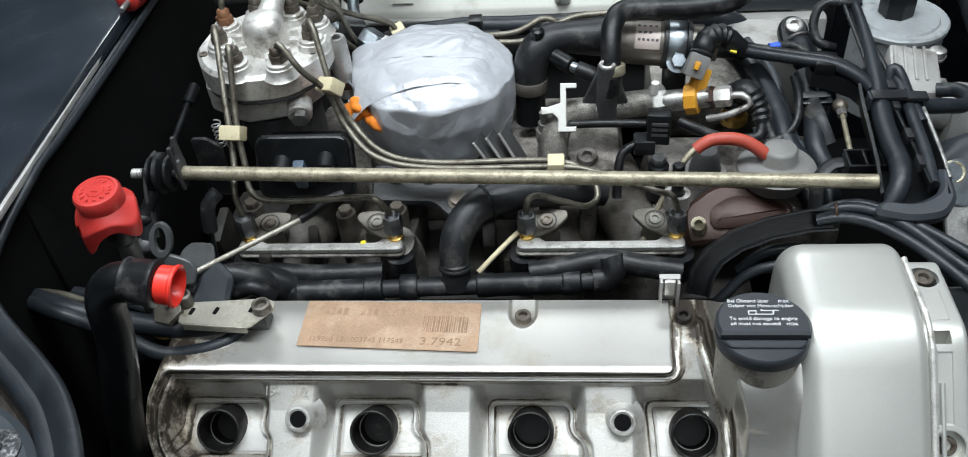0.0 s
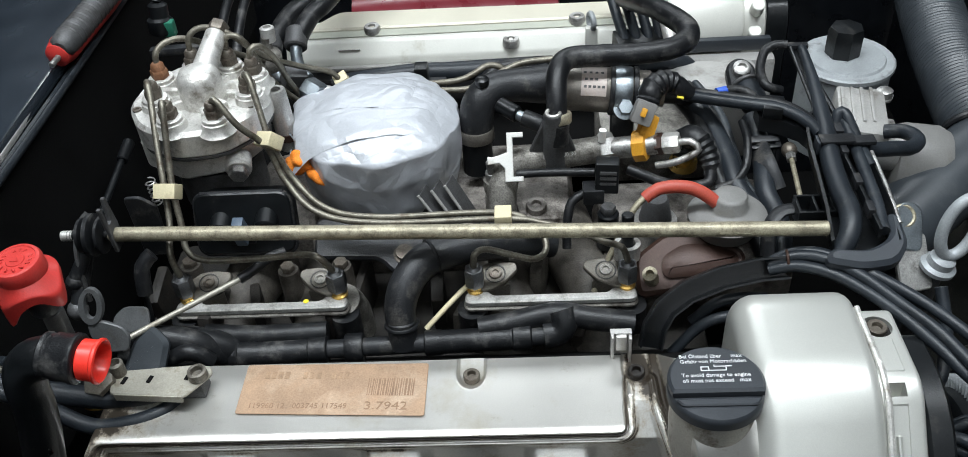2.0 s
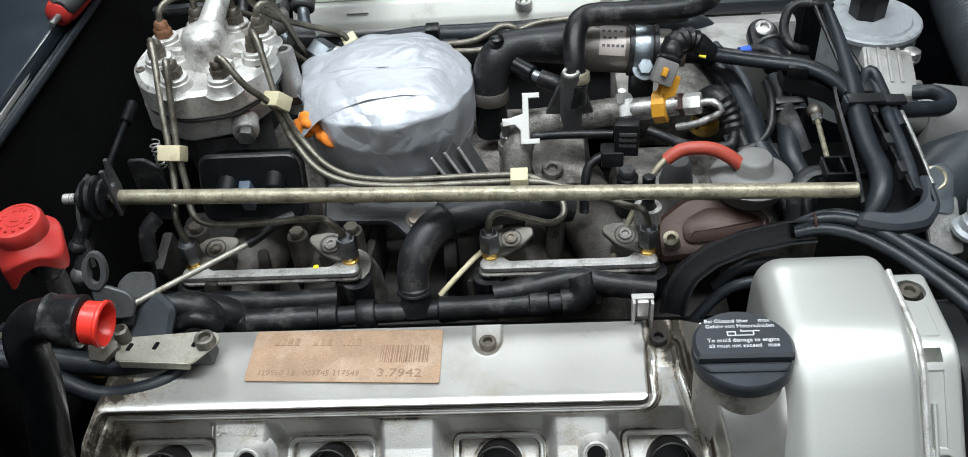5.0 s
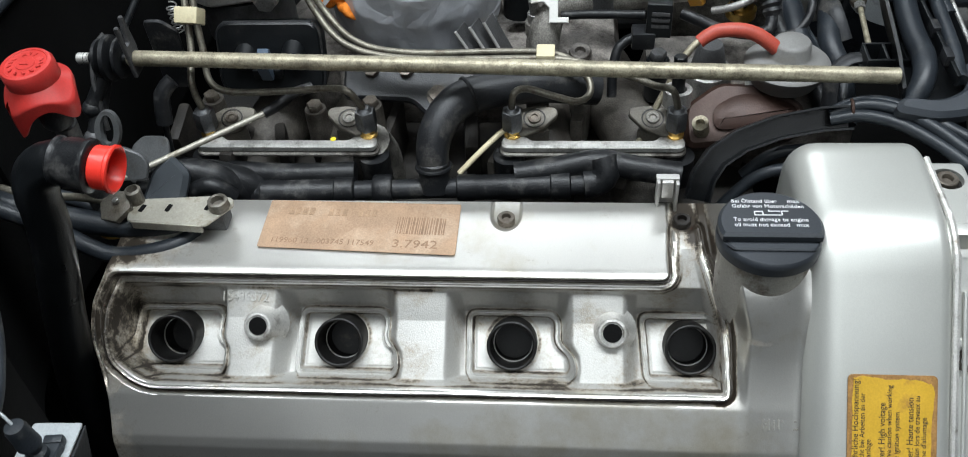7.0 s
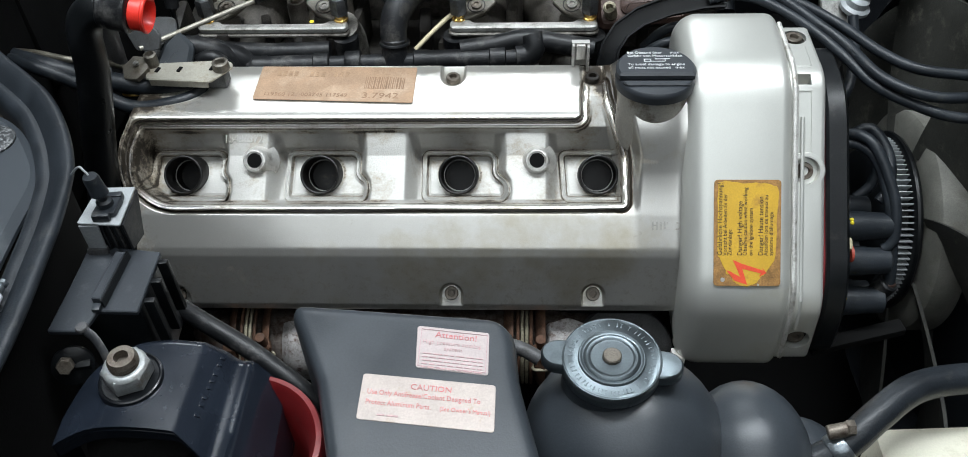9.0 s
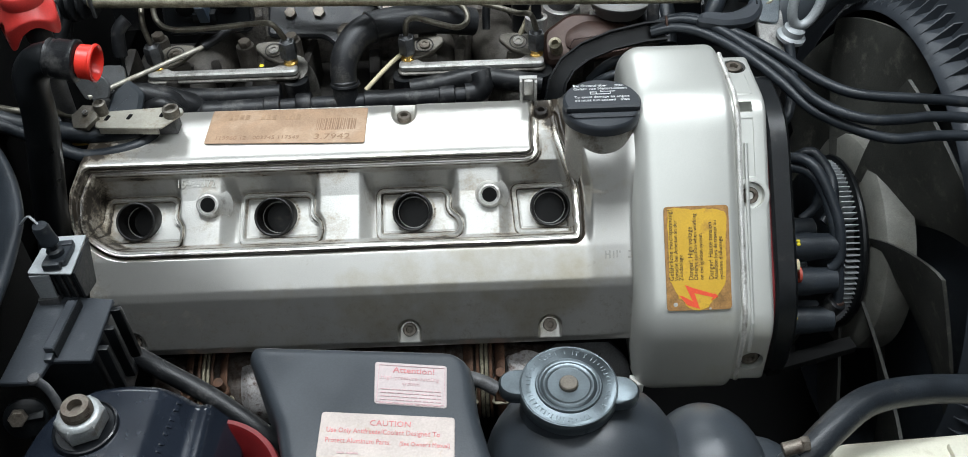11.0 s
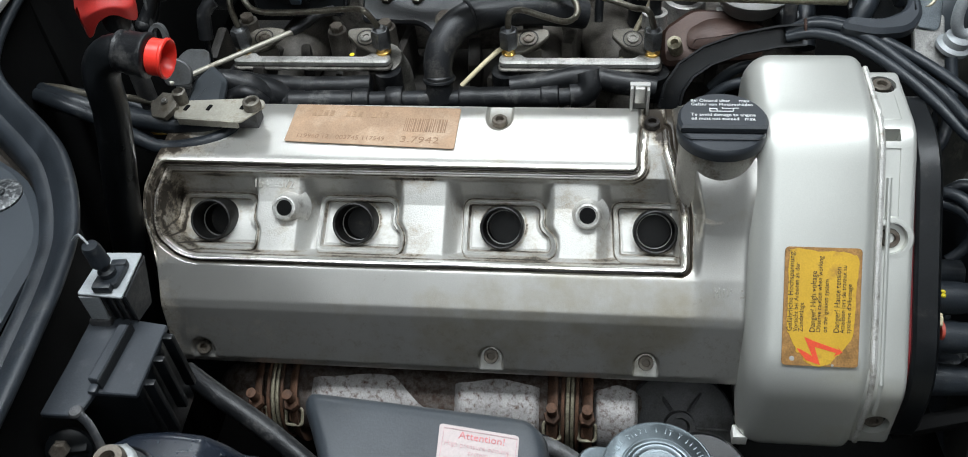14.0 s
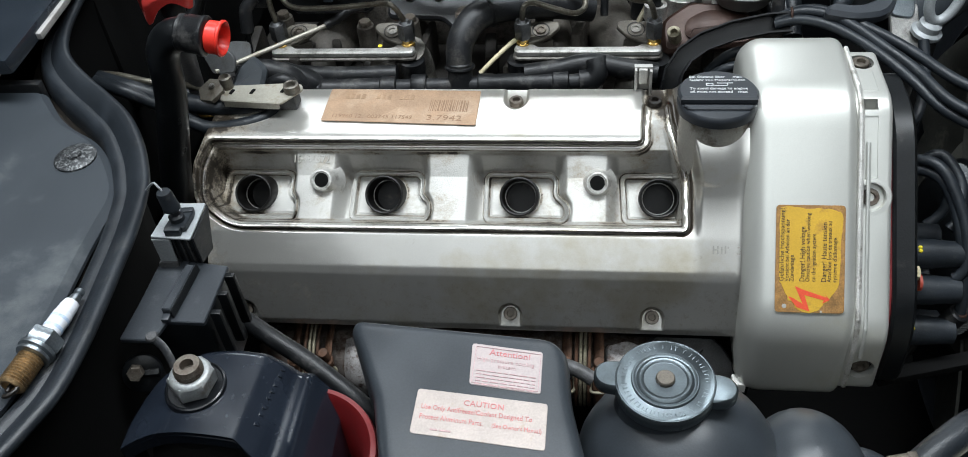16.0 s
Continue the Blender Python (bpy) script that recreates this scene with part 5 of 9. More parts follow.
single("support_plate", Shape().slab([(-0.013, -0.018), (0.013, -0.018), (0.0145, 0.004), (0.0125, 0.0135), (-0.004, 0.014), (-0.012, 0.007)], (-0.193, 0.1095, 0.0535), (1, 0, 0), (0, 0.72, 0.69), 0.003, 0.0008, 0.004), EYE, "grey steel support plate beside the lifting eye", "bracket")

# ---- throttle cross shaft ----
shaft = thing("throttle_shaft", (0.03, 0.15, 0.1), "long tarnished yellow throttle cross shaft over the intake", "shaft")
R0, R1 = Vector((-0.205, 0.1503, 0.1043)), Vector((0.289, 0.142, 0.0935))
part("shaft_tube", Shape().rod(R0, R1, 0.0052, 20), YELLOW_ZINC, shaft)
part("splined_end", Shape().rod(R0 + Vector((-0.032, 0, 0.0)), R0, 0.0036, 12), BLACK, shaft, "dark end of the shaft")
s = Shape().lathe([(0.0035 + 0.0004 * (k % 2), -0.0345 + 0.0012 * k) for k in range(8)], R0, (1, 0, 0), 16)
part("bright_tip", s, ALU_BRIGHT, shaft, "bright knurled tip")
for dx, r, w in ((-0.005, 0.0135, 0.004), (-0.012, 0.0155, 0.005), (-0.019, 0.0125, 0.004)):
    part("bush", Shape().lathe([(r - 0.002, -w / 2), (r, -w / 2 + 0.001), (r, w / 2 - 0.001), (r - 0.002, w / 2)], R0 + Vector((dx, 0, 0)), (1, 0, 0), 28), RUBBER, shaft, "black rubber bearing bush")
part("lever", Shape().slab([(-0.006, -0.012), (0.007, -0.012), (0.008, 0.006), (0.005, 0.03), (0.002, 0.03), (0.0, 0.012), (-0.004, 0.012), (-0.005, 0.028), (-0.008, 0.028)], R0 + Vector((0.002, 0, 0)), (0, 1, 0), (0, 0, 1), 0.003, 0.0006, 0.001), GREY_DARK, shaft, "forked dark lever")
part("spring_arm", Shape().tube([R0 + Vector((-0.016, 0.01, 0.012)), R0 + Vector((-0.022, 0.004, 0.006)), R0 + Vector((-0.024, -0.01, -0.01)), R0 + Vector((-0.023, -0.02, -0.045))], 0.0018, 8), GREY_DARK, shaft)
link = thing("throttle_linkage", (-0.235, 0.16, 0.05), "dark throttle linkage rods with ball ends", "linkage")
part("upper_rod", Shape().rod((-0.2205, 0.245, 0.112), (-0.222, 0.175, 0.1), 0.0025), BLACK, link)
part("upper_ball_end", Shape().rod((-0.22, 0.25, 0.113), (-0.2205, 0.23, 0.1095), 0.0045), BLACK, link)
part("lower_rod", Shape().rod((-0.226, 0.152, 0.094), (-0.236, 0.128, 0.058), 0.0058), BLACK_DUSTY, link)
part("lower_ball_end", Shape().blob((-0.237, 0.126, 0.055), (0.0075, 0.0075, 0.0075)), GREY_DARK, link)
A, B = Vector((-0.2244, 0.1451, 0.093)), Vector((-0.235, 0.1347, 0.075))
link_rod = part("link_boot", Shape().tube([A, A.lerp(B, 0.45), B], [0.0044, 0.0052, 0.0056], 16, 0.003), RUBBER, shaft, "dark rubber boot of the throttle link")
part("ball_joint", Shape().blob(B, (0.0066, 0.0066, 0.006), 22, 14), BLACK_DUSTY, link_rod)
bracket = thing("shaft_bracket", (-0.19, 0.18, 0.06), "pressed dark bracket with a return spring behind the throttle shaft", "bracket")
part("plate", Shape().slab([(-0.008, -0.035), (0.012, -0.035), (0.014, 0.012), (0.004, 0.02), (-0.008, 0.02)], (-0.192, 0.178, 0.096), (1, 0, 0), (0, 0, 1), 0.003, 0.0006, 0.003), BLACK_DUSTY, bracket)
part("spring", Shape().tube([(-0.1865 + 0.0035 * math.cos(t), 0.196 + 0.0035 * math.sin(t), 0.092 + t * 0.0006) for t in np.linspace(0, 40, 90)], 0.0006, 6, 0.01), STEEL, bracket)

# ---- injector brackets with fuel nuts ----
def injector_bracket(x0, x1):
    b = thing("injector_bracket", ((x0 + x1) / 2, 0.13, 0.03), "bright aluminium injector bracket holding two fuel line nuts", "bracket", "injector brackets")
    xc = (x0 + x1) / 2
    half = (x1 - x0) / 2
    o = soft_outline([(-half, -0.0058), (half, -0.0058), (half, 0.0058), (half - 0.016, 0.0065), (half - 0.02, 0.0015), (-half + 0.02, 0.0015), (-half + 0.016, 0.0065), (-half, 0.0058)], [0.0062, 0.0062, 0.0062, 0.003, 0.003, 0.003, 0.003, 0.0062], 6)
    part("bar", Shape().slab(o, (xc, 0.1335, 0.0425), (1, 0, 0), (0, 1, 0), 0.006, 0.0014), BAR, b)
    part("lower_flange", Shape().slab(shrink(o, -0.0012), (xc, 0.1335, 0.0392), (1, 0, 0), (0, 1, 0), 0.0034, 0.001), ALU_DIRTY, b)
    for sx, lean in ((x0 + 0.0075, 1), (x1 - 0.0065, -1)):
        ear = [(-0.006, 0.001), (0.008, -0.001), (0.021, 0.005), (0.031, 0.0165), (0.0295, 0.022), (0.017, 0.0235), (0.006, 0.0215), (-0.005, 0.011)]
        ear = ear if lean > 0 else [(-x, y) for x, y in reversed(ear)]
        part("ear", Shape().slab(ear, (sx, 0.139, 0.0465), (1, 0, 0), (0, 0.954, 0.3), 0.0045, 0.0008, 0.003), EAR, b, "triangular cast ear, dull and stained")
        part("ear_web", Shape().box((sx + 0.014 * lean, 0.1445, 0.0395), (0.022, 0.004, 0.014), 0.001, (0, 0, 24 * lean)), EAR, b)
        ex = sx + 0.0145 * lean
        # dark disc on the ear paints the shade of a bolt hole
        part("ear_hole_shade", Shape().lathe([(0.0079, -0.001), (0.0077, 0.0008), (0.0068, 0.0008), (0.0064, 0.0002), (0.0002, 0.0002)], (ex, 0.1502, 0.0542), (0, -0.3, 0.954), 28), GREASE_SHADE, b, "dark disc standing in for the shade of the bolt hole")
        socket_screw("ear_bolt", (ex, 0.1502, 0.0545), (0, -0.3, 0.954), 0.0047, STUD if lean > 0 else ALU_DIRTY, b, 0.0018)
        nx, ny = sx, 0.1405
        part("brass_seat", Shape().lathe([(0.0062, 0), (0.0062, 0.002), (0.0048, 0.003), (0.0048, 0.0075)], (nx, ny, 0.0478), (0, 0, 1), 20), BRASS, b, "brass injector collar")
        nut = part("fuel_nut", Shape().hexagon((nx, ny, 0.054), (0, 0, 1), 0.0075, 0.0155, 0.5), FUEL_NUT, b, "dark hexagon fuel nut")
        part("nut_cone", Shape().rod((nx, ny, 0.069), (nx, ny, 0.0715), 0.0052, 16, 0.0034), FUEL_NUT, nut)
        part("rubber_foot", Shape().lathe([(0.0105, 0), (0.011, 0.004), (0.0102, 0.009), (0.011, 0.013), (0.0108, 0.022)], (nx - 0.003 * lean, 0.133, 0.0145), (0, 0, 1), 24), RUBBER, b, "black rubber injector sleeve")
    b.location = Vector(b.location) + Vector((0, 0.0062, -0.0066))
    return b


injector_bracket(-0.1725, -0.0455)
injector_bracket(0.0405, 0.1635)
part("paint_dot", Shape().lathe([(0.002, 0), (0.002, 0.0003)], (-0.0735, 0.1335, 0.0484), (0, 0, 1), 12), YELLOW_DOT, bpy.data.objects["injector_bracket"])

# ---- intake manifold: grimy castings below ----
manifold = thing("intake_manifold", (0.03, 0.2, -0.05), "grimy cast intake manifold with rounded runners", "manifold")
for rx in (-0.145, -0.075, 0.07, 0.14):
    part("runner", Shape().tube([(rx, 0.105, -0.045), (rx, 0.14, -0.012), (rx * 0.96, 0.18, 0.006), (rx * 0.85, 0.235, 0.006), (rx * 0.8, 0.3, -0.02)], [0.02, 0.021, 0.023, 0.025, 0.026], 20, 0.006), RUNNER, manifold, "rounded grimy runner")
part("plenum", Shape().box((-0.01, 0.275, 0.01), (0.27, 0.11, 0.07), 0.022), GRIMY_CAST, manifold)
for rx, ry in ((-0.085, 0.232), (-0.055, 0.226), (0.052, 0.225), (0.082, 0.232)):
    part("cast_rib", Shape().box((rx, ry, 0.032), (0.006, 0.03, 0.03), 0.002, (-18, 0, 8)), GRIMY_CAST, manifold)
    part("cast_boss", Shape().lathe([(0.0095, -0.03), (0.0085, 0.004), (0.0075, 0.006), (0.004, 0.006), (0.0035, 0.002)], (rx + 0.012, ry + 0.004, 0.042), (0, -0.25, 1), 20), GRIMY_CAST, manifold)
part("front_plenum", Shape().box((0.215, 0.23, 0.005), (0.15, 0.11, 0.055), 0.02), GRIMY_CAST, manifold, "pale cast front housing")
part("valley_floor", Shape().box((0.0, 0.19, -0.035), (0.44, 0.16, 0.05), 0.012), RUNNER_SHADED, manifold, "valley casting darkened like the void round it")
rnd = random.Random(21)
for k in range(16):
    fx = -0.2 + 0.027 * k + rnd.uniform(-0.006, 0.006)
    # webs left of x 0.03 take the shaded copy
    part("web", Shape().box((fx, rnd.uniform(0.15, 0.2), rnd.uniform(-0.008, 0.012)), (rnd.uniform(0.006, 0.012), rnd.uniform(0.03, 0.06), rnd.uniform(0.03, 0.045)), 0.003, (rnd.uniform(-15, 15), 0, rnd.uniform(-20, 20))), RUNNER_SHADED if fx < 0.03 else RUNNER, manifold, "cast web")
for bx, by, bz in ((-0.052, 0.166, 0.054), (-0.1655, 0.168, 0.058), (-0.0945, 0.172, 0.046), (0.064, 0.18, 0.05)):
    part("bolt_post", Shape().lathe([(0.0085, -0.04), (0.008, 0.0), (0.0075, 0.002)], (bx, by, bz - 0.004), (0, 0, 1), 20), RUNNER, manifold, "cast post")
    part("post_bolt", Shape().hexagon((bx, by, bz - 0.002), (0, 0, 1), 0.0056, 0.005), STUD, manifold)
part("runner_rib", Shape().tube([(-0.05, 0.148, 0.035), (-0.047, 0.16, 0.01), (-0.044, 0.155, -0.03)], 0.012, 14), ALU_DIRTY, manifold)
part("gasket_wire", Shape().tube([(-0.055, 0.195, 0.055), (-0.035, 0.19, 0.053), (-0.022, 0.184, 0.046), (-0.012, 0.182, 0.044), (-0.003, 0.185, 0.047), (0.012, 0.192, 0.054), (0.03, 0.194, 0.055)], 0.0012, 8), BRASS, manifold, "thin brass coloured edge")
part("throttle_flange", Shape().slab([(-0.07, -0.02), (-0.02, -0.022), (-0.008, -0.034), (0.006, -0.034), (0.016, -0.022), (0.05, -0.02), (0.05, 0.012), (-0.07, 0.012)], (-0.005, 0.2, 0.052), (1, 0, 0), (0, 0.85, 0.5), 0.008, 0.002, 0.006), BLACK_DUSTY, manifold)
for fx in (-0.055, -0.03, 0.03, 0.042):
    part("flange_stud", Shape().hexagon((fx, 0.196, 0.058), (0, -0.5, 0.85), 0.0055, 0.005), STUD, manifold)
part("flange_bolt", Shape().lathe([(0.0085, 0), (0.0085, 0.003), (0.006, 0.0035), (0.006, 0.007)], (-0.006, 0.181, 0.047), (0, -0.4, 0.9), 20), STUD, manifold, "round washer and bolt")

# ---- black hoses along the bank ----
rail_hose = thing("vacuum_rail", (0, 0.112, 0.0), "black plastic vacuum rail with rubber sleeves and a tee", "hose")
V0, V1 = Vector((-0.128, 0.1085, 0.021)), Vector((0.104, 0.1165, 0.024))
part("rail_pipe", Shape().rod(V0, V1, 0.0068, 18), BLACK_DUSTY, rail_hose)
for a, b in ((0.02, 0.30), (0.60, 0.93)):
    A, B = V0.lerp(V1, a), V0.lerp(V1, b)
    L = (B - A).length
    part("sleeve", Shape().lathe([(0.0082, 0), (0.0092, 0.001), (0.0092, 0.012), (0.0085, 0.013), (0.0085, L - 0.014), (0.0095, L - 0.013), (0.0095, L - 0.001), (0.008, L)], A, B - A, 24), RUBBER, rail_hose, "dusty black rubber sleeve")
A = V0.lerp(V1, 0.355)
part("collar", Shape().lathe([(0.0098, 0), (0.0105, 0.001), (0.0105, 0.012), (0.0098, 0.013)], A, V1 - V0, 24), RUBBER, rail_hose)
part("tee", Shape().rod((-0.004, 0.1125, 0.02), (-0.004, 0.1195, 0.042), 0.0105), BLACK_DUSTY, rail_hose, "upright tee branch")
part("elbow", Shape().tube([(0.096, 0.1165, 0.024), (0.106, 0.118, 0.025), (0.111, 0.121, 0.031), (0.109, 0.1275, 0.038)], 0.0098, 18, 0.003), RUBBER, rail_hose, "rubber end elbow")
part("end_elbow", Shape().tube([(-0.12, 0.1085, 0.021), (-0.129, 0.109, 0.018), (-0.134, 0.112, 0.008)], 0.0078, 16, 0.003), RUBBER, rail_hose)
big = thing("breather_hose", (0.02, 0.14, 0.03), "thick curved black rubber breather hose between the injectors", "hose")
HB = [(-0.004, 0.119, 0.036), (-0.0045, 0.1235, 0.047), (-0.001, 0.134, 0.058), (0.01, 0.1495, 0.066), (0.03, 0.162, 0.067), (0.065, 0.175, 0.062), (0.105, 0.187, 0.05)]
part("hose", Shape().tube(HB, [0.0105, 0.0112, 0.012, 0.0125, 0.0125, 0.0125, 0.012], 24, 0.003), BLACK_DUSTY, big)
part("hose_rib", Shape().ring((0.0185, 0.1565, 0.067), (0.85, 0.5, 0.05), 0.0127, 0.0014, 28, 8), RUBBER, big)
part("hose_cuff", Shape().ring((-0.004, 0.119, 0.037), (0, 0.25, 0.95), 0.011, 0.0018, 28, 8), RUBBER, big)
for pts, r in (([(0.05, 0.121, 0.028), (0.075, 0.124, 0.03), (0.105, 0.128, 0.034), (0.13, 0.124, 0.032), (0.16, 0.122, 0.028)], 0.0085),
               ([(-0.15, 0.125, 0.026), (-0.11, 0.122, 0.026), (-0.06, 0.124, 0.026)], 0.008),
               ([(-0.19, 0.1, 0.045), (-0.175, 0.103, 0.047), (-0.15, 0.106, 0.038), (-0.135, 0.11, 0.02)], 0.0095),
               ([(-0.2, 0.092, 0.042), (-0.17, 0.094, 0.036), (-0.15, 0.094, 0.042), (-0.138, 0.095, 0.03)], 0.006)):
    single("rubber_hose", Shape().tube(pts, r, 16), RUBBER, "dusty black rubber hose under the injector brackets", "hose", "rubber hoses")
duct = thing("flat_duct", (-0.175, 0.1, 0.03), "black flattened rubber duct bending behind the bracket", "hose")
part("duct", Shape().slab([(-0.016, 0.0), (0.013, -0.002), (0.017, 0.022), (0.004, 0.034), (-0.008, 0.024)], (-0.178, 0.0815, 0.0345), (1, 0, 0), (0, 0.75, 0.65), 0.009, 0.003, 0.005), DUCT, duct)
part("duct_tail", Shape().tube([(-0.17, 0.106, 0.043), (-0.155, 0.11, 0.038), (-0.135, 0.113, 0.026), (-0.12, 0.115, 0.01)], [0.008, 0.0095, 0.0105, 0.0105], 16), RUBBER, duct)
dip = thing("thin_steel_tube", (-0.155, 0.125, 0.05), "thin pale steel tube with a black rubber end", "tube")
part("tube", Shape().rod((-0.201, 0.0825, 0.059), (-0.119, 0.148, 0.061), 0.0021, 12), BEIGE, dip, "thin pale tube")
part("rubber_end", Shape().tube([(-0.122, 0.1457, 0.061), (-0.112, 0.1535, 0.063), (-0.102, 0.161, 0.067), (-0.092, 0.168, 0.066)], 0.0038, 12), RUBBER, dip)
single("plastic_tube", Shape().tube([(0.012, 0.122, 0.028), (0.03, 0.136, 0.04), (0.043, 0.148, 0.045), (0.055, 0.158, 0.04)], 0.002, 10), IVORY, "thin yellowed plastic tube beside the hose", "tube")
vent = thing("vent_tube", (-0.187, 0.12, 0.03), "black rubber sleeve on an upright thin tube", "tube")
part("tube", Shape().rod((-0.1855, 0.12, 0.03), (-0.185, 0.13, 0.07), 0.0022), BLACK, vent)
part("sleeve", Shape().tube([(-0.185, 0.129, 0.066), (-0.1835, 0.136, 0.085), (-0.176, 0.142, 0.092)], 0.0055, 14), RUBBER, vent)

# ---- fuel distributor ----
fd = thing("fuel_distributor", (-0.155, 0.262, 0.06), "bright cast aluminium fuel distributor ringed with fuel line nuts", "fuel distributor")
FC = Vector((-0.158, 0.262, 0.0))
octo = soft_outline([(0.0545 * math.cos(radians(a)), 0.0545 * math.sin(radians(a))) for a in range(10, 370, 36)], 0.012, 4)
part("upper_body", Shape().slab(octo, FC + Vector((0, 0, 0.122)), (1, 0, 0), (0, 1, 0), 0.023, 0.003), ALU_BRIGHT, fd, sharp=30)
part("lower_body", Shape().slab(soft_outline([(p[0] * 1.0, p[1] * 1.0) for p in [(0.0525 * math.cos(radians(a)), 0.0525 * math.sin(radians(a))) for a in range(-8, 352, 45)]], 0.006, 4), FC + Vector((-0.006, 0.008, 0.096)), (1, 0, 0), (0, 1, 0), 0.025, 0.003), ALU_BRIGHT, fd, sharp=30)
part("joint", Shape().slab(shrink(octo, 0.0015), FC + Vector((0, 0, 0.1195)), (1, 0, 0), (0, 1, 0), 0.003, 0.0005), GREY_DARK, fd, "dark joint line")
part("plinth", Shape().lathe([(0.03, 0), (0.034, 0.004), (0.034, 0.04)], FC + Vector((0, 0, 0.052)), (0, 0, 1), 28), GREY_DARK, fd)
part("dome", Shape().lathe([(0.0215, 0.143), (0.0172, 0.1465), (0.0166, 0.162), (0.0157, 0.168), (0.0132, 0.1725), (0.0085, 0.175), (0.0, 0.1757)], FC + Vector((0.006, -0.008, -0.002)), (0, 0, 1), 32), ALU_BRIGHT, fd, "round cast dome")
part("inlet", Shape().rod(FC + Vector((0.006, -0.002, 0.161)), FC + Vector((0.012, 0.036, 0.177)), 0.0096, 24, 0.0078), ALU_BRIGHT, fd, "cast inlet arm")
part("inlet_nut", Shape().hexagon(FC + Vector((0.012, 0.036, 0.177)), (0.15, 0.9, 0.3), 0.008, 0.009), STUD, fd)
for t in (35, 145, 215, 325):
    q = FC + Vector((0.006 + 0.0185 * math.cos(radians(t)), -0.008 + 0.0185 * math.sin(radians(t)), 0.146))
    part("dome_web", Shape().box(tuple(q), (0.014, 0.004, 0.012), 0.0015, (0, 0, t)), ALU_BRIGHT, fd)
FD_NUTS = [(-0.134, 0.219), (-0.168, 0.221), (-0.187, 0.2485), (-0.1905, 0.277), (-0.169, 0.2945), (-0.140, 0.2925), (-0.118, 0.2775), (-0.1165, 0.252)]
for k, (nx, ny) in enumerate(FD_NUTS):
    boss = part("outlet_boss", Shape().lathe([(0.0142, 0.0), (0.0118, 0.0022), (0.0108, 0.0075), (0.0108, 0.0082), (0.0096, 0.0086), (0.0094, 0.0112), (0.0084, 0.0118), (0.006, 0.0118)], (nx, ny, 0.142), (0, 0, 1), 24), ALU_BRIGHT, fd, "round outlet boss")
    part("outlet_nut", Shape().hexagon((nx, ny, 0.153), (0, 0, 1), 0.0069, 0.0072, k * 0.4), RUSTY_NUT if k == 3 else STUD, boss, "rusty hexagon nut" if k == 3 else "grey hexagon nut")
    part("nut_collar", Shape().lathe([(0.0052, 0.0), (0.005, 0.004), (0.0036, 0.0055)], (nx, ny, 0.1603), (0, 0, 1), 16), RUSTY_NUT if k == 3 else STUD, boss)
for t in range(8):
    a = radians(22 + 45 * t)
    q = FC + Vector((0.047 * math.cos(a), 0.047 * math.sin(a), 0.145))
    part("body_screw", Shape().lathe([(0.0034, 0), (0.0034, 0.0012), (0.0018, 0.0012), (0.0014, 0.0004), (0.0002, 0.0004)], q, (0, 0, 1), 14), STUD, fd)
for t in range(6):
    a = radians(52 + 60 * t)
    o = Vector((math.cos(a), math.sin(a), 0))
    m = FC + o * 0.029 + Vector((0, 0, 0.1465))
    part("rib", Shape().box(tuple(m), (0.024, 0.006, 0.006), 0.0018, (0, 0, 52 + 60 * t)), ALU_BRIGHT, fd, "cast rib")
part("side_boss", Shape().rod((-0.1305, 0.232, 0.108), (-0.1275, 0.217, 0.1055), 0.0098, 24), ALU_BRIGHT, fd)
part("side_plug", Shape().hexagon((-0.1275, 0.217, 0.1055), (0.1, -0.95, -0.2), 0.0075, 0.006), STEEL, fd, "dark hexagon plug")
post = thing("pressure_fitting", (-0.103, 0.285, 0.08), "upright grey tube fitting beside the distributor", "fitting")
part("tube", Shape().lathe([(0.0085, 0), (0.0085, 0.05), (0.0078, 0.052), (0.005, 0.052), (0.0045, 0.045), (0.0002, 0.044)], (-0.1015, 0.272, 0.086), (-0.08, 0.1, 1), 24), ALU, post)
part("red_mark", Shape().lathe([(0.0088, 0), (0.0088, 0.006)], (-0.1015, 0.272, 0.095), (-0.08, 0.1, 1), 24), COPPER, post)
part("wire_clip", Shape().tube([(-0.098, 0.264, 0.105), (-0.092, 0.258, 0.098), (-0.094, 0.252, 0.088), (-0.1, 0.256, 0.085), (-0.099, 0.266, 0.09)], 0.0008, 6), ZINC, post)

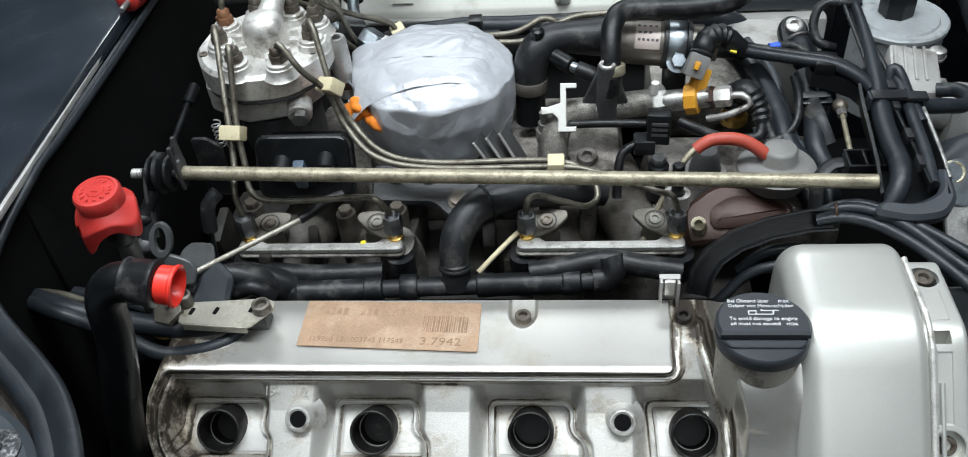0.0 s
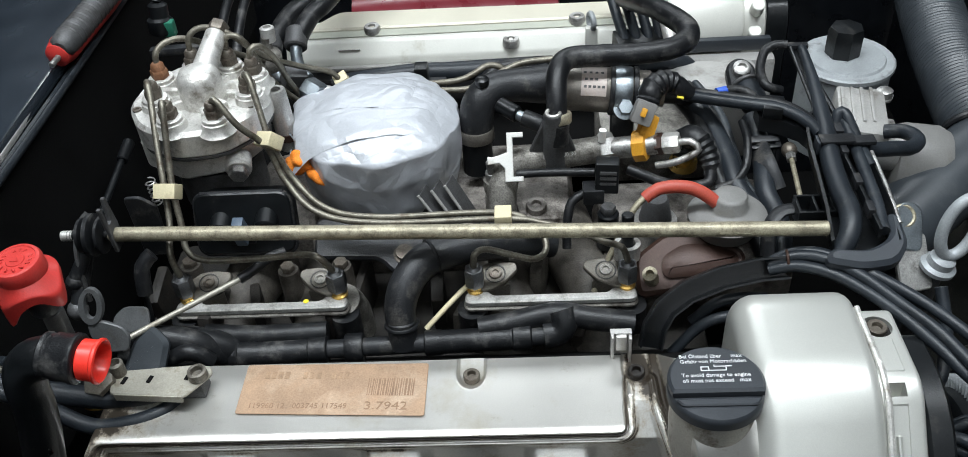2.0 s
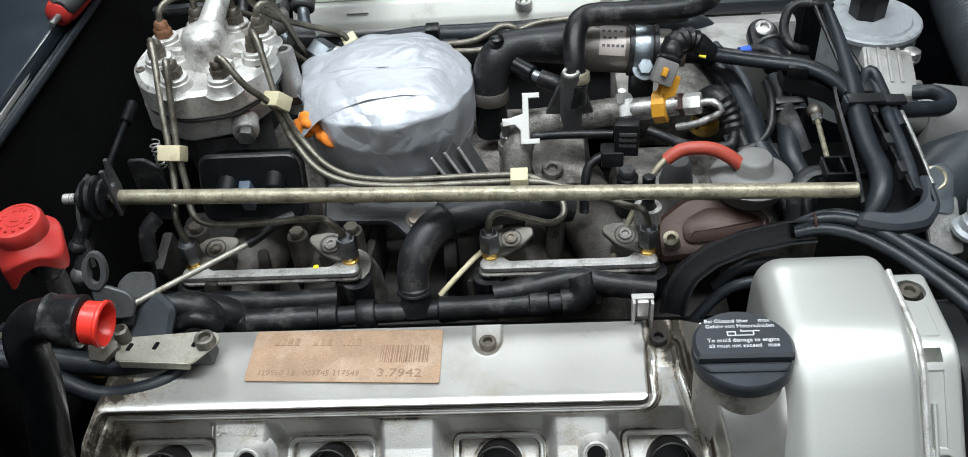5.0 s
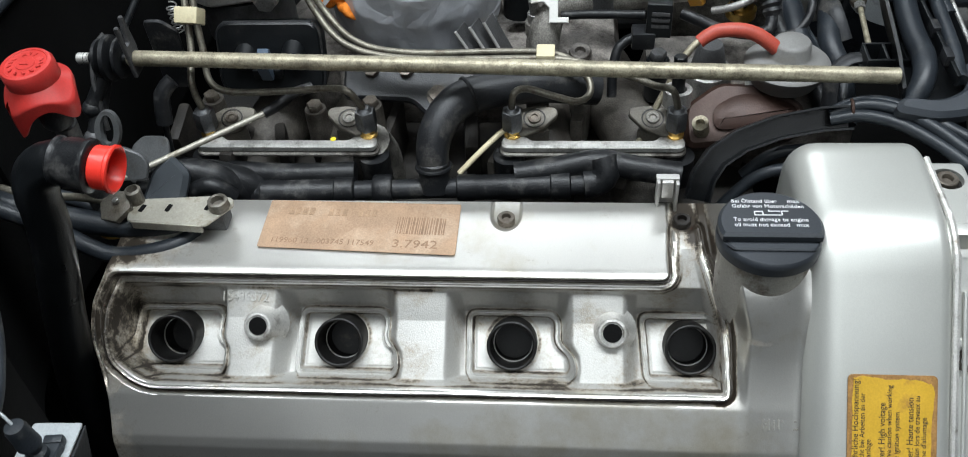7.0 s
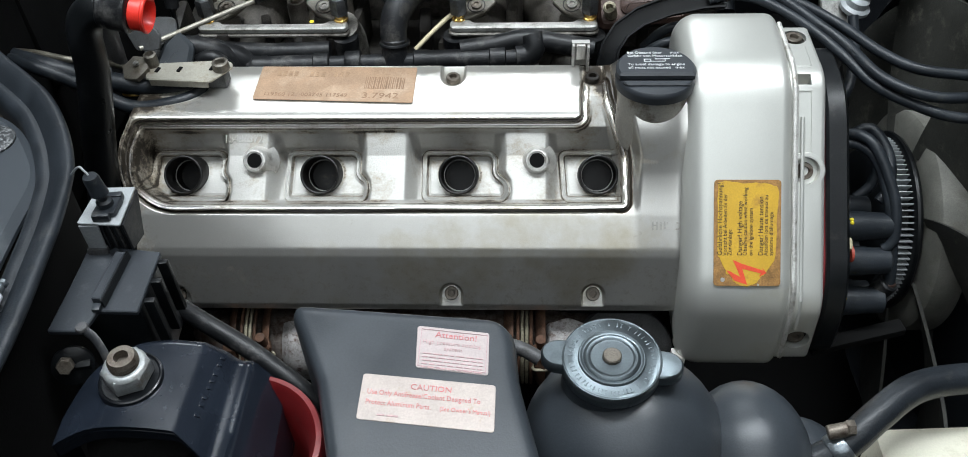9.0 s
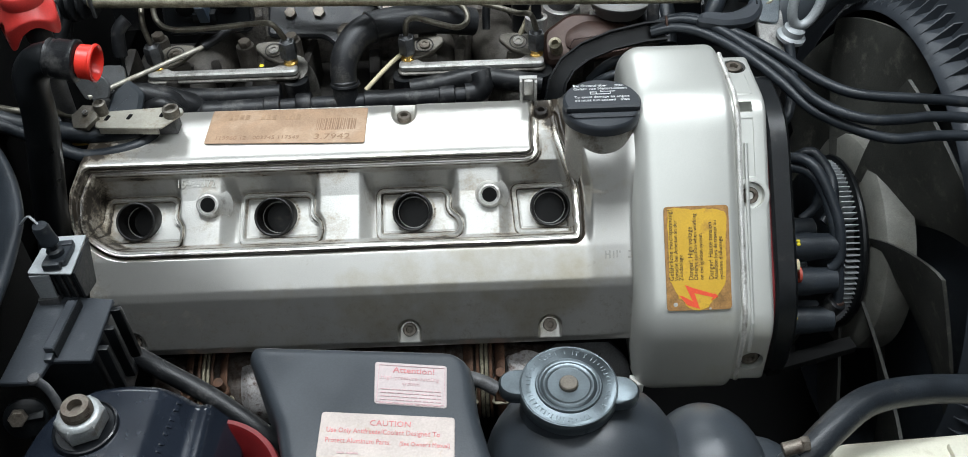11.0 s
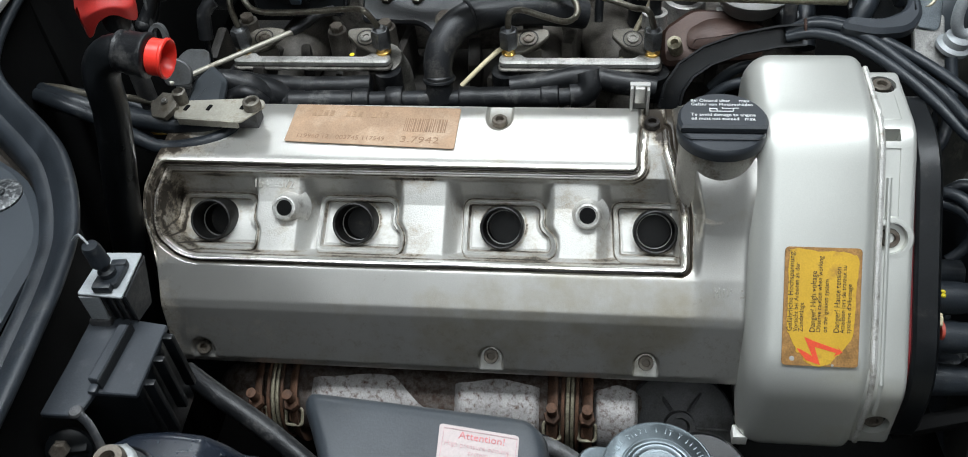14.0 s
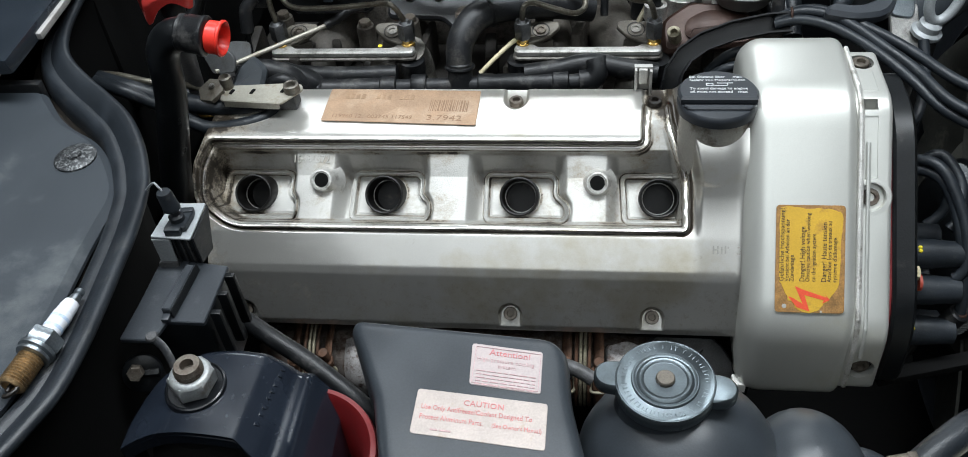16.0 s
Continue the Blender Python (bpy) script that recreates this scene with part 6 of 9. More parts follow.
# fuel lines and their ivory clips
LINES = [[(-0.134, 0.219, 0.162), (-0.1315, 0.2175, 0.168), (-0.127, 0.214, 0.168), (-0.115, 0.208, 0.152), (-0.1, 0.213, 0.128), (-0.09, 0.204, 0.105), (-0.065, 0.184, 0.089), (-0.02, 0.177, 0.083), (0.07, 0.1765, 0.083), (0.1, 0.172, 0.081), (0.125, 0.165, 0.077), (0.142, 0.153, 0.078), (0.152, 0.143, 0.082), (0.157, 0.1467, 0.0654)],
         [(-0.1165, 0.252, 0.162), (-0.115, 0.249, 0.169), (-0.11, 0.242, 0.166), (-0.1, 0.22, 0.138), (-0.096, 0.2145, 0.128), (-0.085, 0.207, 0.105), (-0.06, 0.189, 0.089), (-0.02, 0.1825, 0.084), (0.07, 0.182, 0.084), (0.095, 0.168, 0.078), (0.1, 0.155, 0.072), (0.092, 0.147, 0.07), (0.075, 0.148, 0.074), (0.058, 0.149, 0.079), (0.05, 0.144, 0.079), (0.048, 0.1467, 0.0654)],
         [(-0.187, 0.2485, 0.162), (-0.1865, 0.244, 0.169), (-0.1835, 0.235, 0.163), (-0.1755, 0.2, 0.133), (-0.172, 0.185, 0.117), (-0.17, 0.17, 0.097), (-0.1675, 0.15, 0.084), (-0.165, 0.1467, 0.0654)],
         [(-0.168, 0.221, 0.162), (-0.168, 0.217, 0.168), (-0.167, 0.21, 0.16), (-0.1665, 0.192, 0.13), (-0.1645, 0.18, 0.115), (-0.161, 0.168, 0.095), (-0.158, 0.157, 0.081), (-0.145, 0.152, 0.075), (-0.11, 0.1505, 0.076), (-0.073, 0.15, 0.079), (-0.06, 0.145, 0.08), (-0.053, 0.1467, 0.0654)],
         [(-0.1905, 0.277, 0.162), (-0.19, 0.281, 0.172), (-0.183, 0.29, 0.176), (-0.17, 0.3, 0.172), (-0.15, 0.318, 0.15), (-0.13, 0.35, 0.12), (-0.12, 0.37, 0.1)],
         [(-0.169, 0.2945, 0.162), (-0.168, 0.297, 0.175), (-0.158, 0.302, 0.18), (-0.1382, 0.2995, 0.176), (-0.1172, 0.3071, 0.15), (-0.098, 0.3244, 0.13), (-0.0743, 0.3361, 0.115), (-0.0674, 0.338, 0.105), (-0.06, 0.342, 0.095)],
         [(-0.140, 0.2925, 0.162), (-0.139, 0.294, 0.174), (-0.132, 0.2945, 0.176), (-0.1245, 0.2954, 0.168), (-0.1183, 0.3101, 0.13), (-0.1096, 0.3167, 0.11), (-0.0981, 0.3201, 0.095), (-0.088, 0.324, 0.08)],
         [(-0.118, 0.2775, 0.162), (-0.1175, 0.28, 0.171), (-0.111, 0.2855, 0.171), (-0.104, 0.293, 0.155), (-0.1023, 0.3059, 0.13), (-0.0977, 0.3138, 0.11), (-0.09, 0.319, 0.095)]]
for pts in LINES:
    single("fuel_line", Shape().tube(pts, 0.0024, 12, 0.003), LINE, "thin dull steel fuel line bent from the distributor", "fuel line", "fuel lines")


def line_clip(centre, turn, size=(0.012, 0.0085, 0.012)):
    c = thing("line_clip", centre, "ivory plastic clip holding two fuel lines", "clip", "line clips")
    s = Shape().box(centre, size, 0.0012, turn)
    part("block", s, IVORY, c)
    return c


line_clip((-0.169, 0.182, 0.1155), (50, 0, -4), (0.0165, 0.011, 0.014))
line_clip((-0.0985, 0.2165, 0.1315), (38, -15, -30), (0.016, 0.011, 0.014))
line_clip((0.07, 0.179, 0.0835), (0, 0, 0), (0.0125, 0.014, 0.0095))

line_clip((-0.0667, 0.3405, 0.1035), (20, -20, 20), (0.012, 0.01, 0.012))

# black cover below the distributor
bc = thing("sensor_housing", (-0.128, 0.2, 0.04), "black plastic sensor housing with rounded corners", "housing")
part("shell", Shape().slab([(-0.036, -0.028), (0.037, -0.028), (0.036, 0.0205), (-0.034, 0.0205)], (-0.1265, 0.2158, 0.067), (1, 0, 0), (0, 0.35, 0.94), 0.02, 0.002, 0.01), BLACK, bc)
part("lid", Shape().slab([(-0.037, -0.026), (0.0385, -0.026), (0.0375, 0.0225), (-0.0355, 0.0225)], (-0.1265, 0.1975, 0.074), (1, 0, 0), (0, 0.35, 0.94), 0.005, 0.0012, 0.01), BLACK, bc, "lid with a raised dusty rim")
LO = soft_outline([(-0.037, -0.026), (0.0385, -0.026), (0.0375, 0.0225), (-0.0355, 0.0225)], 0.01, 5)
LP = [Vector((-0.1265 + a, 0.1955 + 0.35 * b, 0.074 + 0.94 * b)) for a, b in LO]
part("lid_rim", Shape().tube(LP + LP[:1], 0.0018, 8, 0.002), BLACK_DUSTY, bc, "raised dusty rim")
for px, pz in ((-0.143, 0.076), (-0.108, 0.078)):
    part("boss", Shape().rod((px, 0.2, pz), (px, 0.1855, pz - 0.004), 0.0085), BLACK, bc)
part("connector", Shape().box((-0.126, 0.182, 0.075), (0.0085, 0.014, 0.02), 0.0012, (20, 0, 0)), SLATE, bc, "slate blue plug connector")
part("connector_base", Shape().box((-0.127, 0.188, 0.066), (0.02, 0.012, 0.008), 0.0012), BLACK, bc)

# ---- air meter sealed with duct tape ----
tape = thing("taped_air_meter", (-0.03, 0.275, 0.05), "round air meter mouth sealed with crumpled silver duct tape", "air meter")
DRUM = soft_outline([(0.068, -0.012), (0.062, 0.028), (0.029, 0.068), (-0.025, 0.069), (-0.034, 0.056), (-0.07, 0.036), (-0.062, -0.02), (-0.036, -0.056), (0.012, -0.064), (0.05, -0.046)], 0.009, 4)


def drum_radius(t):
    """Distance from the drum's centre to its taped outline in the direction t."""
    c, w = math.cos(t), math.sin(t)
    for (ax, ay), (bx, by) in zip(DRUM, DRUM[1:] + DRUM[:1]):
        ex, ey = bx - ax, by - ay
        det = ex * w - ey * c
        if abs(det) > 1e-12:
            q, r = (ay * c - ax * w) / det, (ay * ex - ax * ey) / det
            if -1e-6 <= q <= 1 + 1e-6 and r > 0:
                return r
    return 0.064


rows = []
NT, NR = 260, 90
rim_pts = []
for j in range(NR + 1):
    q = j / NR
    row = []
    for i in range(NT):
        t = 2 * math.pi * i / NT
        # polygonal rim, flat taped top, then a skirt that hangs
        corner = drum_radius(t) / 0.064
        if q < 0.6:
            r = 0.064 * (q / 0.6)
            z = 0.1265 - 0.018 * (q / 0.6) ** 3
        else:
            e = (q - 0.6) / 0.4
            hang = 0.05 + 0.012 * math.sin(4 * t + 1) + (0.016 if math.sin(t) < -0.2 else 0.0)
            r = 0.064 + 0.004 * math.sin(e * math.pi) - 0.01 * e
            z = 0.1085 - hang * e
        p = Vector((r * corner * math.cos(t), r * 0.97 * corner * math.sin(t), z))
        crease = noise.noise(Vector((p.x * 24, p.y * 24, p.z * 10))) * 0.0012 + noise.noise(Vector((p.x * 110, p.y * 110, p.z * 60))) * 0.0006
        crease += 0.0024 * (0.35 - abs(noise.noise(Vector((p.x * 34 + 7, p.y * 17 + p.x * 12, 3 + p.z * 20)))))
        crease += 0.0017 * (0.3 - abs(noise.noise(Vector((p.x * 30 - p.y * 50, p.y * 44, 8 + p.z * 30)))))
        p += Vector((0, 0, crease)) if q < 0.6 else Vector((math.cos(t), math.sin(t), 0)) * crease * 1.4
        row.append(p + Vector((-0.03, 0.272, 0.0)))
    rows.append(row + [row[0]])
part("tape_sheet", Shape().sheet(rows), TAPE, tape, "crumpled silver duct tape", 70)
for pts in ([(-0.052, -0.006), (0.03, -0.014), (0.034, 0.046), (-0.048, 0.04)], [(-0.06, -0.05), (0.052, -0.036), (0.054, -0.008), (-0.058, -0.018)]):
    rows = []
    for a in np.linspace(0, 1, 24):
        row = []
        for b in np.linspace(0, 1, 14):
            x = (pts[0][0] * (1 - a) + pts[1][0] * a) * (1 - b) + (pts[3][0] * (1 - a) + pts[2][0] * a) * b
            y = (pts[0][1] * (1 - a) + pts[1][1] * a) * (1 - b) + (pts[3][1] * (1 - a) + pts[2][1] * a) * b
            q = math.hypot(x, y) / 0.064
            z = 0.1282 - 0.018 * q**3 + 0.0024 * (0.35 - abs(noise.noise(Vector((x * 34 + 7, y * 17 + x * 12, 3 + 0.12 * 20))))) + 0.0017 * (0.3 - abs(noise.noise(Vector((x * 30 - y * 50, y * 44, 8 + 0.12 * 30))))) + noise.noise(Vector((x * 24, y * 24, 0.1265 * 10))) * 0.0012 + noise.noise(Vector((x * 70, y * 70, 5))) * 0.0008
            edge_drop = 0.0014 * max(0, 1 - min(b, 1 - b) / 0.12) + 0.0014 * max(0, 1 - min(a, 1 - a) / 0.08)
            row.append(Vector((-0.03 + x, 0.272 + y, z - edge_drop)))
        rows.append(row)
    part("tape_strip", Shape().sheet(rows), TAPE, tape, "overlapping strip of tape", 70)
part("meter_body", Shape().lathe([(0.05, 0.03), (0.056, 0.045), (0.056, 0.09), (0.05, 0.095)], (-0.03, 0.275, 0), (0, 0, 1), 40), BLACK, tape, "dark ribbed meter body")
for k in range(3):
    top, low = Vector((0.0073 + 0.0095 * k, 0.198 + 0.0055 * k, 0.09)), Vector((0.031 + 0.0075 * k, 0.189 + 0.006 * k, 0.053))
    part("fin_edge", Shape().rod(top, low, 0.0012), PALE, tape, "bright edge of a meter fin")
    part("fin", Shape().slab([(0, 0), (0.043, 0), (0.043, 0.018), (0, 0.018)], top + Vector((0, 0.001, -0.001)), low - top, (0.004, 0.02, -0.004), 0.0016, 0.0003), GREY_DARK, tape, "dark cast fin")
rag = thing("orange_rag", (-0.085, 0.235, 0.09), "small crumpled orange cloth tied beside the tape", "rag")
part("bundle", Shape().blob((-0.0855, 0.2335, 0.099), (0.0105, 0.009, 0.009), 28, 20, 0.55, 120), ORANGE, rag, sharp=60)
part("tail", Shape().blob((-0.072, 0.2245, 0.0915), (0.0085, 0.0055, 0.005), 20, 14, 0.5, 140, (0, 30, -30)), ORANGE, rag)


# ---- hoses and valves right of the air meter ----
elbow = thing("intake_elbow", (0.05, 0.265, 0.08), "fat black rubber elbow hose with a clamp at its foot", "hose")
part("elbow", Shape().tube([(0.0485, 0.277, 0.09), (0.049, 0.279, 0.102), (0.053, 0.284, 0.113), (0.063, 0.291, 0.119), (0.077, 0.295, 0.12), (0.098, 0.298, 0.118), (0.106, 0.3, 0.117)], [0.013, 0.0138, 0.0142, 0.014, 0.0128, 0.015, 0.016], 26, 0.003), BLACK_DUSTY, elbow)
part("clamp", Shape().lathe([(0.0138, 0), (0.0143, 0.001), (0.0143, 0.009), (0.0138, 0.01)], (0.0483, 0.2755, 0.084), (0.02, 0.1, 1), 30), CAN, elbow, "dull steel hose clamp")
part("foot", Shape().lathe([(0.0125, 0), (0.0122, 0.03)], (0.048, 0.273, 0.055), (0, 0.1, 1), 24), BLACK, elbow)
part("nipple", Shape().lathe([(0.004, 0), (0.004, 0.004), (0.0055, 0.005), (0.0055, 0.009), (0.003, 0.011)], (0.0555, 0.283, 0.1255), (0, 0, 1), 14), BLACK, elbow)
part("branch", Shape().rod((0.068, 0.275, 0.116), (0.082, 0.264, 0.113), 0.0065), BLACK, elbow, "side branch")
part("branch_joint", Shape().rod((0.082, 0.264, 0.113), (0.088, 0.26, 0.112), 0.0042), ZINC, elbow)
part("branch_hose", Shape().tube([(0.087, 0.2605, 0.112), (0.1, 0.255, 0.109), (0.112, 0.255, 0.1)], 0.0068, 14), RUBBER, elbow)
valve = thing("idle_air_valve", (0.15, 0.297, 0.09), "grey cylindrical idle air valve with a paper label and clamp", "valve")
VA, VB = Vector((0.104, 0.297, 0.116)), Vector((0.197, 0.2915, 0.109))
VD = (VB - VA).normalized()
L = (VB - VA).length
part("can", Shape().lathe([(0.0145, 0.012), (0.0172, 0.014), (0.0178, 0.018), (0.0178, L * 0.55), (0.017, L * 0.57), (0.017, L - 0.012), (0.015, L - 0.01), (0.011, L - 0.009), (0.011, L)], VA, VD, 36), CAN, valve)
lab_rows = []
lu = Vector((0, 0, 1)) - VD * VD.z
lu.normalize()
lv = VD.cross(lu)
for a in np.linspace(-0.2, 1.3, 10):
    o = lu * math.cos(a) + lv * math.sin(a)
    lab_rows.append([VA + VD * q + o * 0.0181 for q in (0.028, 0.0475)])
lab = part("paper_label", Shape().sheet(lab_rows), LABEL_FOIL, valve, "pale paper label")
s = Shape()
for a, marks in ((0.28, (0.0295, 0.034, 0.0385, 0.043)), (0.62, (0.0305, 0.0345, 0.0385)), (0.95, (0.03, 0.0335, 0.037, 0.0405, 0.044))):
    for q0 in marks:
        s.sheet([[VA + VD * q + (lu * math.cos(b) + lv * math.sin(b)) * 0.01825 for q in (q0, q0 + 0.0022)] for b in (a, a - 0.11)])
part("label_print", s, GREY_DARK, valve)
for q in (0.0505, 0.0685):
    part("rubber_ring", Shape().lathe([(0.018, q), (0.0196, q + 0.0006), (0.0196, q + 0.0036), (0.018, q + 0.0042)], VA, VD, 36), RUBBER, valve)
part("clamp_band", Shape().lathe([(0.0185, 0.054), (0.0192, 0.055), (0.0192, 0.067), (0.0185, 0.068)], VA, VD, 36), ZINC, valve, "steel clamp band")
part("clamp_bolt", Shape().hexagon((0.1655, 0.274, 0.108), (0, -0.7, 0.7), 0.0062, 0.006), ZINC, valve, "bright hexagon clamp bolt")
part("clamp_washer", Shape().lathe([(0.009, 0), (0.009, 0.0018)], (0.1655, 0.2755, 0.1065), (0, -0.7, 0.7), 22), ZINC, valve)
part("rubber_mount", Shape().box((0.164, 0.282, 0.088), (0.018, 0.018, 0.028), 0.004), RUBBER, valve)
part("tail_pipe", Shape().tube([VB - VD * 0.006, VB + VD * 0.01, VB + VD * 0.02 + Vector((0, 0.008, -0.006))], 0.0085, 16), RUBBER, valve)

hose = thing("heater_hose", (0.16, 0.29, 0.1), "black rubber hose looping up over the idle valve", "hose")
HH = [(0.1125, 0.245, 0.112), (0.112, 0.252, 0.13), (0.1135, 0.27, 0.144), (0.122, 0.286, 0.147), (0.145, 0.29, 0.146), (0.175, 0.292, 0.145), (0.2, 0.297, 0.145), (0.2145, 0.309, 0.145), (0.2175, 0.327, 0.145), (0.209, 0.35, 0.143), (0.199, 0.375, 0.138), (0.19, 0.41, 0.125), (0.182, 0.47, 0.1)]
part("hose", Shape().tube(HH, [0.0075, 0.0078, 0.0082, 0.0084, 0.0084, 0.0084, 0.0084, 0.009, 0.009, 0.009, 0.0086, 0.0086, 0.0086], 22, 0.003), RUBBER, hose)
part("cuff", Shape().lathe([(0.0098, 0), (0.0105, 0.001), (0.0105, 0.007), (0.0098, 0.008)], (0.1125, 0.2465, 0.116), (0, 0.3, 0.95), 24), YELLOW_ZINC, hose, "tarnished clamp band")
part("lower_hose", Shape().tube([(0.1125, 0.2445, 0.118), (0.112, 0.2445, 0.1)], 0.0085, 16), RUBBER, hose)

castrail = thing("fuel_rail_casting", (0.11, 0.25, 0.06), "dull grey cast water rail with a gusseted hose bracket", "casting")
part("rail", Shape().tube([(0.0665, 0.222, 0.045), (0.0685, 0.232, 0.068), (0.0755, 0.244, 0.079), (0.095, 0.2495, 0.081), (0.13, 0.2545, 0.082), (0.15, 0.2565, 0.083)], [0.0115, 0.0115, 0.0115, 0.0108, 0.0105, 0.0105], 22, 0.003), ALU_DIRTY, castrail)
part("gusset", Shape().slab([(-0.02, 0.0), (0.018, 0.004), (0.0068, 0.04), (-0.0045, 0.04)], (0.108, 0.249, 0.086), (1, 0, 0), (0, -0.08, 1), 0.004, 0.001, 0.002), GREY_DARK, castrail, "triangular gusset")
part("gusset_post", Shape().lathe([(0.0098, -0.012), (0.0085, 0.0), (0.0075, 0.036), (0.0068, 0.039), (0.0035, 0.039), (0.003, 0.034), (0.0002, 0.034)], (0.109, 0.246, 0.088), (0, -0.08, 1), 22), GREY_DARK, castrail)
part("gusset_ring", Shape().ring((0.109, 0.2428, 0.1275), (0, -0.08, 1), 0.0048, 0.0014, 20, 8), ALU_BRIGHT, castrail, "bright hole rim")
part("union_nut", Shape().hexagon((0.144, 0.2555, 0.083), (1, 0.1, 0.05), 0.0128, 0.012), ALU, castrail, "hexagon union nut")
part("down_pipe", Shape().tube([(0.0675, 0.224, 0.05), (0.0665, 0.212, 0.03), (0.064, 0.2, 0.01)], 0.0125, 20), GREY_DARK, castrail)
lettering("119 071 00 30", 0.0045, (0.1, 0.2405, 0.0865), (1, 0.13, 0.02), (0, 0.55, 0.83), ALU, castrail, "cast_letters", thick=0.0004)
whiteb = thing("white_bracket", (0.082, 0.255, 0.08), "white stepped bracket plate standing by the rail", "bracket")
part("plate", Shape().slab([(0.0, 0.0), (0.014, 0.0), (0.014, 0.004), (0.0065, 0.004), (0.0065, 0.014), (0.0065, 0.0335), (0.0145, 0.0335), (0.0145, 0.0375), (0.002, 0.0375), (0.002, 0.0225), (-0.008, 0.0195), (-0.013, 0.0195), (-0.013, 0.016), (-0.0125, 0.0135), (-0.004, 0.0145), (0.0, 0.0105)], (0.0712, 0.2242, 0.0787), (1, 0, 0), (0, 0.6, 0.8), 0.003, 0.0006), WHITE, whiteb)
part("stud", Shape().rod((0.0615, 0.236, 0.068), (0.0595, 0.236, 0.09), 0.0032), STEEL, whiteb)
post = thing("stud_bolt", (0.0605, 0.236, 0.05), "upright socket bolt in a threaded post", "bolt")
part("post", Shape().lathe([(0.0078, 0), (0.0078, 0.012), (0.0068, 0.013), (0.0068, 0.016), (0.008, 0.017), (0.008, 0.027)], (0.0615, 0.237, 0.044), (0, 0.05, 1), 22), ALU_DIRTY, post)
socket_screw("socket_head", (0.0615, 0.238, 0.071), (0, 0.05, 1), 0.0062, ALU, post, 0.008)

# cold start injector
inj = thing("cold_start_valve", (0.18, 0.24, 0.09), "cold start valve with an amber plastic body and steel ends", "valve")
I0, I1 = Vector((0.149, 0.2545, 0.084)), Vector((0.21, 0.238, 0.1))
ID = (I1 - I0).normalized()
part("body", Shape().lathe([(0.006, 0), (0.0068, 0.002), (0.0068, 0.006), (0.0084, 0.007), (0.0084, 0.03), (0.0078, 0.031), (0.0078, 0.042)], I0, ID, 26), STEEL, inj)
part("amber_body", Shape().lathe([(0.0092, 0.0225), (0.0122, 0.0235), (0.0122, 0.0325), (0.0092, 0.0335)], I0, ID, 8), AMBER, inj, "amber plastic collar")
part("amber_socket", Shape().box(tuple(I0 + ID * 0.029 + Vector((0.004, 0.006, 0.013))), (0.012, 0.012, 0.02), 0.002, (-25, 20, 0)), AMBER, inj, "amber plug socket")
part("union_nut", Shape().hexagon(I0 + ID * 0.0455, ID, 0.0082, 0.0125), ALU_BRIGHT, inj, "bright union nut")
part("hex_collar", Shape().hexagon(I0 + ID * 0.0395, ID, 0.0085, 0.006), COPPER, inj)
part("loop", Shape().tube([I0 + ID * 0.058, I0 + ID * 0.066, I0 + ID * 0.07 + Vector((0.002, -0.004, -0.006)), I0 + ID * 0.06 + Vector((-0.004, -0.008, -0.012)), I0 + ID * 0.04 + Vector((0, -0.008, -0.014))], 0.0028, 10), ALU, inj, "steel fuel pipe loop")
part("screw_tip", Shape().tube([I0 + Vector((-0.003, -0.003, 0.01)), I0 + Vector((-0.0025, -0.003, 0.02))], 0.003, 10), WHITE, inj)
plugc = thing("injector_plug", (0.178, 0.253, 0.11), "light grey cable plug with a black ribbed boot", "connector")
part("plug", Shape().box((0.1765, 0.2515, 0.1185), (0.0155, 0.014, 0.018), 0.002, (-30, 20, -10)), GREY_PLASTIC, plugc)
part("clip", Shape().box((0.176, 0.2455, 0.1225), (0.004, 0.006, 0.0065), 0.0008, (-30, 20, -10)), AMBER, plugc)
part("boot", Shape().tube([(0.18, 0.258, 0.123), (0.185, 0.266, 0.131), (0.196, 0.272, 0.132), (0.208, 0.272, 0.124), (0.214, 0.272, 0.119)], [0.0085, 0.0092, 0.0085, 0.0075, 0.006], 18, 0.002, (0.0007, 0.004)), RUBBER, plugc, "ribbed black rubber boot")
part("yellow_wire", Shape().tube([(0.203, 0.2655, 0.122), (0.208, 0.2645, 0.121)], 0.0012, 6), YELLOW_DOT, plugc)
boots = thing("sensor_boot", (0.212, 0.25, 0.07), "black rubber sensor boot on a brass sensor", "connector")
part("sensor", Shape().lathe([(0.011, 0), (0.011, 0.006), (0.0085, 0.007), (0.0085, 0.014)], (0.2095, 0.252, 0.066), (0, 0, 1), 22), BRASS, boots)
part("boot", Shape().tube([(0.2095, 0.252, 0.08), (0.2105, 0.252, 0.092), (0.2165, 0.246, 0.097), (0.224, 0.237, 0.09), (0.227, 0.229, 0.08)], [0.0095, 0.0098, 0.0088, 0.0075, 0.006], 18, 0.002, (0.0007, 0.005)), RUBBER, boots)
part("lead", Shape().tube([(0.2265, 0.23, 0.082), (0.224, 0.221, 0.074), (0.21, 0.218, 0.073), (0.19, 0.221, 0.075), (0.172, 0.226, 0.081), (0.165, 0.23, 0.082)], 0.0042, 12), RUBBER, boots, "black lead")
con = thing("relay_connector", (0.147, 0.215, 0.07), "black slotted cable connector block", "connector")
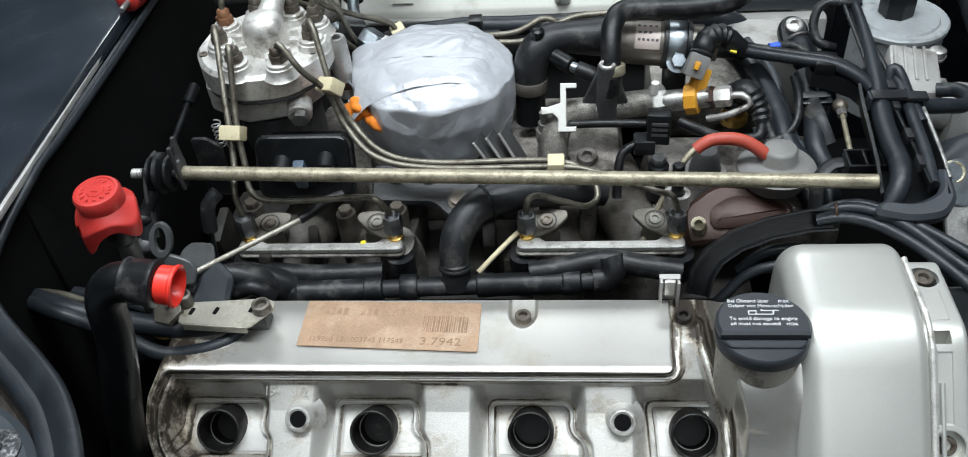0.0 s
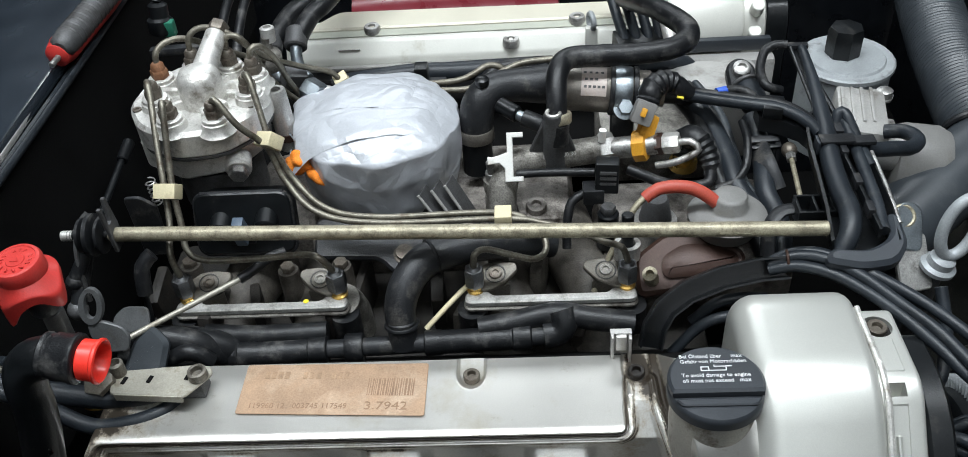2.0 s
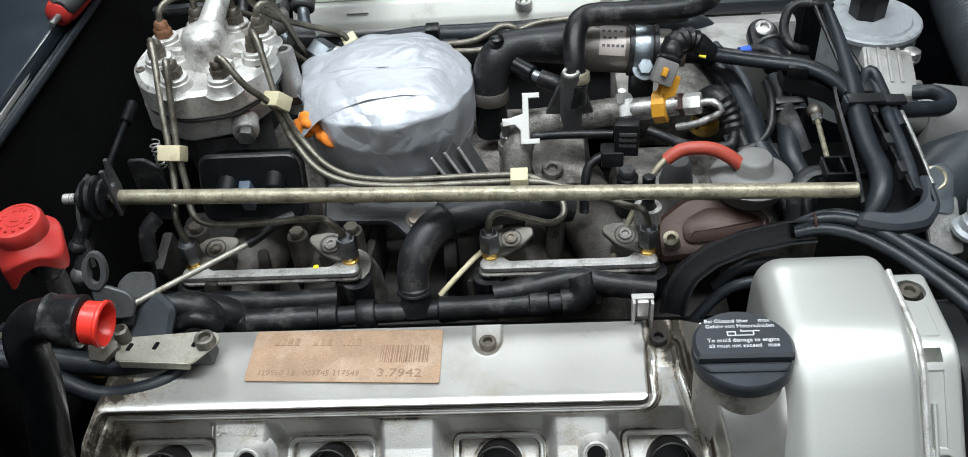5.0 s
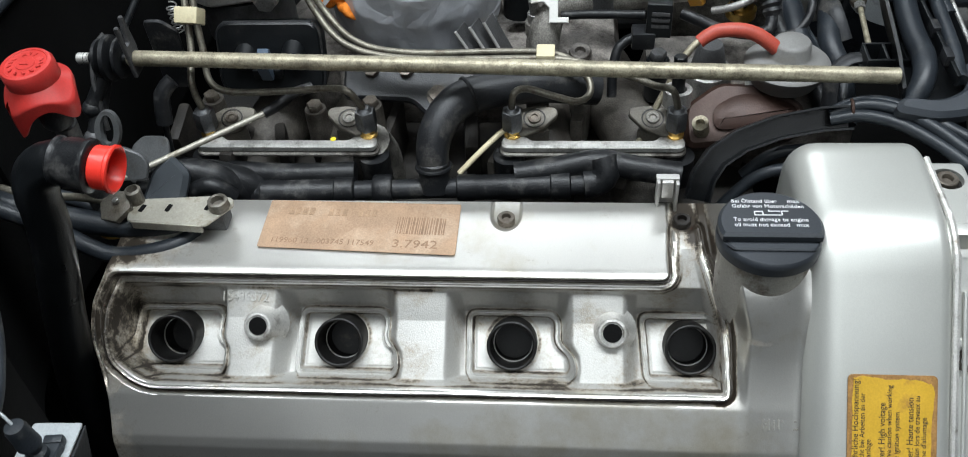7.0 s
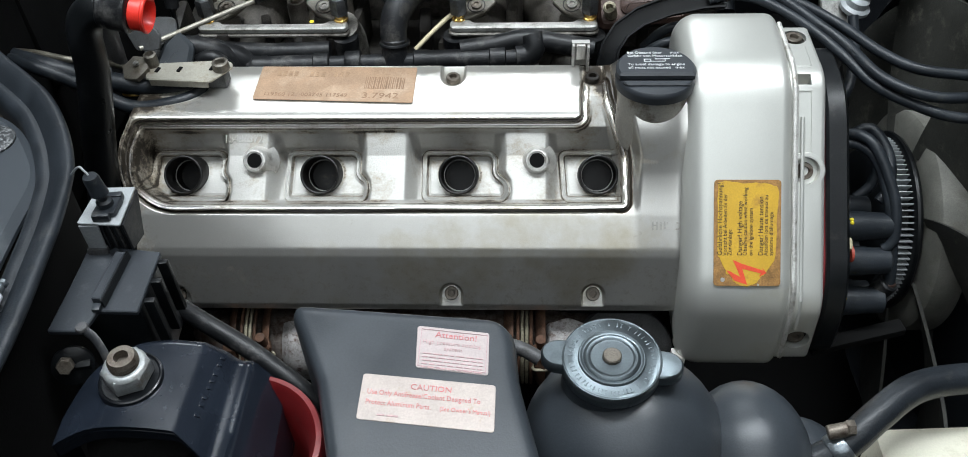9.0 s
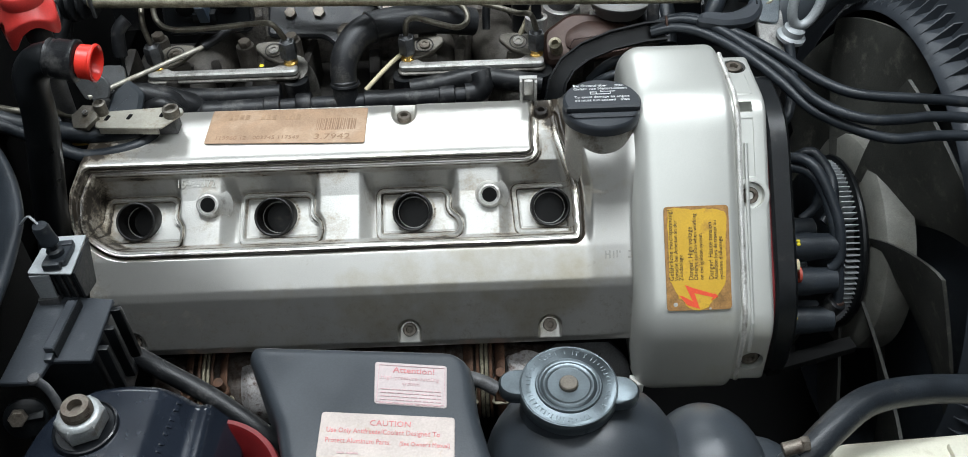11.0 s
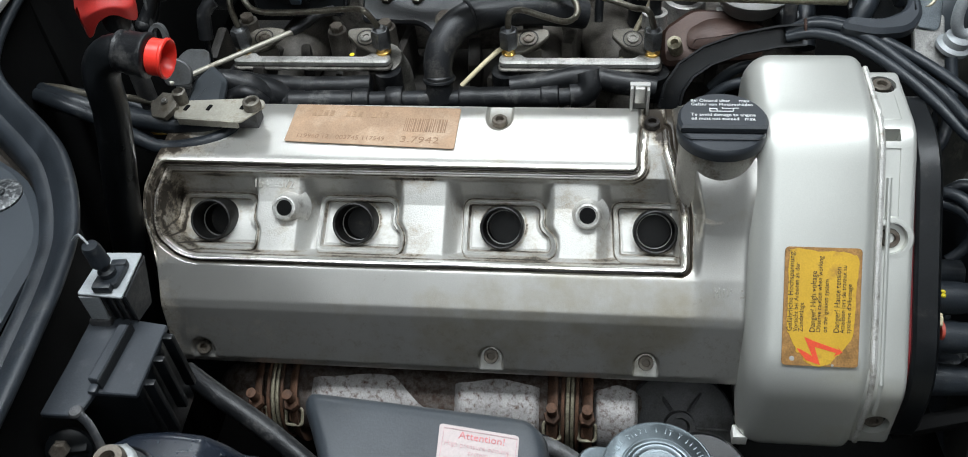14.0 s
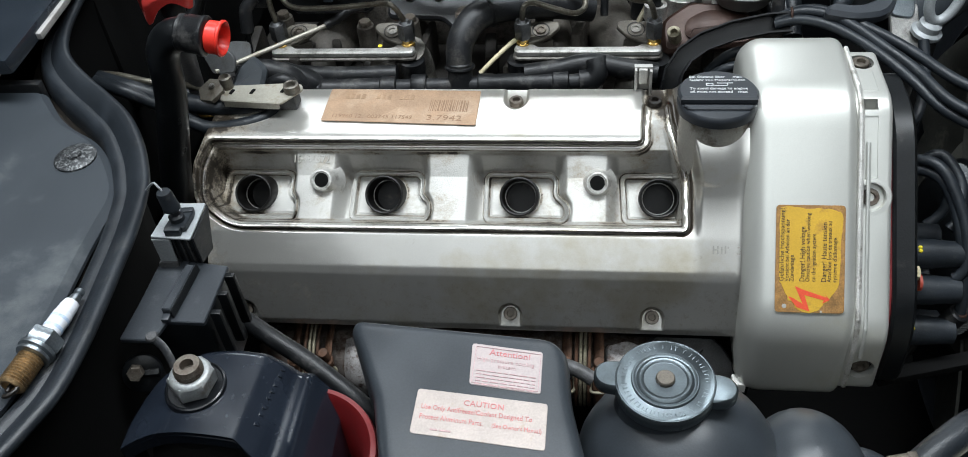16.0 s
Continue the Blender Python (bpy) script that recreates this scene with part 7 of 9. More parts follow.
part("block", Shape().box((0.1475, 0.2165, 0.088), (0.0175, 0.016, 0.024), 0.0015, (-12, 0, -6)), BLACK, con)
for k in range(4):
    part("slot", Shape().box((0.1475, 0.2082, 0.0812 + 0.0048 * k), (0.012, 0.001, 0.0026), 0.0003, (-12, 0, -6)), GREY_DARK, con)
part("lower_plug", Shape().box((0.137, 0.213, 0.0745), (0.016, 0.014, 0.013), 0.0015), BLACK_DUSTY, con)
part("lead", Shape().tube([(0.139, 0.224, 0.085), (0.12, 0.228, 0.083), (0.1, 0.23, 0.082), (0.08, 0.232, 0.08)], 0.0033, 12), RUBBER, con)
part("second_lead", Shape().tube([(0.13, 0.2125, 0.074), (0.1205, 0.208, 0.07), (0.1165, 0.198, 0.056), (0.116, 0.19, 0.04)], 0.0036, 12), RUBBER, con)
part("bolt", Shape().hexagon((0.1475, 0.202, 0.064), (0, 0, 1), 0.0058, 0.006), GREY_DARK, con)
part("bolt_post", Shape().rod((0.1475, 0.202, 0.03), (0.1475, 0.202, 0.064), 0.0082), BLACK, con)

# vacuum diaphragm with red hose
vac = thing("vacuum_diaphragm", (0.235, 0.205, 0.04), "grey plastic vacuum diaphragm fed by a red rubber hose", "vacuum unit")
part("dish", Shape().lathe([(0.022, -0.012), (0.0265, -0.003), (0.0285, -0.0005), (0.0287, 0.0018), (0.0272, 0.0032), (0.0215, 0.006), (0.0155, 0.0072), (0.0138, 0.009), (0.0128, 0.0165), (0.0114, 0.0185), (0.009, 0.0192), (0.0, 0.0208)], (0.2325, 0.189, 0.068), (0.05, 0.04, 1), 48), GREY_PLASTIC, vac)
part("seat", Shape().lathe([(0.012, 0), (0.015, 0.03)], (0.2295, 0.19, 0.02), (0, 0, 1), 22), BLACK, vac)
part("red_hose", Shape().tube([(0.172, 0.1885, 0.087), (0.182, 0.192, 0.0925), (0.198, 0.1925, 0.0935), (0.211, 0.191, 0.09), (0.2235, 0.187, 0.082)], [0.0044, 0.0047, 0.0049, 0.0049, 0.0049], 18), RED_RUBBER, vac, "red rubber hose")
part("thin_tube", Shape().tube([(0.1735, 0.189, 0.0895), (0.163, 0.182, 0.081), (0.152, 0.172, 0.062), (0.142, 0.162, 0.045), (0.134, 0.152, 0.03)], 0.0024, 10), YELLOW_ZINC, vac, "thin tarnished tube")
cone = thing("rubber_bung", (0.184, 0.205, 0.05), "grey conical rubber bung on the casting", "bung")
part("bung", Shape().lathe([(0.0125, 0), (0.0122, 0.003), (0.009, 0.019), (0.0078, 0.021), (0.0, 0.0215)], (0.1835, 0.206, 0.052), (0, 0, 1), 26), GREY_DARK, cone)
part("base", Shape().lathe([(0.018, -0.02), (0.0165, 0.0), (0.015, 0.001)], (0.1835, 0.206, 0.052), (0, 0, 1), 26), ALU, cone)
brown = thing("thermostat_cover", (0.2, 0.17, 0.02), "reddish brown stained metal cover with a hollow stud", "cover")
part("cover", Shape().slab([(-0.035, -0.022), (0.04, -0.014), (0.046, 0.01), (0.02, 0.024), (-0.012, 0.026), (-0.036, 0.008)], (0.2, 0.168, 0.034), (1, 0, 0), (0, 0.85, 0.5), 0.012, 0.003, 0.008), COPPER, brown)
part("dome", Shape().slab([(-0.024, -0.01), (0.026, -0.007), (0.033, 0.006), (0.014, 0.015), (-0.008, 0.016), (-0.025, 0.006)], (0.208, 0.163, 0.0425), (1, 0, 0), (0, 0.85, 0.5), 0.008, 0.0035, 0.007, 0.003), COPPER, brown, "raised stained dome")
part("stud", Shape().lathe([(0.0055, 0), (0.0055, 0.012), (0.003, 0.012), (0.0028, 0.006), (0.0002, 0.006)], (0.1755, 0.153, 0.04), (-0.2, -0.4, 0.9), 20), YELLOW_ZINC, brown, "hollow stud")
part("gasket", Shape().tube([(0.165, 0.175, 0.04), (0.163, 0.155, 0.026), (0.168, 0.138, 0.008)], 0.0016, 8), ALU, brown)
part("tab", Shape().box((0.214, 0.183, 0.052), (0.016, 0.01, 0.002), 0.0006, (25, 10, 0)), ALU, brown)
ped = thing("ignition_boot", (0.1585, 0.16, 0.05), "black lead entering a round metal collar", "connector")
part("lead", Shape().rod((0.158, 0.162, 0.066), (0.158, 0.166, 0.092), 0.0045), BLACK, ped)
part("collar", Shape().lathe([(0.0095, 0), (0.0095, 0.012), (0.006, 0.012), (0.0055, 0.006), (0.0002, 0.006)], (0.158, 0.1615, 0.056), (0, 0.1, 1), 22), ALU, ped)


# ---- far bank ----
far = thing("far_valve_cover", (0.02, 0.52, -0.05), "cream silver valve cover of the far cylinder bank", "valve cover")
prof = soft_outline([(0.499, -0.03), (0.499, 0.026), (0.5, 0.031), (0.5105, 0.0452), (0.515, 0.0465), (0.5235, 0.0492), (0.55, 0.05), (0.6, -0.02), (0.63, -0.08), (0.51, -0.1)], [0.002, 0.002, 0.003, 0.003, 0.002, 0.003, 0.01, 0.01, 0.01, 0.002], 4)
part("cover_casting", Shape().loft([[Vector((x, a, b)) for a, b in shrink(prof, i)] for x, i in ((-0.161, 0.008), (-0.156, 0.002), (-0.149, 0), (0.24, 0), (0.245, 0.004))]), SILVER_FAR, far, sharp=25)
part("lower_lip", Shape().box((0.045, 0.4975, -0.006), (0.385, 0.006, 0.06), 0.002), GREY_DARK, far, "dark lower wall")
part("lip_edge", Shape().box((0.045, 0.4955, 0.0225), (0.39, 0.006, 0.0045), 0.0015), PALE, far, "thin pale edge above the dark wall")
# separate slab makes the sloping facet darker and greener than the casting
part("chamfer", Shape().slab([(-0.146, 0.0), (0.2, 0.0), (0.2, 0.0088), (-0.142, 0.0088)], (0, 0.5152, 0.0469), (1, 0, 0), (0, 0.95, 0.31), 0.0012, 0.0004), CHAMFER, far, "grey green sloping edge")
s = Shape().slab(soft_outline([(-0.14, 0.5245), (0.21, 0.5245), (0.2, 0.556), (-0.11, 0.562)], 0.01, 4), (0, 0, 0.047), (1, 0, 0), (0, 1, 0), 0.006, 0.002)
part("wire_cover", s, CREAM, far, "raised cream plug wire cover")
for bx, by, bz in ((-0.0695, 0.523, 0.05), (0.0735, 0.5045, 0.038), (0.1415, 0.523, 0.05)):
    part("cover_bolt", Shape().lathe([(0.0085, -0.002), (0.0085, 0.004), (0.0075, 0.0055), (0.004, 0.0055), (0.0035, 0.002), (0.0002, 0.002)], (bx, by, bz), (0, 0, 1), 22), ALU, far, "round socket bolt")
part("cast_mark", Shape().box((-0.093, 0.5045, 0.0385), (0.022, 0.001, 0.005), 0.0004, (45, 0, 0)), PALE, far)
feye = thing("far_lifting_eye", (0.143, 0.492, 0.04), "small grey metal eye bracket on the far valve cover", "bracket")
part("eye", Shape().ring((0.143, 0.49, 0.068), (1, 0.3, 0), 0.0075, 0.0028, 20, 8), GREY, feye)
part("foot", Shape().box((0.143, 0.488, 0.05), (0.012, 0.008, 0.026), 0.002), SILVER_FAR, feye)
feye.location = (0.1535, 0.489, 0.04)
fcase = thing("far_timing_case", (0.285, 0.52, -0.05), "cream silver timing case hood of the far bank", "engine cover")
prof = soft_outline([(0.476, -0.03), (0.479, 0.058), (0.494, 0.082), (0.55, 0.084), (0.66, -0.03), (0.62, -0.08)], [0.004, 0.012, 0.014, 0.02, 0.01, 0.01], 6)
part("hood", Shape().loft([[Vector((x, a, b)) for a, b in shrink(prof, i)] for x, i in ((0.222, 0.008), (0.226, 0.003), (0.233, 0), (0.297, 0), (0.301, 0.003))]), SILVER_FAR, fcase, sharp=40)
part("flange", Shape().loft([[Vector((x, a, b)) for a, b in shrink(prof, i)] for x, i in ((0.3005, 0.008), (0.303, 0.006), (0.322, 0.006), (0.324, 0.009))]), SILVER_FAR, fcase, sharp=40)
part("gasket", Shape().loft([[Vector((x, a, b)) for a, b in shrink(prof, i)] for x, i in ((0.324, 0.012), (0.326, 0.01), (0.345, 0.01), (0.347, 0.013))]), BLACK, fcase, "black distributor plate behind the hood", 40)
part("hood_lip", Shape().box((0.272, 0.474, 0.043), (0.108, 0.008, 0.013), 0.002), LID, fcase, "dark joint below the hood")
part("front_wall", Shape().box((0.27, 0.464, -0.022), (0.12, 0.018, 0.115), 0.006), PALE, fcase, "pale cast wall below the hood")
for bx, bz in ((0.3125, 0.078), (0.3125, 0.05)):
    part("boss", Shape().rod((bx, 0.49, bz - 0.01), (bx, 0.482, bz + 0.002), 0.0065), SILVER_FAR, fcase)
FAR_HOSES = [([(-0.085, 0.56, 0.12), (-0.112, 0.475, 0.115), (-0.1308, 0.4483, 0.11), (-0.1442, 0.416, 0.098)], 0.0088), ([(-0.065, 0.56, 0.125), (-0.095, 0.47, 0.115), (-0.11, 0.4461, 0.11), (-0.1217, 0.42, 0.098)], 0.0088)]
for pts, r in FAR_HOSES:
    h = thing("fuel_hose", pts[-1], "thick black fuel hose ending in a metal fitting", "hose", "fuel hoses")
    part("hose", Shape().tube(pts, r, 18), RUBBER, h)
    e = Vector(pts[-1])
    part("crimp", Shape().rod(e + Vector((0, 0.012, 0.006)), e + Vector((0, -0.006, -0.003)), 0.0105), GREY_DARK, h)
    part("fitting", Shape().tube([e, e + Vector((0.002, -0.016, -0.008)), e + Vector((0.008, -0.03, -0.014)), e + Vector((0.016, -0.04, -0.016))], 0.0055, 14), ZINC, h, "bent metal fitting")
damper = thing("fuel_damper", (-0.125, 0.36, 0.07), "white and steel fuel pressure regulator with unions", "regulator")
part("can", Shape().lathe([(0.009, 0), (0.0115, 0.003), (0.0115, 0.014), (0.009, 0.018), (0.0045, 0.02), (0.0045, 0.03)], (-0.131, 0.356, 0.108), (0.1, 0.1, 1), 26), ALU_DIRTY, damper)
part("top", Shape().lathe([(0.0062, 0), (0.0062, 0.012), (0.005, 0.013), (0.0035, 0.013), (0.003, 0.006), (0.0002, 0.006)], (-0.1275, 0.361, 0.133), (0.05, 0.1, 1), 20), PALE, damper, "white top fitting")
part("union", Shape().hexagon((-0.092, 0.318, 0.113), (0.6, -0.4, -0.2), 0.0105, 0.016), ZINC, damper, "hexagon union nut")
part("union_pipe", Shape().tube([(-0.09, 0.318, 0.112), (-0.075, 0.315, 0.108), (-0.06, 0.32, 0.1), (-0.05, 0.33, 0.09)], 0.0065, 14), ALU, damper)
part("cube", Shape().box((-0.104, 0.33, 0.115), (0.018, 0.016, 0.018), 0.002, (20, 20, 30)), GREY_DARK, damper)
VALLEY = [([(-0.02, 0.349, 0.088), (-0.0053, 0.3501, 0.09), (0.0298, 0.3507, 0.092), (0.0458, 0.3574, 0.095), (0.054, 0.3619, 0.098), (0.062, 0.3632, 0.098), (0.0698, 0.3619, 0.094), (0.075, 0.362, 0.08)], 0.0028, LINE, "thin dull fuel line across the valley", "fuel line"),
          ([(-0.02, 0.344, 0.086), (-0.0024, 0.3441, 0.088), (0.038, 0.3395, 0.09), (0.0565, 0.3494, 0.092), (0.0725, 0.361, 0.095), (0.0887, 0.3658, 0.098), (0.1155, 0.3661, 0.1), (0.1341, 0.3674, 0.1), (0.17, 0.372, 0.095)], 0.0028, LINE, "thin dull fuel line across the valley", "fuel line"),
          ([(-0.09, 0.43, 0.045), (-0.0253, 0.4346, 0.05), (0.0225, 0.4347, 0.05), (0.0582, 0.4359, 0.05), (0.1173, 0.435, 0.05), (0.1756, 0.4318, 0.05), (0.228, 0.4336, 0.05), (0.25, 0.44, 0.03)], 0.0095, RUBBER_GREY, "grey rubber hose along the far cylinder bank", "hose"),
          ([(0.045, 0.415, 0.045), (0.06, 0.4245, 0.056), (0.075, 0.428, 0.058), (0.11, 0.43, 0.058), (0.19, 0.428, 0.056)], 0.0065, RUBBER, "black rubber hose along the far cylinder bank", "hose"),
          ([(-0.105, 0.455, 0.03), (-0.06, 0.462, 0.036), (0.1, 0.47, 0.036), (0.23, 0.468, 0.034)], 0.005, RUBBER, "thin black hose under the far cover", "hose")]
for pts, r, mat, label, category in VALLEY:
    single("valley_line" if category == "fuel line" else "valley_hose", Shape().tube(pts, r, 14), mat, label, category, "lines of the valley")
clipv = thing("valley_connector", (-0.005, 0.37, 0.07), "black plastic connector clip behind the taped meter", "connector")
part("body", Shape().box((-0.003, 0.372, 0.083), (0.012, 0.014, 0.026), 0.0015), BLACK, clipv)
part("tongue", Shape().box((0.008, 0.375, 0.075), (0.02, 0.01, 0.008), 0.0012), BLACK_DUSTY, clipv)
part("white_tag", Shape().box((-0.014, 0.362, 0.085), (0.008, 0.004, 0.012), 0.0008), WHITE, clipv)
harn = thing("far_harness", (0.17, 0.5, 0.06), "bundle of black hoses and a chrome pipe crossing the far cover", "hose")
part("holder", Shape().box((0.171, 0.475, 0.07), (0.05, 0.03, 0.018), 0.002, (0, 0, 8)), BLACK, harn, "black slotted hose holder")
for k in range(4):
    part("hose", Shape().tube([(0.155 + 0.011 * k, 0.47, 0.075), (0.15 + 0.012 * k, 0.5, 0.085), (0.145 + 0.012 * k, 0.56, 0.09)], 0.0048, 12), RUBBER_GREY, harn)
part("chrome_pipe", Shape().tube([(0.193, 0.432, 0.086), (0.19, 0.46, 0.1), (0.183, 0.54, 0.12)], 0.0062, 18), ALU_BRIGHT, harn, "bright chrome pipe")
harn.location = (0.196, 0.461, 0.06)
red_box = single("red_canister", Shape().tube([(-0.13, 0.735, -0.07), (0.02, 0.745, -0.07), (0.13, 0.74, -0.07)], 0.05, 24), RED_CAN, "dark red canister behind the far cylinder bank", "canister")

# green socket and hoses behind the distributor
soc = thing("diagnostic_socket", (-0.215, 0.36, 0.12), "small black and green cable socket", "connector")
part("body", Shape().lathe([(0.009, 0), (0.0105, 0.002), (0.0105, 0.012), (0.008, 0.014), (0.008, 0.024), (0.0055, 0.026)], (-0.212, 0.352, 0.15), (0.05, 0.2, 1), 20), BLACK, soc)
part("green_part", Shape().box((-0.2035, 0.3495, 0.156), (0.009, 0.008, 0.013), 0.001), GREEN, soc, "green plastic part")
part("lead", Shape().tube([(-0.211, 0.357, 0.176), (-0.205, 0.38, 0.19), (-0.19, 0.45, 0.17)], 0.0035, 10), RUBBER, soc)
part("arm", Shape().box((-0.195, 0.338, 0.142), (0.05, 0.008, 0.007), 0.002, (0, 0, 5)), BLACK_DUSTY, soc)
for x0 in (-0.165, -0.15):
    single("black_lead", Shape().tube([(x0, 0.33, 0.13), (x0 + 0.004, 0.4, 0.16), (x0 + 0.03, 0.5, 0.15), (x0 + 0.05, 0.62, 0.1)], 0.004, 10), RUBBER, "thin black lead behind the distributor", "cable", "leads behind the distributor")

# ---- cable tray over the front of the engine ----
tray = thing("cable_tray", (0.315, 0.23, 0.08), "black plastic cable tray carrying thick sleeved cables", "cable tray")
TR = [(0.3145, 0.252, 0.0965, 0.0125), (0.3145, 0.24, 0.0965, 0.0155), (0.315, 0.22, 0.0955, 0.018), (0.3145, 0.19, 0.093, 0.019), (0.314, 0.16, 0.09, 0.02), (0.311, 0.13, 0.086, 0.02)]
rows = []
for x, y, z, h in TR:
    rows.append([Vector((x - h - 0.001, y, z + 0.008)), Vector((x - h + 0.001, y, z - 0.006)), Vector((x + h - 0.002, y, z - 0.008)), Vector((x + h + 0.001, y, z + 0.007)), Vector((x + h + 0.003, y, z + 0.006)), Vector((x + h, y, z - 0.011)), Vector((x - h, y, z - 0.009)), Vector((x - h - 0.003, y, z + 0.007))])
part("channel", Shape().loft(rows), BLACK, tray)
part("main_sleeve", Shape().tube([(0.3175, 0.35, 0.1085), (0.3165, 0.325, 0.1075), (0.315, 0.298, 0.1065), (0.3105, 0.2432, 0.103), (0.3065, 0.21, 0.1), (0.305, 0.18, 0.098), (0.306, 0.155, 0.096), (0.302, 0.138, 0.09), (0.292, 0.127, 0.076)], [0.0036, 0.0042, 0.0048, 0.0068, 0.0072, 0.0072, 0.0074, 0.007, 0.0065], 18), RUBBER_GREY, tray, "thick sleeved cable")
part("frame_bar", Shape().tube([(0.3085, 0.352, 0.109), (0.3085, 0.3, 0.106), (0.3083, 0.27, 0.104), (0.304, 0.262, 0.103), (0.292, 0.2595, 0.103)], 0.0017, 8), BLACK, tray, "thin bar of the tray's upper frame")
part("frame_top", Shape().box((0.3105, 0.3535, 0.109), (0.025, 0.0065, 0.004), 0.001, (0, 0, -3)), BLACK_DUSTY, tray)
part("frame_web", Shape().slab([(0.3085, 0.352), (0.315, 0.352), (0.3125, 0.3)], (0, 0, 0.1045), (1, 0, 0), (0, 1, 0), 0.0015, 0.0003), BLACK, tray)
part("side_bar", Shape().tube([(0.3206, 0.3225, 0.1), (0.3225, 0.29, 0.1), (0.324, 0.262, 0.1)], 0.0022, 8), BLACK, tray)
part("side_box", Shape().box((0.3215, 0.249, 0.1), (0.0075, 0.02, 0.006), 0.001), BLACK_DUSTY, tray)
part("second_sleeve", Shape().tube([(0.3275, 0.255, 0.102), (0.3275, 0.235, 0.101), (0.327, 0.2, 0.099), (0.3265, 0.165, 0.096), (0.324, 0.138, 0.093)], 0.0044, 14), RUBBER_GREY, tray)
part("divider", Shape().box((0.3165, 0.19, 0.1), (0.0026, 0.12, 0.008), 0.0008, (1.5, 0, 2)), BLACK, tray, "upright divider with notches")
for y in (0.215, 0.18, 0.15):
    part("notch", Shape().box((0.3165, y, 0.102), (0.005, 0.011, 0.008), 0.001), BLACK_DUSTY, tray)
part("strap", Shape().box((0.313, 0.2225, 0.1075), (0.025, 0.0105, 0.0035), 0.001), BLACK_DUSTY, tray, "broad black strap")
part("strap_side", Shape().box((0.2995, 0.2225, 0.103), (0.002, 0.0105, 0.011), 0.0006), LID, tray)
part("strap_tongue", Shape().box((0.332, 0.2218, 0.1065), (0.016, 0.0095, 0.0035), 0.001), BLACK_DUSTY, tray, "narrow end of the strap")
part("end_shell", Shape().slab([(-0.034, -0.012), (-0.01, -0.018), (0.012, -0.015), (0.023, 0.0), (0.022, 0.026), (0.015, 0.026), (0.013, 0.006), (-0.004, -0.004), (-0.028, -0.001)], (0.3155, 0.13, 0.08), (1, 0, 0), (0, 0.98, 0.2), 0.012, 0.003, 0.008), LID, tray, "rounded end shell")
part("branch_channel", Shape().loft([[Vector((x, y + 0.008, z)), Vector((x, y - 0.008, z)), Vector((x, y - 0.0095, z - 0.012)), Vector((x, y + 0.009, z - 0.012))] for x, y, z in ((0.268, 0.277, 0.098), (0.28, 0.2725, 0.098), (0.295, 0.26, 0.098), (0.302, 0.246, 0.097))]), BLACK, tray, "side branch of the tray")
part("branch_clip", Shape().box((0.279, 0.2735, 0.103), (0.015, 0.02, 0.01), 0.0015, (0, 0, -14)), BLACK, tray, "square cable clip")
for k, (r, dy, mat) in enumerate(((0.004, 0.004, RUBBER), (0.0046, -0.003, RUBBER_GREY))):
    part("branch_cable", Shape().tube([(0.214, 0.284 + dy, 0.112), (0.235, 0.283 + dy, 0.108), (0.262, 0.279 + dy, 0.105), (0.283, 0.2715 + dy, 0.105), (0.298, 0.257 + dy, 0.104), (0.3055, 0.24 + dy, 0.102)], r, 14), mat, tray)
part("blue_sleeve", Shape().tube([(0.2375, 0.2885, 0.109), (0.2455, 0.291, 0.109)], 0.0036, 12), BLUE, tray, "short blue sleeve")
part("blue_lead", Shape().tube([(0.2455, 0.291, 0.109), (0.256, 0.293, 0.108), (0.264, 0.289, 0.106), (0.268, 0.28, 0.105)], 0.0036, 12), RUBBER, tray)
part("thin_edge", Shape().tube([(0.3365, 0.215, 0.101), (0.337, 0.18, 0.098), (0.337, 0.145, 0.093)], 0.0015, 8), ALU, tray, "bright wire edge")
part("cable_loop", Shape().tube([(0.306, 0.3535, 0.11), (0.2979, 0.3549, 0.11), (0.288, 0.351, 0.107), (0.2816, 0.3357, 0.1), (0.2815, 0.322, 0.097), (0.2841, 0.315, 0.095), (0.2959, 0.3163, 0.09)], 0.004, 10), RUBBER, tray, "thin looped cable")
box = thing("tray_box", (0.285, 0.155, 0.08), "small open black plastic box beside the tray", "box")
for cx, cy, sx, sy in ((0.27, 0.157, 0.002, 0.018), (0.282, 0.157, 0.002, 0.018), (0.294, 0.157, 0.002, 0.018), (0.282, 0.148, 0.026, 0.002), (0.282, 0.166, 0.026, 0.002)):
    part("side", Shape().box((cx, cy, 0.0965), (sx, sy, 0.014), 0.0005), BLACK, box)
part("bottom", Shape().box((0.282, 0.157, 0.09), (0.026, 0.018, 0.002), 0.0005), BLACK, box)
part("bracket", Shape().tube([(0.25, 0.14, 0.07), (0.251, 0.15, 0.088), (0.26, 0.16, 0.094), (0.272, 0.162, 0.095)], 0.0028, 10, flat=2.0), BLACK_DUSTY, box, "curved black bracket")
box.location = Vector(box.location) + Vector((0.007, 0.017, -0.0145))
acc = thing("adjuster_rod", (0.285, 0.21, 0.08), "thin threaded adjuster rod with a ball joint", "linkage")
part("rod", Shape().rod((0.2765, 0.17, 0.092), (0.283, 0.228, 0.088), 0.0019), YELLOW_ZINC, acc)
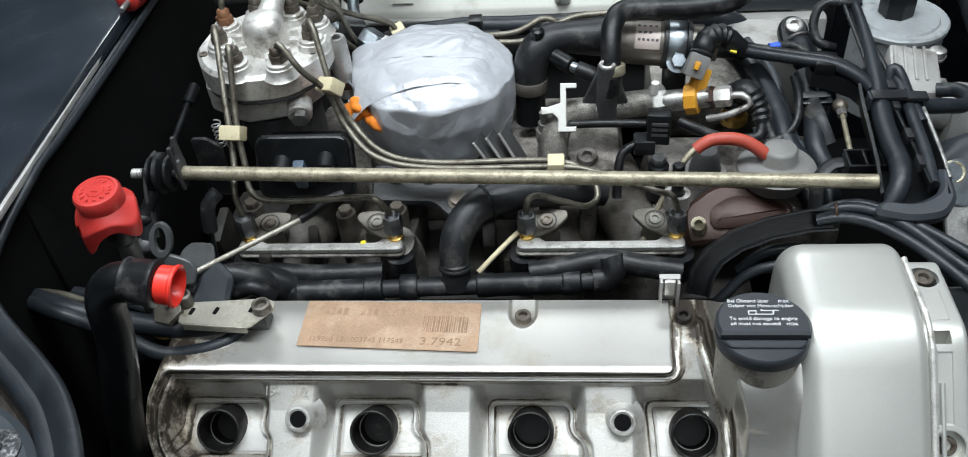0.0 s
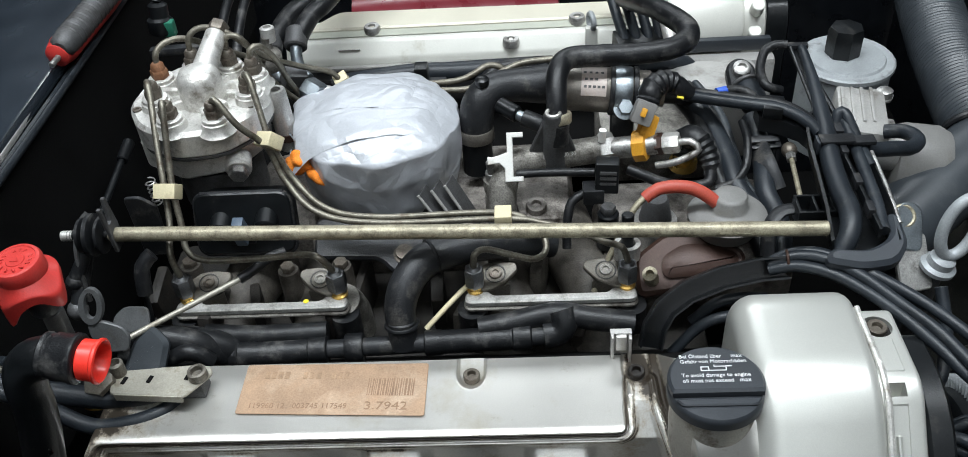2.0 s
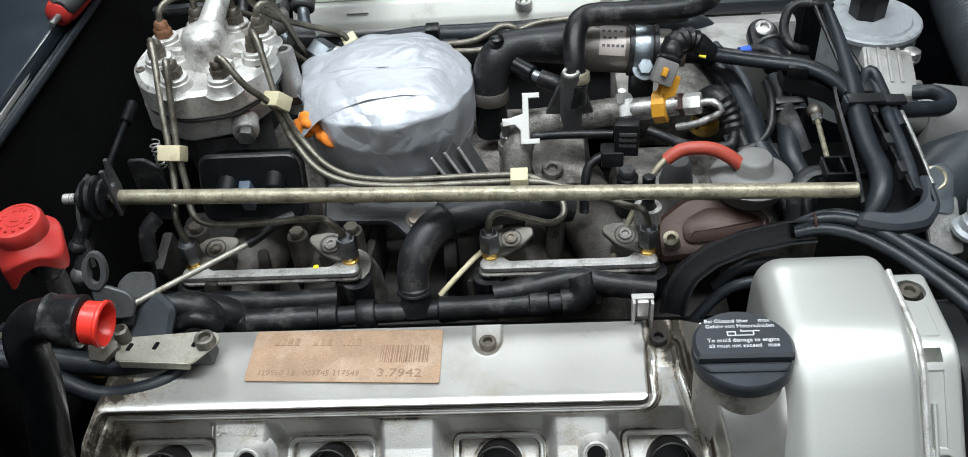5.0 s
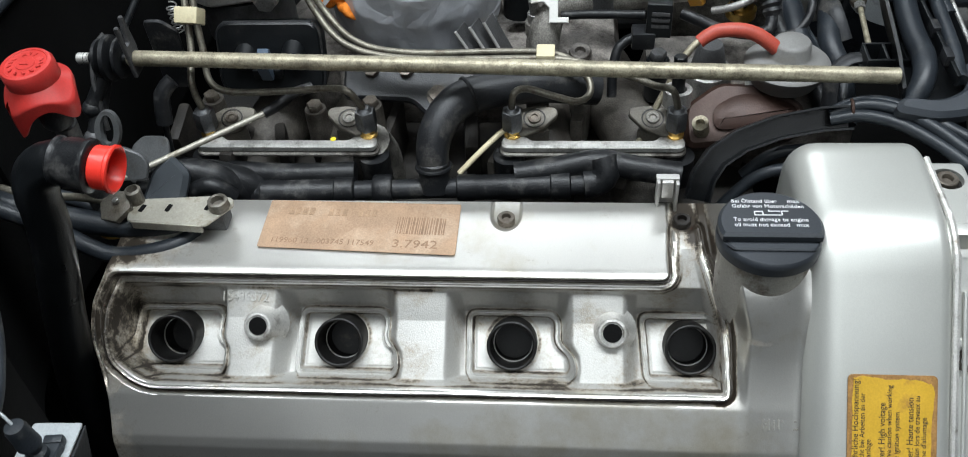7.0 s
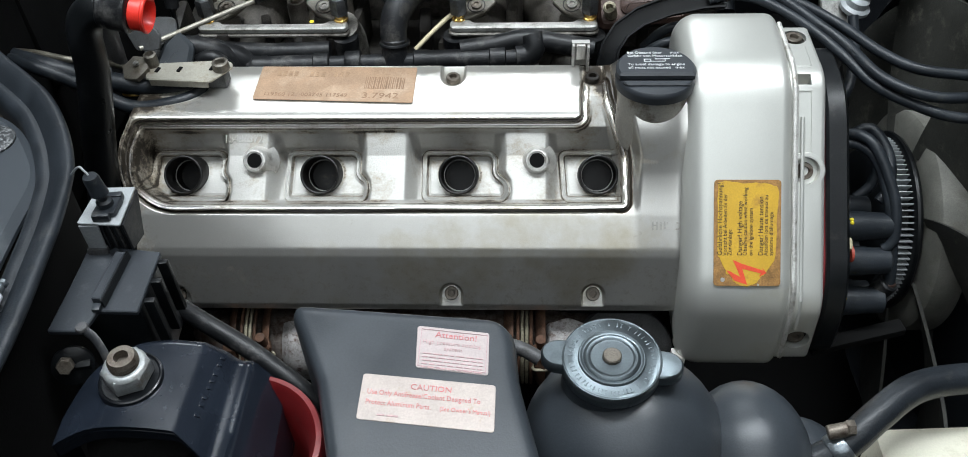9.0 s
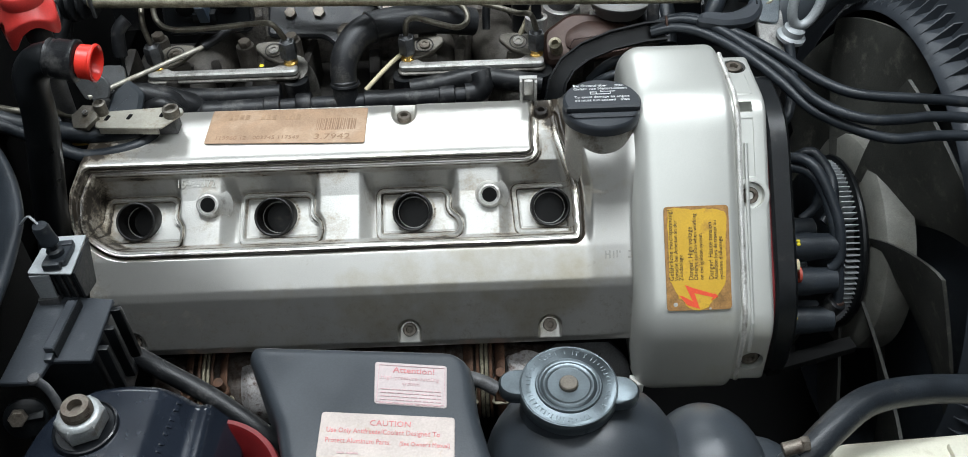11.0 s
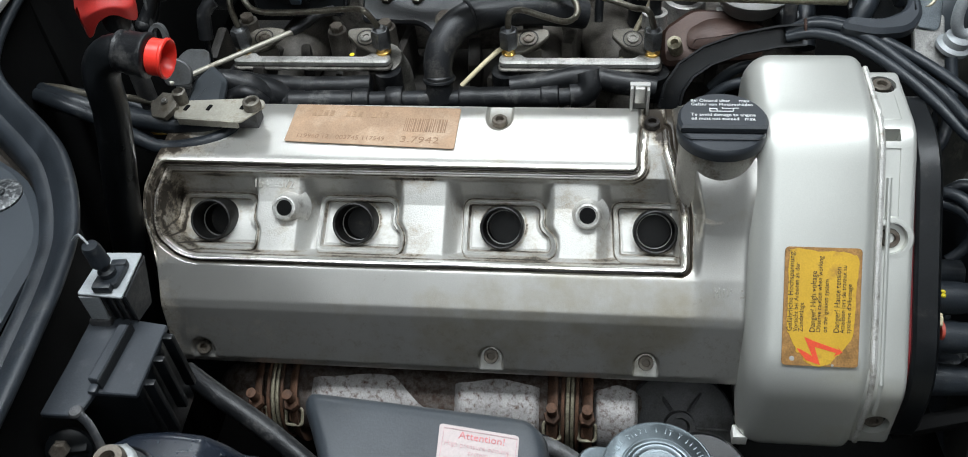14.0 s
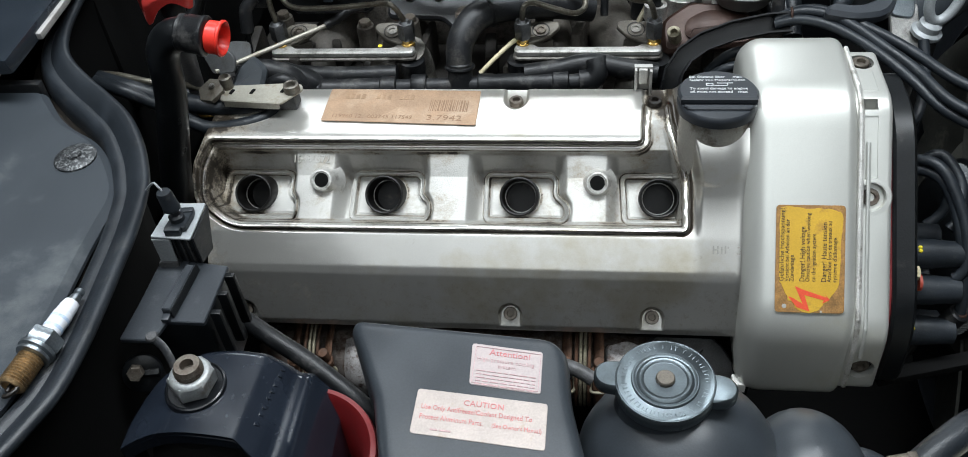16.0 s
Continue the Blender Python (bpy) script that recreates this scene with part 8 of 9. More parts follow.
part("nut", Shape().hexagon((0.2825, 0.224, 0.088), (0.1, 1, 0), 0.004, 0.007), STEEL, acc)
part("ball", Shape().blob((0.284, 0.238, 0.087), (0.006, 0.007, 0.006), 16, 12), STUD, acc)
acc.location = Vector(acc.location) + Vector((0.006, 0.014, -0.0095))
for pts, r, mat in (([(0.222, 0.305, 0.09), (0.235, 0.285, 0.08), (0.243, 0.255, 0.072), (0.248, 0.225, 0.062), (0.262, 0.21, 0.05), (0.272, 0.19, 0.04)], 0.0084, RUBBER_GREY),
                    ([(0.212, 0.315, 0.09), (0.224, 0.295, 0.083), (0.2325, 0.26, 0.074), (0.235, 0.235, 0.064), (0.255, 0.2, 0.045), (0.265, 0.18, 0.03)], 0.0068, RUBBER),
                    ([(0.27, 0.3, 0.075), (0.272, 0.28, 0.072), (0.27, 0.25, 0.07), (0.268, 0.22, 0.062), (0.275, 0.2, 0.05), (0.275, 0.17, 0.03)], 0.0078, RUBBER_GREY),
                    ([(0.257, 0.275, 0.09), (0.258, 0.255, 0.085), (0.254, 0.236, 0.075), (0.244, 0.227, 0.068), (0.23, 0.224, 0.064)], 0.0032, RUBBER)):
    single("front_hose", Shape().tube(pts, r, 16, 0.003), mat, "black hose dropping between the front castings", "hose", "front hoses")
for k in range(4):
    dx = 0.0062 * k
    pts = [(0.219 + dx, 0.376, 0.062), (0.2345 + dx * 0.9, 0.3265, 0.062), (0.2385 + dx * 0.8, 0.272, 0.061), (0.2385 + dx * 0.9, 0.236, 0.059), (0.247 + dx * 1.1, 0.213, 0.052), (0.262 + dx, 0.185, 0.035)]
    single("loom_cable", Shape().tube(pts, 0.0036 + 0.0004 * (k % 2), 12, 0.004), DUCT if k % 2 else RUBBER, "dusty black cable of a flat loom", "cable", "loom cables")
clampb = thing("loom_clamp", (0.2755, 0.262, 0.05), "black plastic clamp holding the front hoses", "clamp")
part("strap", Shape().box((0.271, 0.262, 0.081), (0.026, 0.006, 0.0035), 0.001, (20, 0, 3)), BLACK_DUSTY, clampb)
part("lower_strap", Shape().box((0.271, 0.2555, 0.0785), (0.026, 0.0035, 0.0035), 0.001, (20, 0, 3)), BLACK, clampb)
part("leg", Shape().box((0.283, 0.259, 0.05), (0.004, 0.008, 0.06), 0.001), BLACK_DUSTY, clampb)
wall = thing("front_casting", (0.27, 0.29, 0.0), "grimy cast front housing between hoses", "casting")
part("housing", Shape().box((0.262, 0.405, 0.015), (0.085, 0.07, 0.07), 0.012), PALE, wall)
part("bracket_plate", Shape().box((0.254, 0.34, 0.012), (0.03, 0.05, 0.004), 0.001, (25, 0, 8)), GREY_DARK, wall)
part("far_housing", Shape().box((0.2, 0.36, 0.02), (0.1, 0.08, 0.05), 0.012), ALU_DIRTY, wall)
part("bracket", Shape().tube([(0.267, 0.268, 0.075), (0.27, 0.24, 0.073), (0.276, 0.225, 0.06)], 0.009, 10, flat=0.5), BLACK_DUSTY, wall)
sens = thing("position_sensor", (0.272, 0.36, 0.07), "black round sensor bolted to the front housing", "sensor")
part("ear", Shape().slab(soft_outline([(-0.011, -0.018), (0.011, -0.018), (0.013, 0.01), (0.0, 0.02), (-0.013, 0.01)], 0.008, 5), (0.2725, 0.36, 0.073), (1, 0, 0), (0, 0.9, 0.4), 0.01, 0.002), RUBBER, sens)
part("bolt", Shape().lathe([(0.0075, 0), (0.0075, 0.005), (0.0055, 0.0065), (0.0038, 0.0065), (0.0035, 0.003), (0.0002, 0.003)], (0.2725, 0.3595, 0.0835), (0, -0.4, 0.9), 22), ALU, sens)
part("barrel", Shape().rod((0.275, 0.348, 0.077), (0.279, 0.322, 0.072), 0.0115), RUBBER_GREY, sens)
part("collar", Shape().ring((0.2755, 0.345, 0.0765), (0.15, -1, -0.2), 0.0122, 0.0018, 24, 8), GREY_DARK, sens)

# ---- steering pump and its reservoir ----
pump = thing("steering_pump", (0.385, 0.38, 0.0), "grey steering pump reservoir with a black screw cap", "pump")
PC = Vector((0.38, 0.413, 0.0))
part("reservoir", Shape().lathe([(0.04, -0.03), (0.04, -0.025), (0.04, 0.052), (0.0425, 0.054), (0.0425, 0.0575), (0.041, 0.059), (0.0345, 0.0585), (0.033, 0.0605), (0.02, 0.0615), (0.0, 0.062)], PC, (0, 0, 1), 48), GREY, pump, "blue-grey round reservoir")
part("cap", Shape().lathe([(0.0145, 0.061), (0.0155, 0.063), (0.0158, 0.084), (0.0142, 0.0885), (0.0, 0.09)], PC + Vector((-0.004, 0.003, 0)), (0, 0, 1), 7, 0.3), BLACK, pump, "faceted black screw cap", 25)
part("body", Shape().box((0.363, 0.314, 0.053), (0.04, 0.066, 0.034), 0.004, (0, 5, -12)), PALE, pump, "pale cast valve body")
for k in range(4):
    part("rib", Shape().box((0.35 + 0.008 * k, 0.32, 0.0712 - 0.0007 * k), (0.003, 0.05, 0.004), 0.001, (0, 5, -12)), PALE, pump)
part("valve", Shape().rod((0.366, 0.289, 0.05), (0.402, 0.287, 0.042), 0.0165, 26), PALE, pump, "cast round end")
part("valve_ear", Shape().box((0.381, 0.307, 0.052), (0.02, 0.016, 0.016), 0.003, (0, 0, -6)), ALU, pump)
part("clamp", Shape().slab([(-0.02, -0.006), (0.012, -0.01), (0.018, 0.0), (0.01, 0.008), (-0.02, 0.006)], (0.386, 0.352, 0.055), (1, 0, 0), (0, 1, 0.1), 0.004, 0.001, 0.004), ALU, pump)
part("clamp_bolt", Shape().lathe([(0.0068, 0), (0.0068, 0.005), (0.0055, 0.006), (0.0, 0.0062)], (0.394, 0.349, 0.059), (0, 0, 1), 20), ALU, pump)
part("rotor_can", Shape().lathe([(0.02, 0), (0.0285, 0.002), (0.031, 0.01), (0.031, 0.035), (0.027, 0.043), (0.015, 0.046), (0.0, 0.0465)], (0.386, 0.293, 0.034), (0.75, -0.12, -0.05), 40), GREY_PLASTIC, pump, "rounded grey pump can")
part("pressure_hose", Shape().tube([(0.334, 0.2255, 0.097), (0.345, 0.2275, 0.093), (0.36, 0.232, 0.09), (0.375, 0.2388, 0.085), (0.3845, 0.249, 0.082), (0.386, 0.26, 0.08), (0.381, 0.271, 0.077), (0.37, 0.277, 0.073)], 0.0058, 16), RUBBER_GREY, pump, "bent black hose")
part("hose_top", Shape().tube([(0.3214, 0.2525, 0.1), (0.3232, 0.257, 0.107), (0.3275, 0.2565, 0.107), (0.3295, 0.2485, 0.104), (0.331, 0.225, 0.1), (0.333, 0.2, 0.098)], 0.0042, 14), RUBBER_GREY, pump)

# ---- air duct to the front, lifting eye, dipstick ----
ducta = thing("air_intake_duct", (0.46, 0.3, 0.0), "large dark grey plastic air duct with a ribbed section", "duct")
part("ribbed_pipe", Shape().tube([(0.515, 0.62, 0.045), (0.4986, 0.538, 0.04), (0.485, 0.45, 0.037), (0.478, 0.38, 0.034), (0.475, 0.32, 0.03), (0.476, 0.28, 0.02)], 0.03, 40, 0.0008, (0.0007, 0.0045)), DUCT, ducta, "finely ribbed pipe")
part("plain_pipe", Shape().tube([(0.49, 0.31, 0.035), (0.463, 0.3, 0.03), (0.435, 0.278, 0.022), (0.4, 0.25, 0.012), (0.365, 0.222, 0.0)], [0.031, 0.031, 0.031, 0.03, 0.03], 36, 0.004), DUCT, ducta, "smooth pipe elbow")
part("joint", Shape().ring((0.4665, 0.32, 0.03), (0.1, 1, 0.1), 0.0305, 0.003, 40, 8), RUBBER, ducta)
front_eye = thing("front_lifting_bracket", (0.365, 0.16, 0.05), "shiny steel lifting bracket with a round hole", "bracket")
part("bracket", Shape().slab(soft_outline([(-0.01, -0.015), (0.01, -0.02), (0.013, 0.009), (0.006, 0.017), (-0.006, 0.016)], 0.006, 5), (0.354, 0.172, 0.066), (1, 0.2, 0), (0, 0.75, 0.65), 0.004, 0.001), ZINC, front_eye)
part("hole_rim", Shape().ring((0.353, 0.1755, 0.0725), (0, -0.65, 0.75), 0.0075, 0.0016, 24, 8), YELLOW_ZINC, front_eye)
part("foot", Shape().slab([(-0.01, -0.02), (0.014, -0.02), (0.012, 0.02), (-0.012, 0.02)], (0.356, 0.154, 0.046), (1, 0.2, 0), (0, 0.75, 0.65), 0.005, 0.001, 0.004), ALU, front_eye)
dips = thing("oil_dipstick", (0.375, 0.15, 0.03), "grey ring handle of the oil dipstick on its tube", "dipstick")
part("tube", Shape().rod((0.365, 0.155, -0.15), (0.373, 0.149, 0.048), 0.0065), GREY_DARK, dips)
part("seat", Shape().lathe([(0.0085, 0), (0.0125, 0.001), (0.0125, 0.004), (0.0095, 0.006), (0.009, 0.011), (0.006, 0.013)], (0.373, 0.149, 0.046), (0.2, -0.1, 1), 26), GREY, dips)
RO = Vector((0.3825, 0.153, 0.08))
RU2, RV2 = Vector((0.95, 0.0, -0.3)), Vector((0.25, 0.25, 0.93)).normalized()
part("ring_handle", Shape().tube([RO + RU2 * 0.0115 * math.cos(t) + RV2 * 0.022 * math.sin(t) for t in np.linspace(-math.pi / 2, 1.5 * math.pi, 33)], 0.0042, 12, 0.002), GREY, dips, "oval grey ring handle")

# ---- plug leads and their duct ----
lead_duct = thing("plug_lead_duct", (0.22, 0.125, 0.03), "curved black plastic plug lead duct behind the oil cap", "cable duct")
rows = []
DU = [(0.169, 0.1, 0.026), (0.172, 0.107, 0.04), (0.18, 0.115, 0.05), (0.195, 0.122, 0.058), (0.218, 0.128, 0.064), (0.244, 0.131, 0.068), (0.262, 0.131, 0.0695)]
for i, (x, y, z) in enumerate(DU):
    a, b = Vector(DU[max(i - 1, 0)]), Vector(DU[min(i + 1, len(DU) - 1)])
    t = (b - a).normalized()
    out = Vector((0, -0.75, 0.66))
    nrm = t.cross(out).normalized()
    p = Vector((x, y, z))
    rows.append([p + nrm * q + out * w for q, w in ((-0.0065, 0.009), (-0.006, -0.003), (0.006, -0.003), (0.0065, 0.009), (0.0078, 0.009), (0.0078, -0.005), (-0.0078, -0.005), (-0.0078, 0.009))])
part("channel", Shape().loft(rows), BLACK, lead_duct)
part("tie", Shape().ring((0.2625, 0.131, 0.075), (1, -0.1, 0.2), 0.0068, 0.0011, 24, 8), COPPER, lead_duct, "brown cable tie")
LEADS = [[(0.25, 0.134, 0.07), (0.265, 0.136, 0.077), (0.283, 0.1325, 0.08), (0.304, 0.119, 0.079), (0.326, 0.1, 0.077), (0.345, 0.081, 0.074), (0.3625, 0.0565, 0.072), (0.38, 0.0395, 0.071), (0.401, 0.0325, 0.07), (0.4557, 0.0293, 0.066), (0.56, 0.03, 0.05)],
         [(0.25, 0.131, 0.072), (0.266, 0.1315, 0.079), (0.284, 0.126, 0.081), (0.303, 0.111, 0.08), (0.324, 0.088, 0.075), (0.343, 0.066, 0.07), (0.3574, 0.0365, 0.067), (0.3744, 0.0185, 0.066), (0.3954, 0.012, 0.064), (0.42, 0.014, 0.062), (0.4525, 0.0175, 0.06), (0.56, 0.02, 0.045)],
         [(0.25, 0.128, 0.07), (0.266, 0.125, 0.076), (0.285, 0.117, 0.077), (0.303, 0.103, 0.075), (0.322, 0.083, 0.071), (0.34, 0.06, 0.065), (0.357, 0.034, 0.059), (0.38, 0.015, 0.056), (0.41, 0.004, 0.052), (0.45, 0.008, 0.05), (0.56, 0.012, 0.04)],
         [(0.2, 0.12, 0.03), (0.215, 0.122, 0.045), (0.23, 0.122, 0.05), (0.25, 0.121, 0.05)],
         [(0.185, 0.106, 0.012), (0.205, 0.113, 0.033), (0.225, 0.113, 0.042), (0.25, 0.113, 0.042)]]
for pts in LEADS:
    single("plug_lead", Shape().tube(pts, 0.004, 14, 0.004), RUBBER_GREY, "thick dark ignition plug lead", "cable", "plug leads")

# ---- distributor at the front of the near bank ----
dist = thing("ignition_distributor", (0.335, -0.03, -0.05), "black ignition distributor cap with plug lead towers", "distributor")
prof = soft_outline([(-0.0985, -0.1), (-0.094, -0.032), (0.018, 0.068), (0.075, 0.066), (0.085, 0.02), (0.0, -0.1)], [0.02, 0.03, 0.03, 0.01, 0.02, 0.02], 6)
part("back_plate", Shape().loft([[Vector((x, a, b)) for a, b in shrink(prof, i)] for x, i in ((0.318, 0.003), (0.32, 0.001), (0.332, 0.001), (0.335, 0.005))]), BLACK, dist, "black back plate")
part("red_seal", Shape().loft([[Vector((x, a, b)) for a, b in shrink(prof, 0.0052)] for x in (0.3165, 0.3185)]), RED_DARK, dist, "thin red seal")
part("cap", Shape().lathe([(0.036, 0), (0.036, 0.006), (0.033, 0.01), (0.0, 0.012)], (0.334, -0.022, -0.058), (1, 0, 0), 36), BLACK, dist)
part("screw", Shape().hexagon((0.3355, -0.047, -0.026), (1, -0.1, 0.1), 0.0052, 0.008), IVORY, dist, "pale screw head")
part("screw_washer", Shape().lathe([(0.0062, 0), (0.0062, 0.002)], (0.3425, -0.0515, -0.031), (1, 0, 0), 18), RED_RUBBER, dist)
TOWERS = [(-0.028, -0.026), (-0.045, -0.046), (-0.059, -0.076), (-0.035, -0.096), (0.008, -0.09), (0.014, -0.05)]
for k, (ty, tz) in enumerate(TOWERS):
    part("tower", Shape().lathe([(0.0115, 0), (0.0112, 0.022), (0.0105, 0.026), (0.0098, 0.041), (0.006, 0.043)], (0.335, ty, tz), (1, 0, 0), 22), RUBBER_GREY, dist, "rubber lead tower")
    for dy, dz in ((-0.006, 0.0095), (-0.0035, 0.0106)) if k != 1 else ((-0.005, 0.0102),):
        part("paint_dot", Shape().blob((0.345, ty + dy, tz + dz), (0.0017, 0.0015, 0.0015), 10, 6), YELLOW_DOT, dist, "yellow paint dot")
for pts in ([(0.382, -0.064, -0.072), (0.39, -0.066, -0.07), (0.393, -0.06, -0.055), (0.387, -0.035, -0.015), (0.374, -0.005, 0.01), (0.355, 0.01, 0.012), (0.335, 0.012, 0.005)],
            [(0.382, -0.052, -0.038), (0.39, -0.05, -0.03), (0.388, -0.03, -0.005), (0.37, 0.0, 0.02), (0.35, 0.015, 0.018), (0.335, 0.018, 0.01)],
            [(0.382, -0.02, -0.02), (0.392, -0.012, -0.012), (0.395, 0.01, 0.0), (0.38, 0.03, 0.01), (0.36, 0.03, 0.0)],
            [(0.38, 0.014, -0.05), (0.395, 0.02, -0.04), (0.398, 0.03, -0.02), (0.385, 0.04, 0.0), (0.36, 0.036, -0.01)],
            [(0.335, 0.05, 0.035), (0.35, 0.048, 0.025), (0.362, 0.06, 0.028), (0.368, 0.08, 0.045), (0.366, 0.1, 0.065)]):
    part("lead", Shape().tube([(0.335 + 0.78 * (x - 0.335), y + 0.012, z) for x, y, z in pts], 0.0042, 12), RUBBER_GREY, dist, "thick dark lead")
part("lead_ring", Shape().ring((0.379, -0.0515, -0.064), (0.1, 0.3, 1), 0.0052, 0.0014, 18, 8), COPPER, dist)
part("lead_boot", Shape().rod((0.373, -0.052, -0.078), (0.38, -0.0525, -0.062), 0.0078), RUBBER, dist)
part("lower_bracket", Shape().box((0.36, -0.075, -0.102), (0.075, 0.012, 0.008), 0.002, (0, -6, 12)), VOID, dist)

# ---- fan, shroud and radiator ----
FY, FZ = 0.15, -0.205
fan = thing("cooling_fan", (0.5, FY, FZ), "dusty grey cooling fan with broad pitched blades", "fan")
part("clutch", Shape().lathe([(0.03, -0.032), (0.068, -0.031), (0.073, -0.027), (0.074, -0.006), (0.087, -0.005), (0.0895, -0.0035), (0.09, -0.001), (0.088, 0.002), (0.04, 0.003), (0.0, 0.003)], (0.469, FY, FZ), (1, 0, 0), 64), BLACK, fan, "black fan clutch")
first = part("cooling_fin", Shape().box((0.4575, FY + 0.0775, FZ), (0.013, 0.015, 0.0013), 0.0003), GREY, fan)
for k in range(1, 90):
    fin = new("cooling_fin", first.data)
    fin.parent, fin.rotation_euler = fan, (2 * math.pi * k / 90, 0, 0)
part("hub", Shape().lathe([(0.075, 0.002), (0.106, 0.002), (0.111, 0.006), (0.112, 0.012), (0.112, 0.032), (0.07, 0.036)], (0.473, FY, FZ), (1, 0, 0), 64), HUB, fan, "dusty pale fan hub")
for t in range(8):
    rows = []
    for r in np.linspace(0.086, 0.227, 14):
        far_out = (r - 0.086) / 0.141
        a0 = math.radians(133 + 45 * t) + 0.16 * far_out + 0.1 * max(0, far_out - 0.9)
        w = 0.66 + 0.1 * far_out - 0.5 * max(0, far_out - 0.93)
        top = [Vector((0.471 + 0.04 * q - 0.016 * q * (1 - q), FY + r * math.cos(a0 + w * q), FZ + r * math.sin(a0 + w * q))) for q in np.linspace(0, 1, 12)]
        rows.append(top + [p + Vector((0.0032, 0, 0)) for p in reversed(top)])
    part("blade", Shape().loft(rows), GREY_BLADE, fan, "dusty grey blade")
shroud = thing("fan_shroud", (0.52, FY, FZ), "ribbed black plastic fan shroud before the radiator", "shroud")
part("ring", Shape().lathe([(0.236, 0.05), (0.2335, 0.004), (0.233, 0.001), (0.2338, -0.0005), (0.2352, 0.0), (0.2425, 0.006), (0.247, 0.022), (0.262, 0.03), (0.34, 0.034), (0.34, 0.04), (0.24, 0.052)], (0.49, FY, FZ), (1, 0, 0), 96), LID, shroud, "round shroud ring")
rows = [[Vector((x, FY + r * math.cos(e), FZ + r * math.sin(e))) for r, x in ((0.239, 0.494), (0.2405, 0.4935), (0.259, 0.5105), (0.26, 0.518), (0.247, 0.516))] for e in (-0.0034, 0.0034)]
first = part("rib", Shape().loft(rows), LID, shroud)
for k in range(1, 100):
    rib = new("rib", first.data)
    rib.parent, rib.rotation_euler = shroud, (2 * math.pi * k / 100, 0, 0)
part("panel", Shape().box((0.535, 0.2, 0.03), (0.01, 1.0, 0.16), 0.003), BLACK, shroud)
rad = thing("radiator", (0.56, 0.2, -0.3), "dark finned radiator core", "radiator")
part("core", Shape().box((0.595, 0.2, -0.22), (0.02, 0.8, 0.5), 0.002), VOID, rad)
s = Shape()
for k in range(74):
    s.box((0.582, 0.2, -0.45 + 0.0067 * k), (0.008, 0.78, 0.003), 0)
part("fins", s, BLACK_DUSTY, rad, "fine horizontal fins")
single("front_panel", Shape().box((0.65, 0.2, -0.1), (0.02, 1.5, 0.45), 0.004), PAINT, "black painted front panel of the bay", "car body", kind="structure")


# ---- exhaust side below the near cover ----
ex = thing("exhaust_manifold", (0.0, -0.07, -0.13), "rusty exhaust manifold with pale speckled heat shields", "exhaust")
EY, EZ = -0.058, -0.128
part("manifold", Shape().tube([(-0.155, EY + 0.01, EZ), (-0.14, EY, EZ), (-0.05, EY - 0.003, EZ), (0.08, EY - 0.003, EZ), (0.135, EY + 0.004, EZ - 0.004), (0.158, EY + 0.02, EZ - 0.01)], [0.016, 0.026, 0.03, 0.03, 0.028, 0.016], 28, 0.005), SHIELD_RUSTY, ex, "rust speckled casting", 60)
for x0, x1, bulge in ((-0.09, 0.001, 0.0), (0.0175, 0.0825, 0.001), (0.1205, 0.152, 0.0)):
    rows = []
    for x in np.linspace(x0, x1, 30):
        q = (x - x0) / (x1 - x0)
        r = 0.0335 + bulge - 0.006 * max(0, abs(q - 0.5) - 0.42) / 0.08
        high = 1.72 + 0.06 * math.sin(q * 7 + x0 * 60) + 0.7 * max(0, q - 0.7) / 0.3 * (x0 < -0.05)
        rows.append([Vector((x, EY - 0.003 + r * math.cos(t), EZ + r * math.sin(t))) for t in np.linspace(high, 4.4, 16)])
    part("heat_shield", Shape().sheet(rows), SHIELD, ex, "pale heat shield speckled with rust", 60)
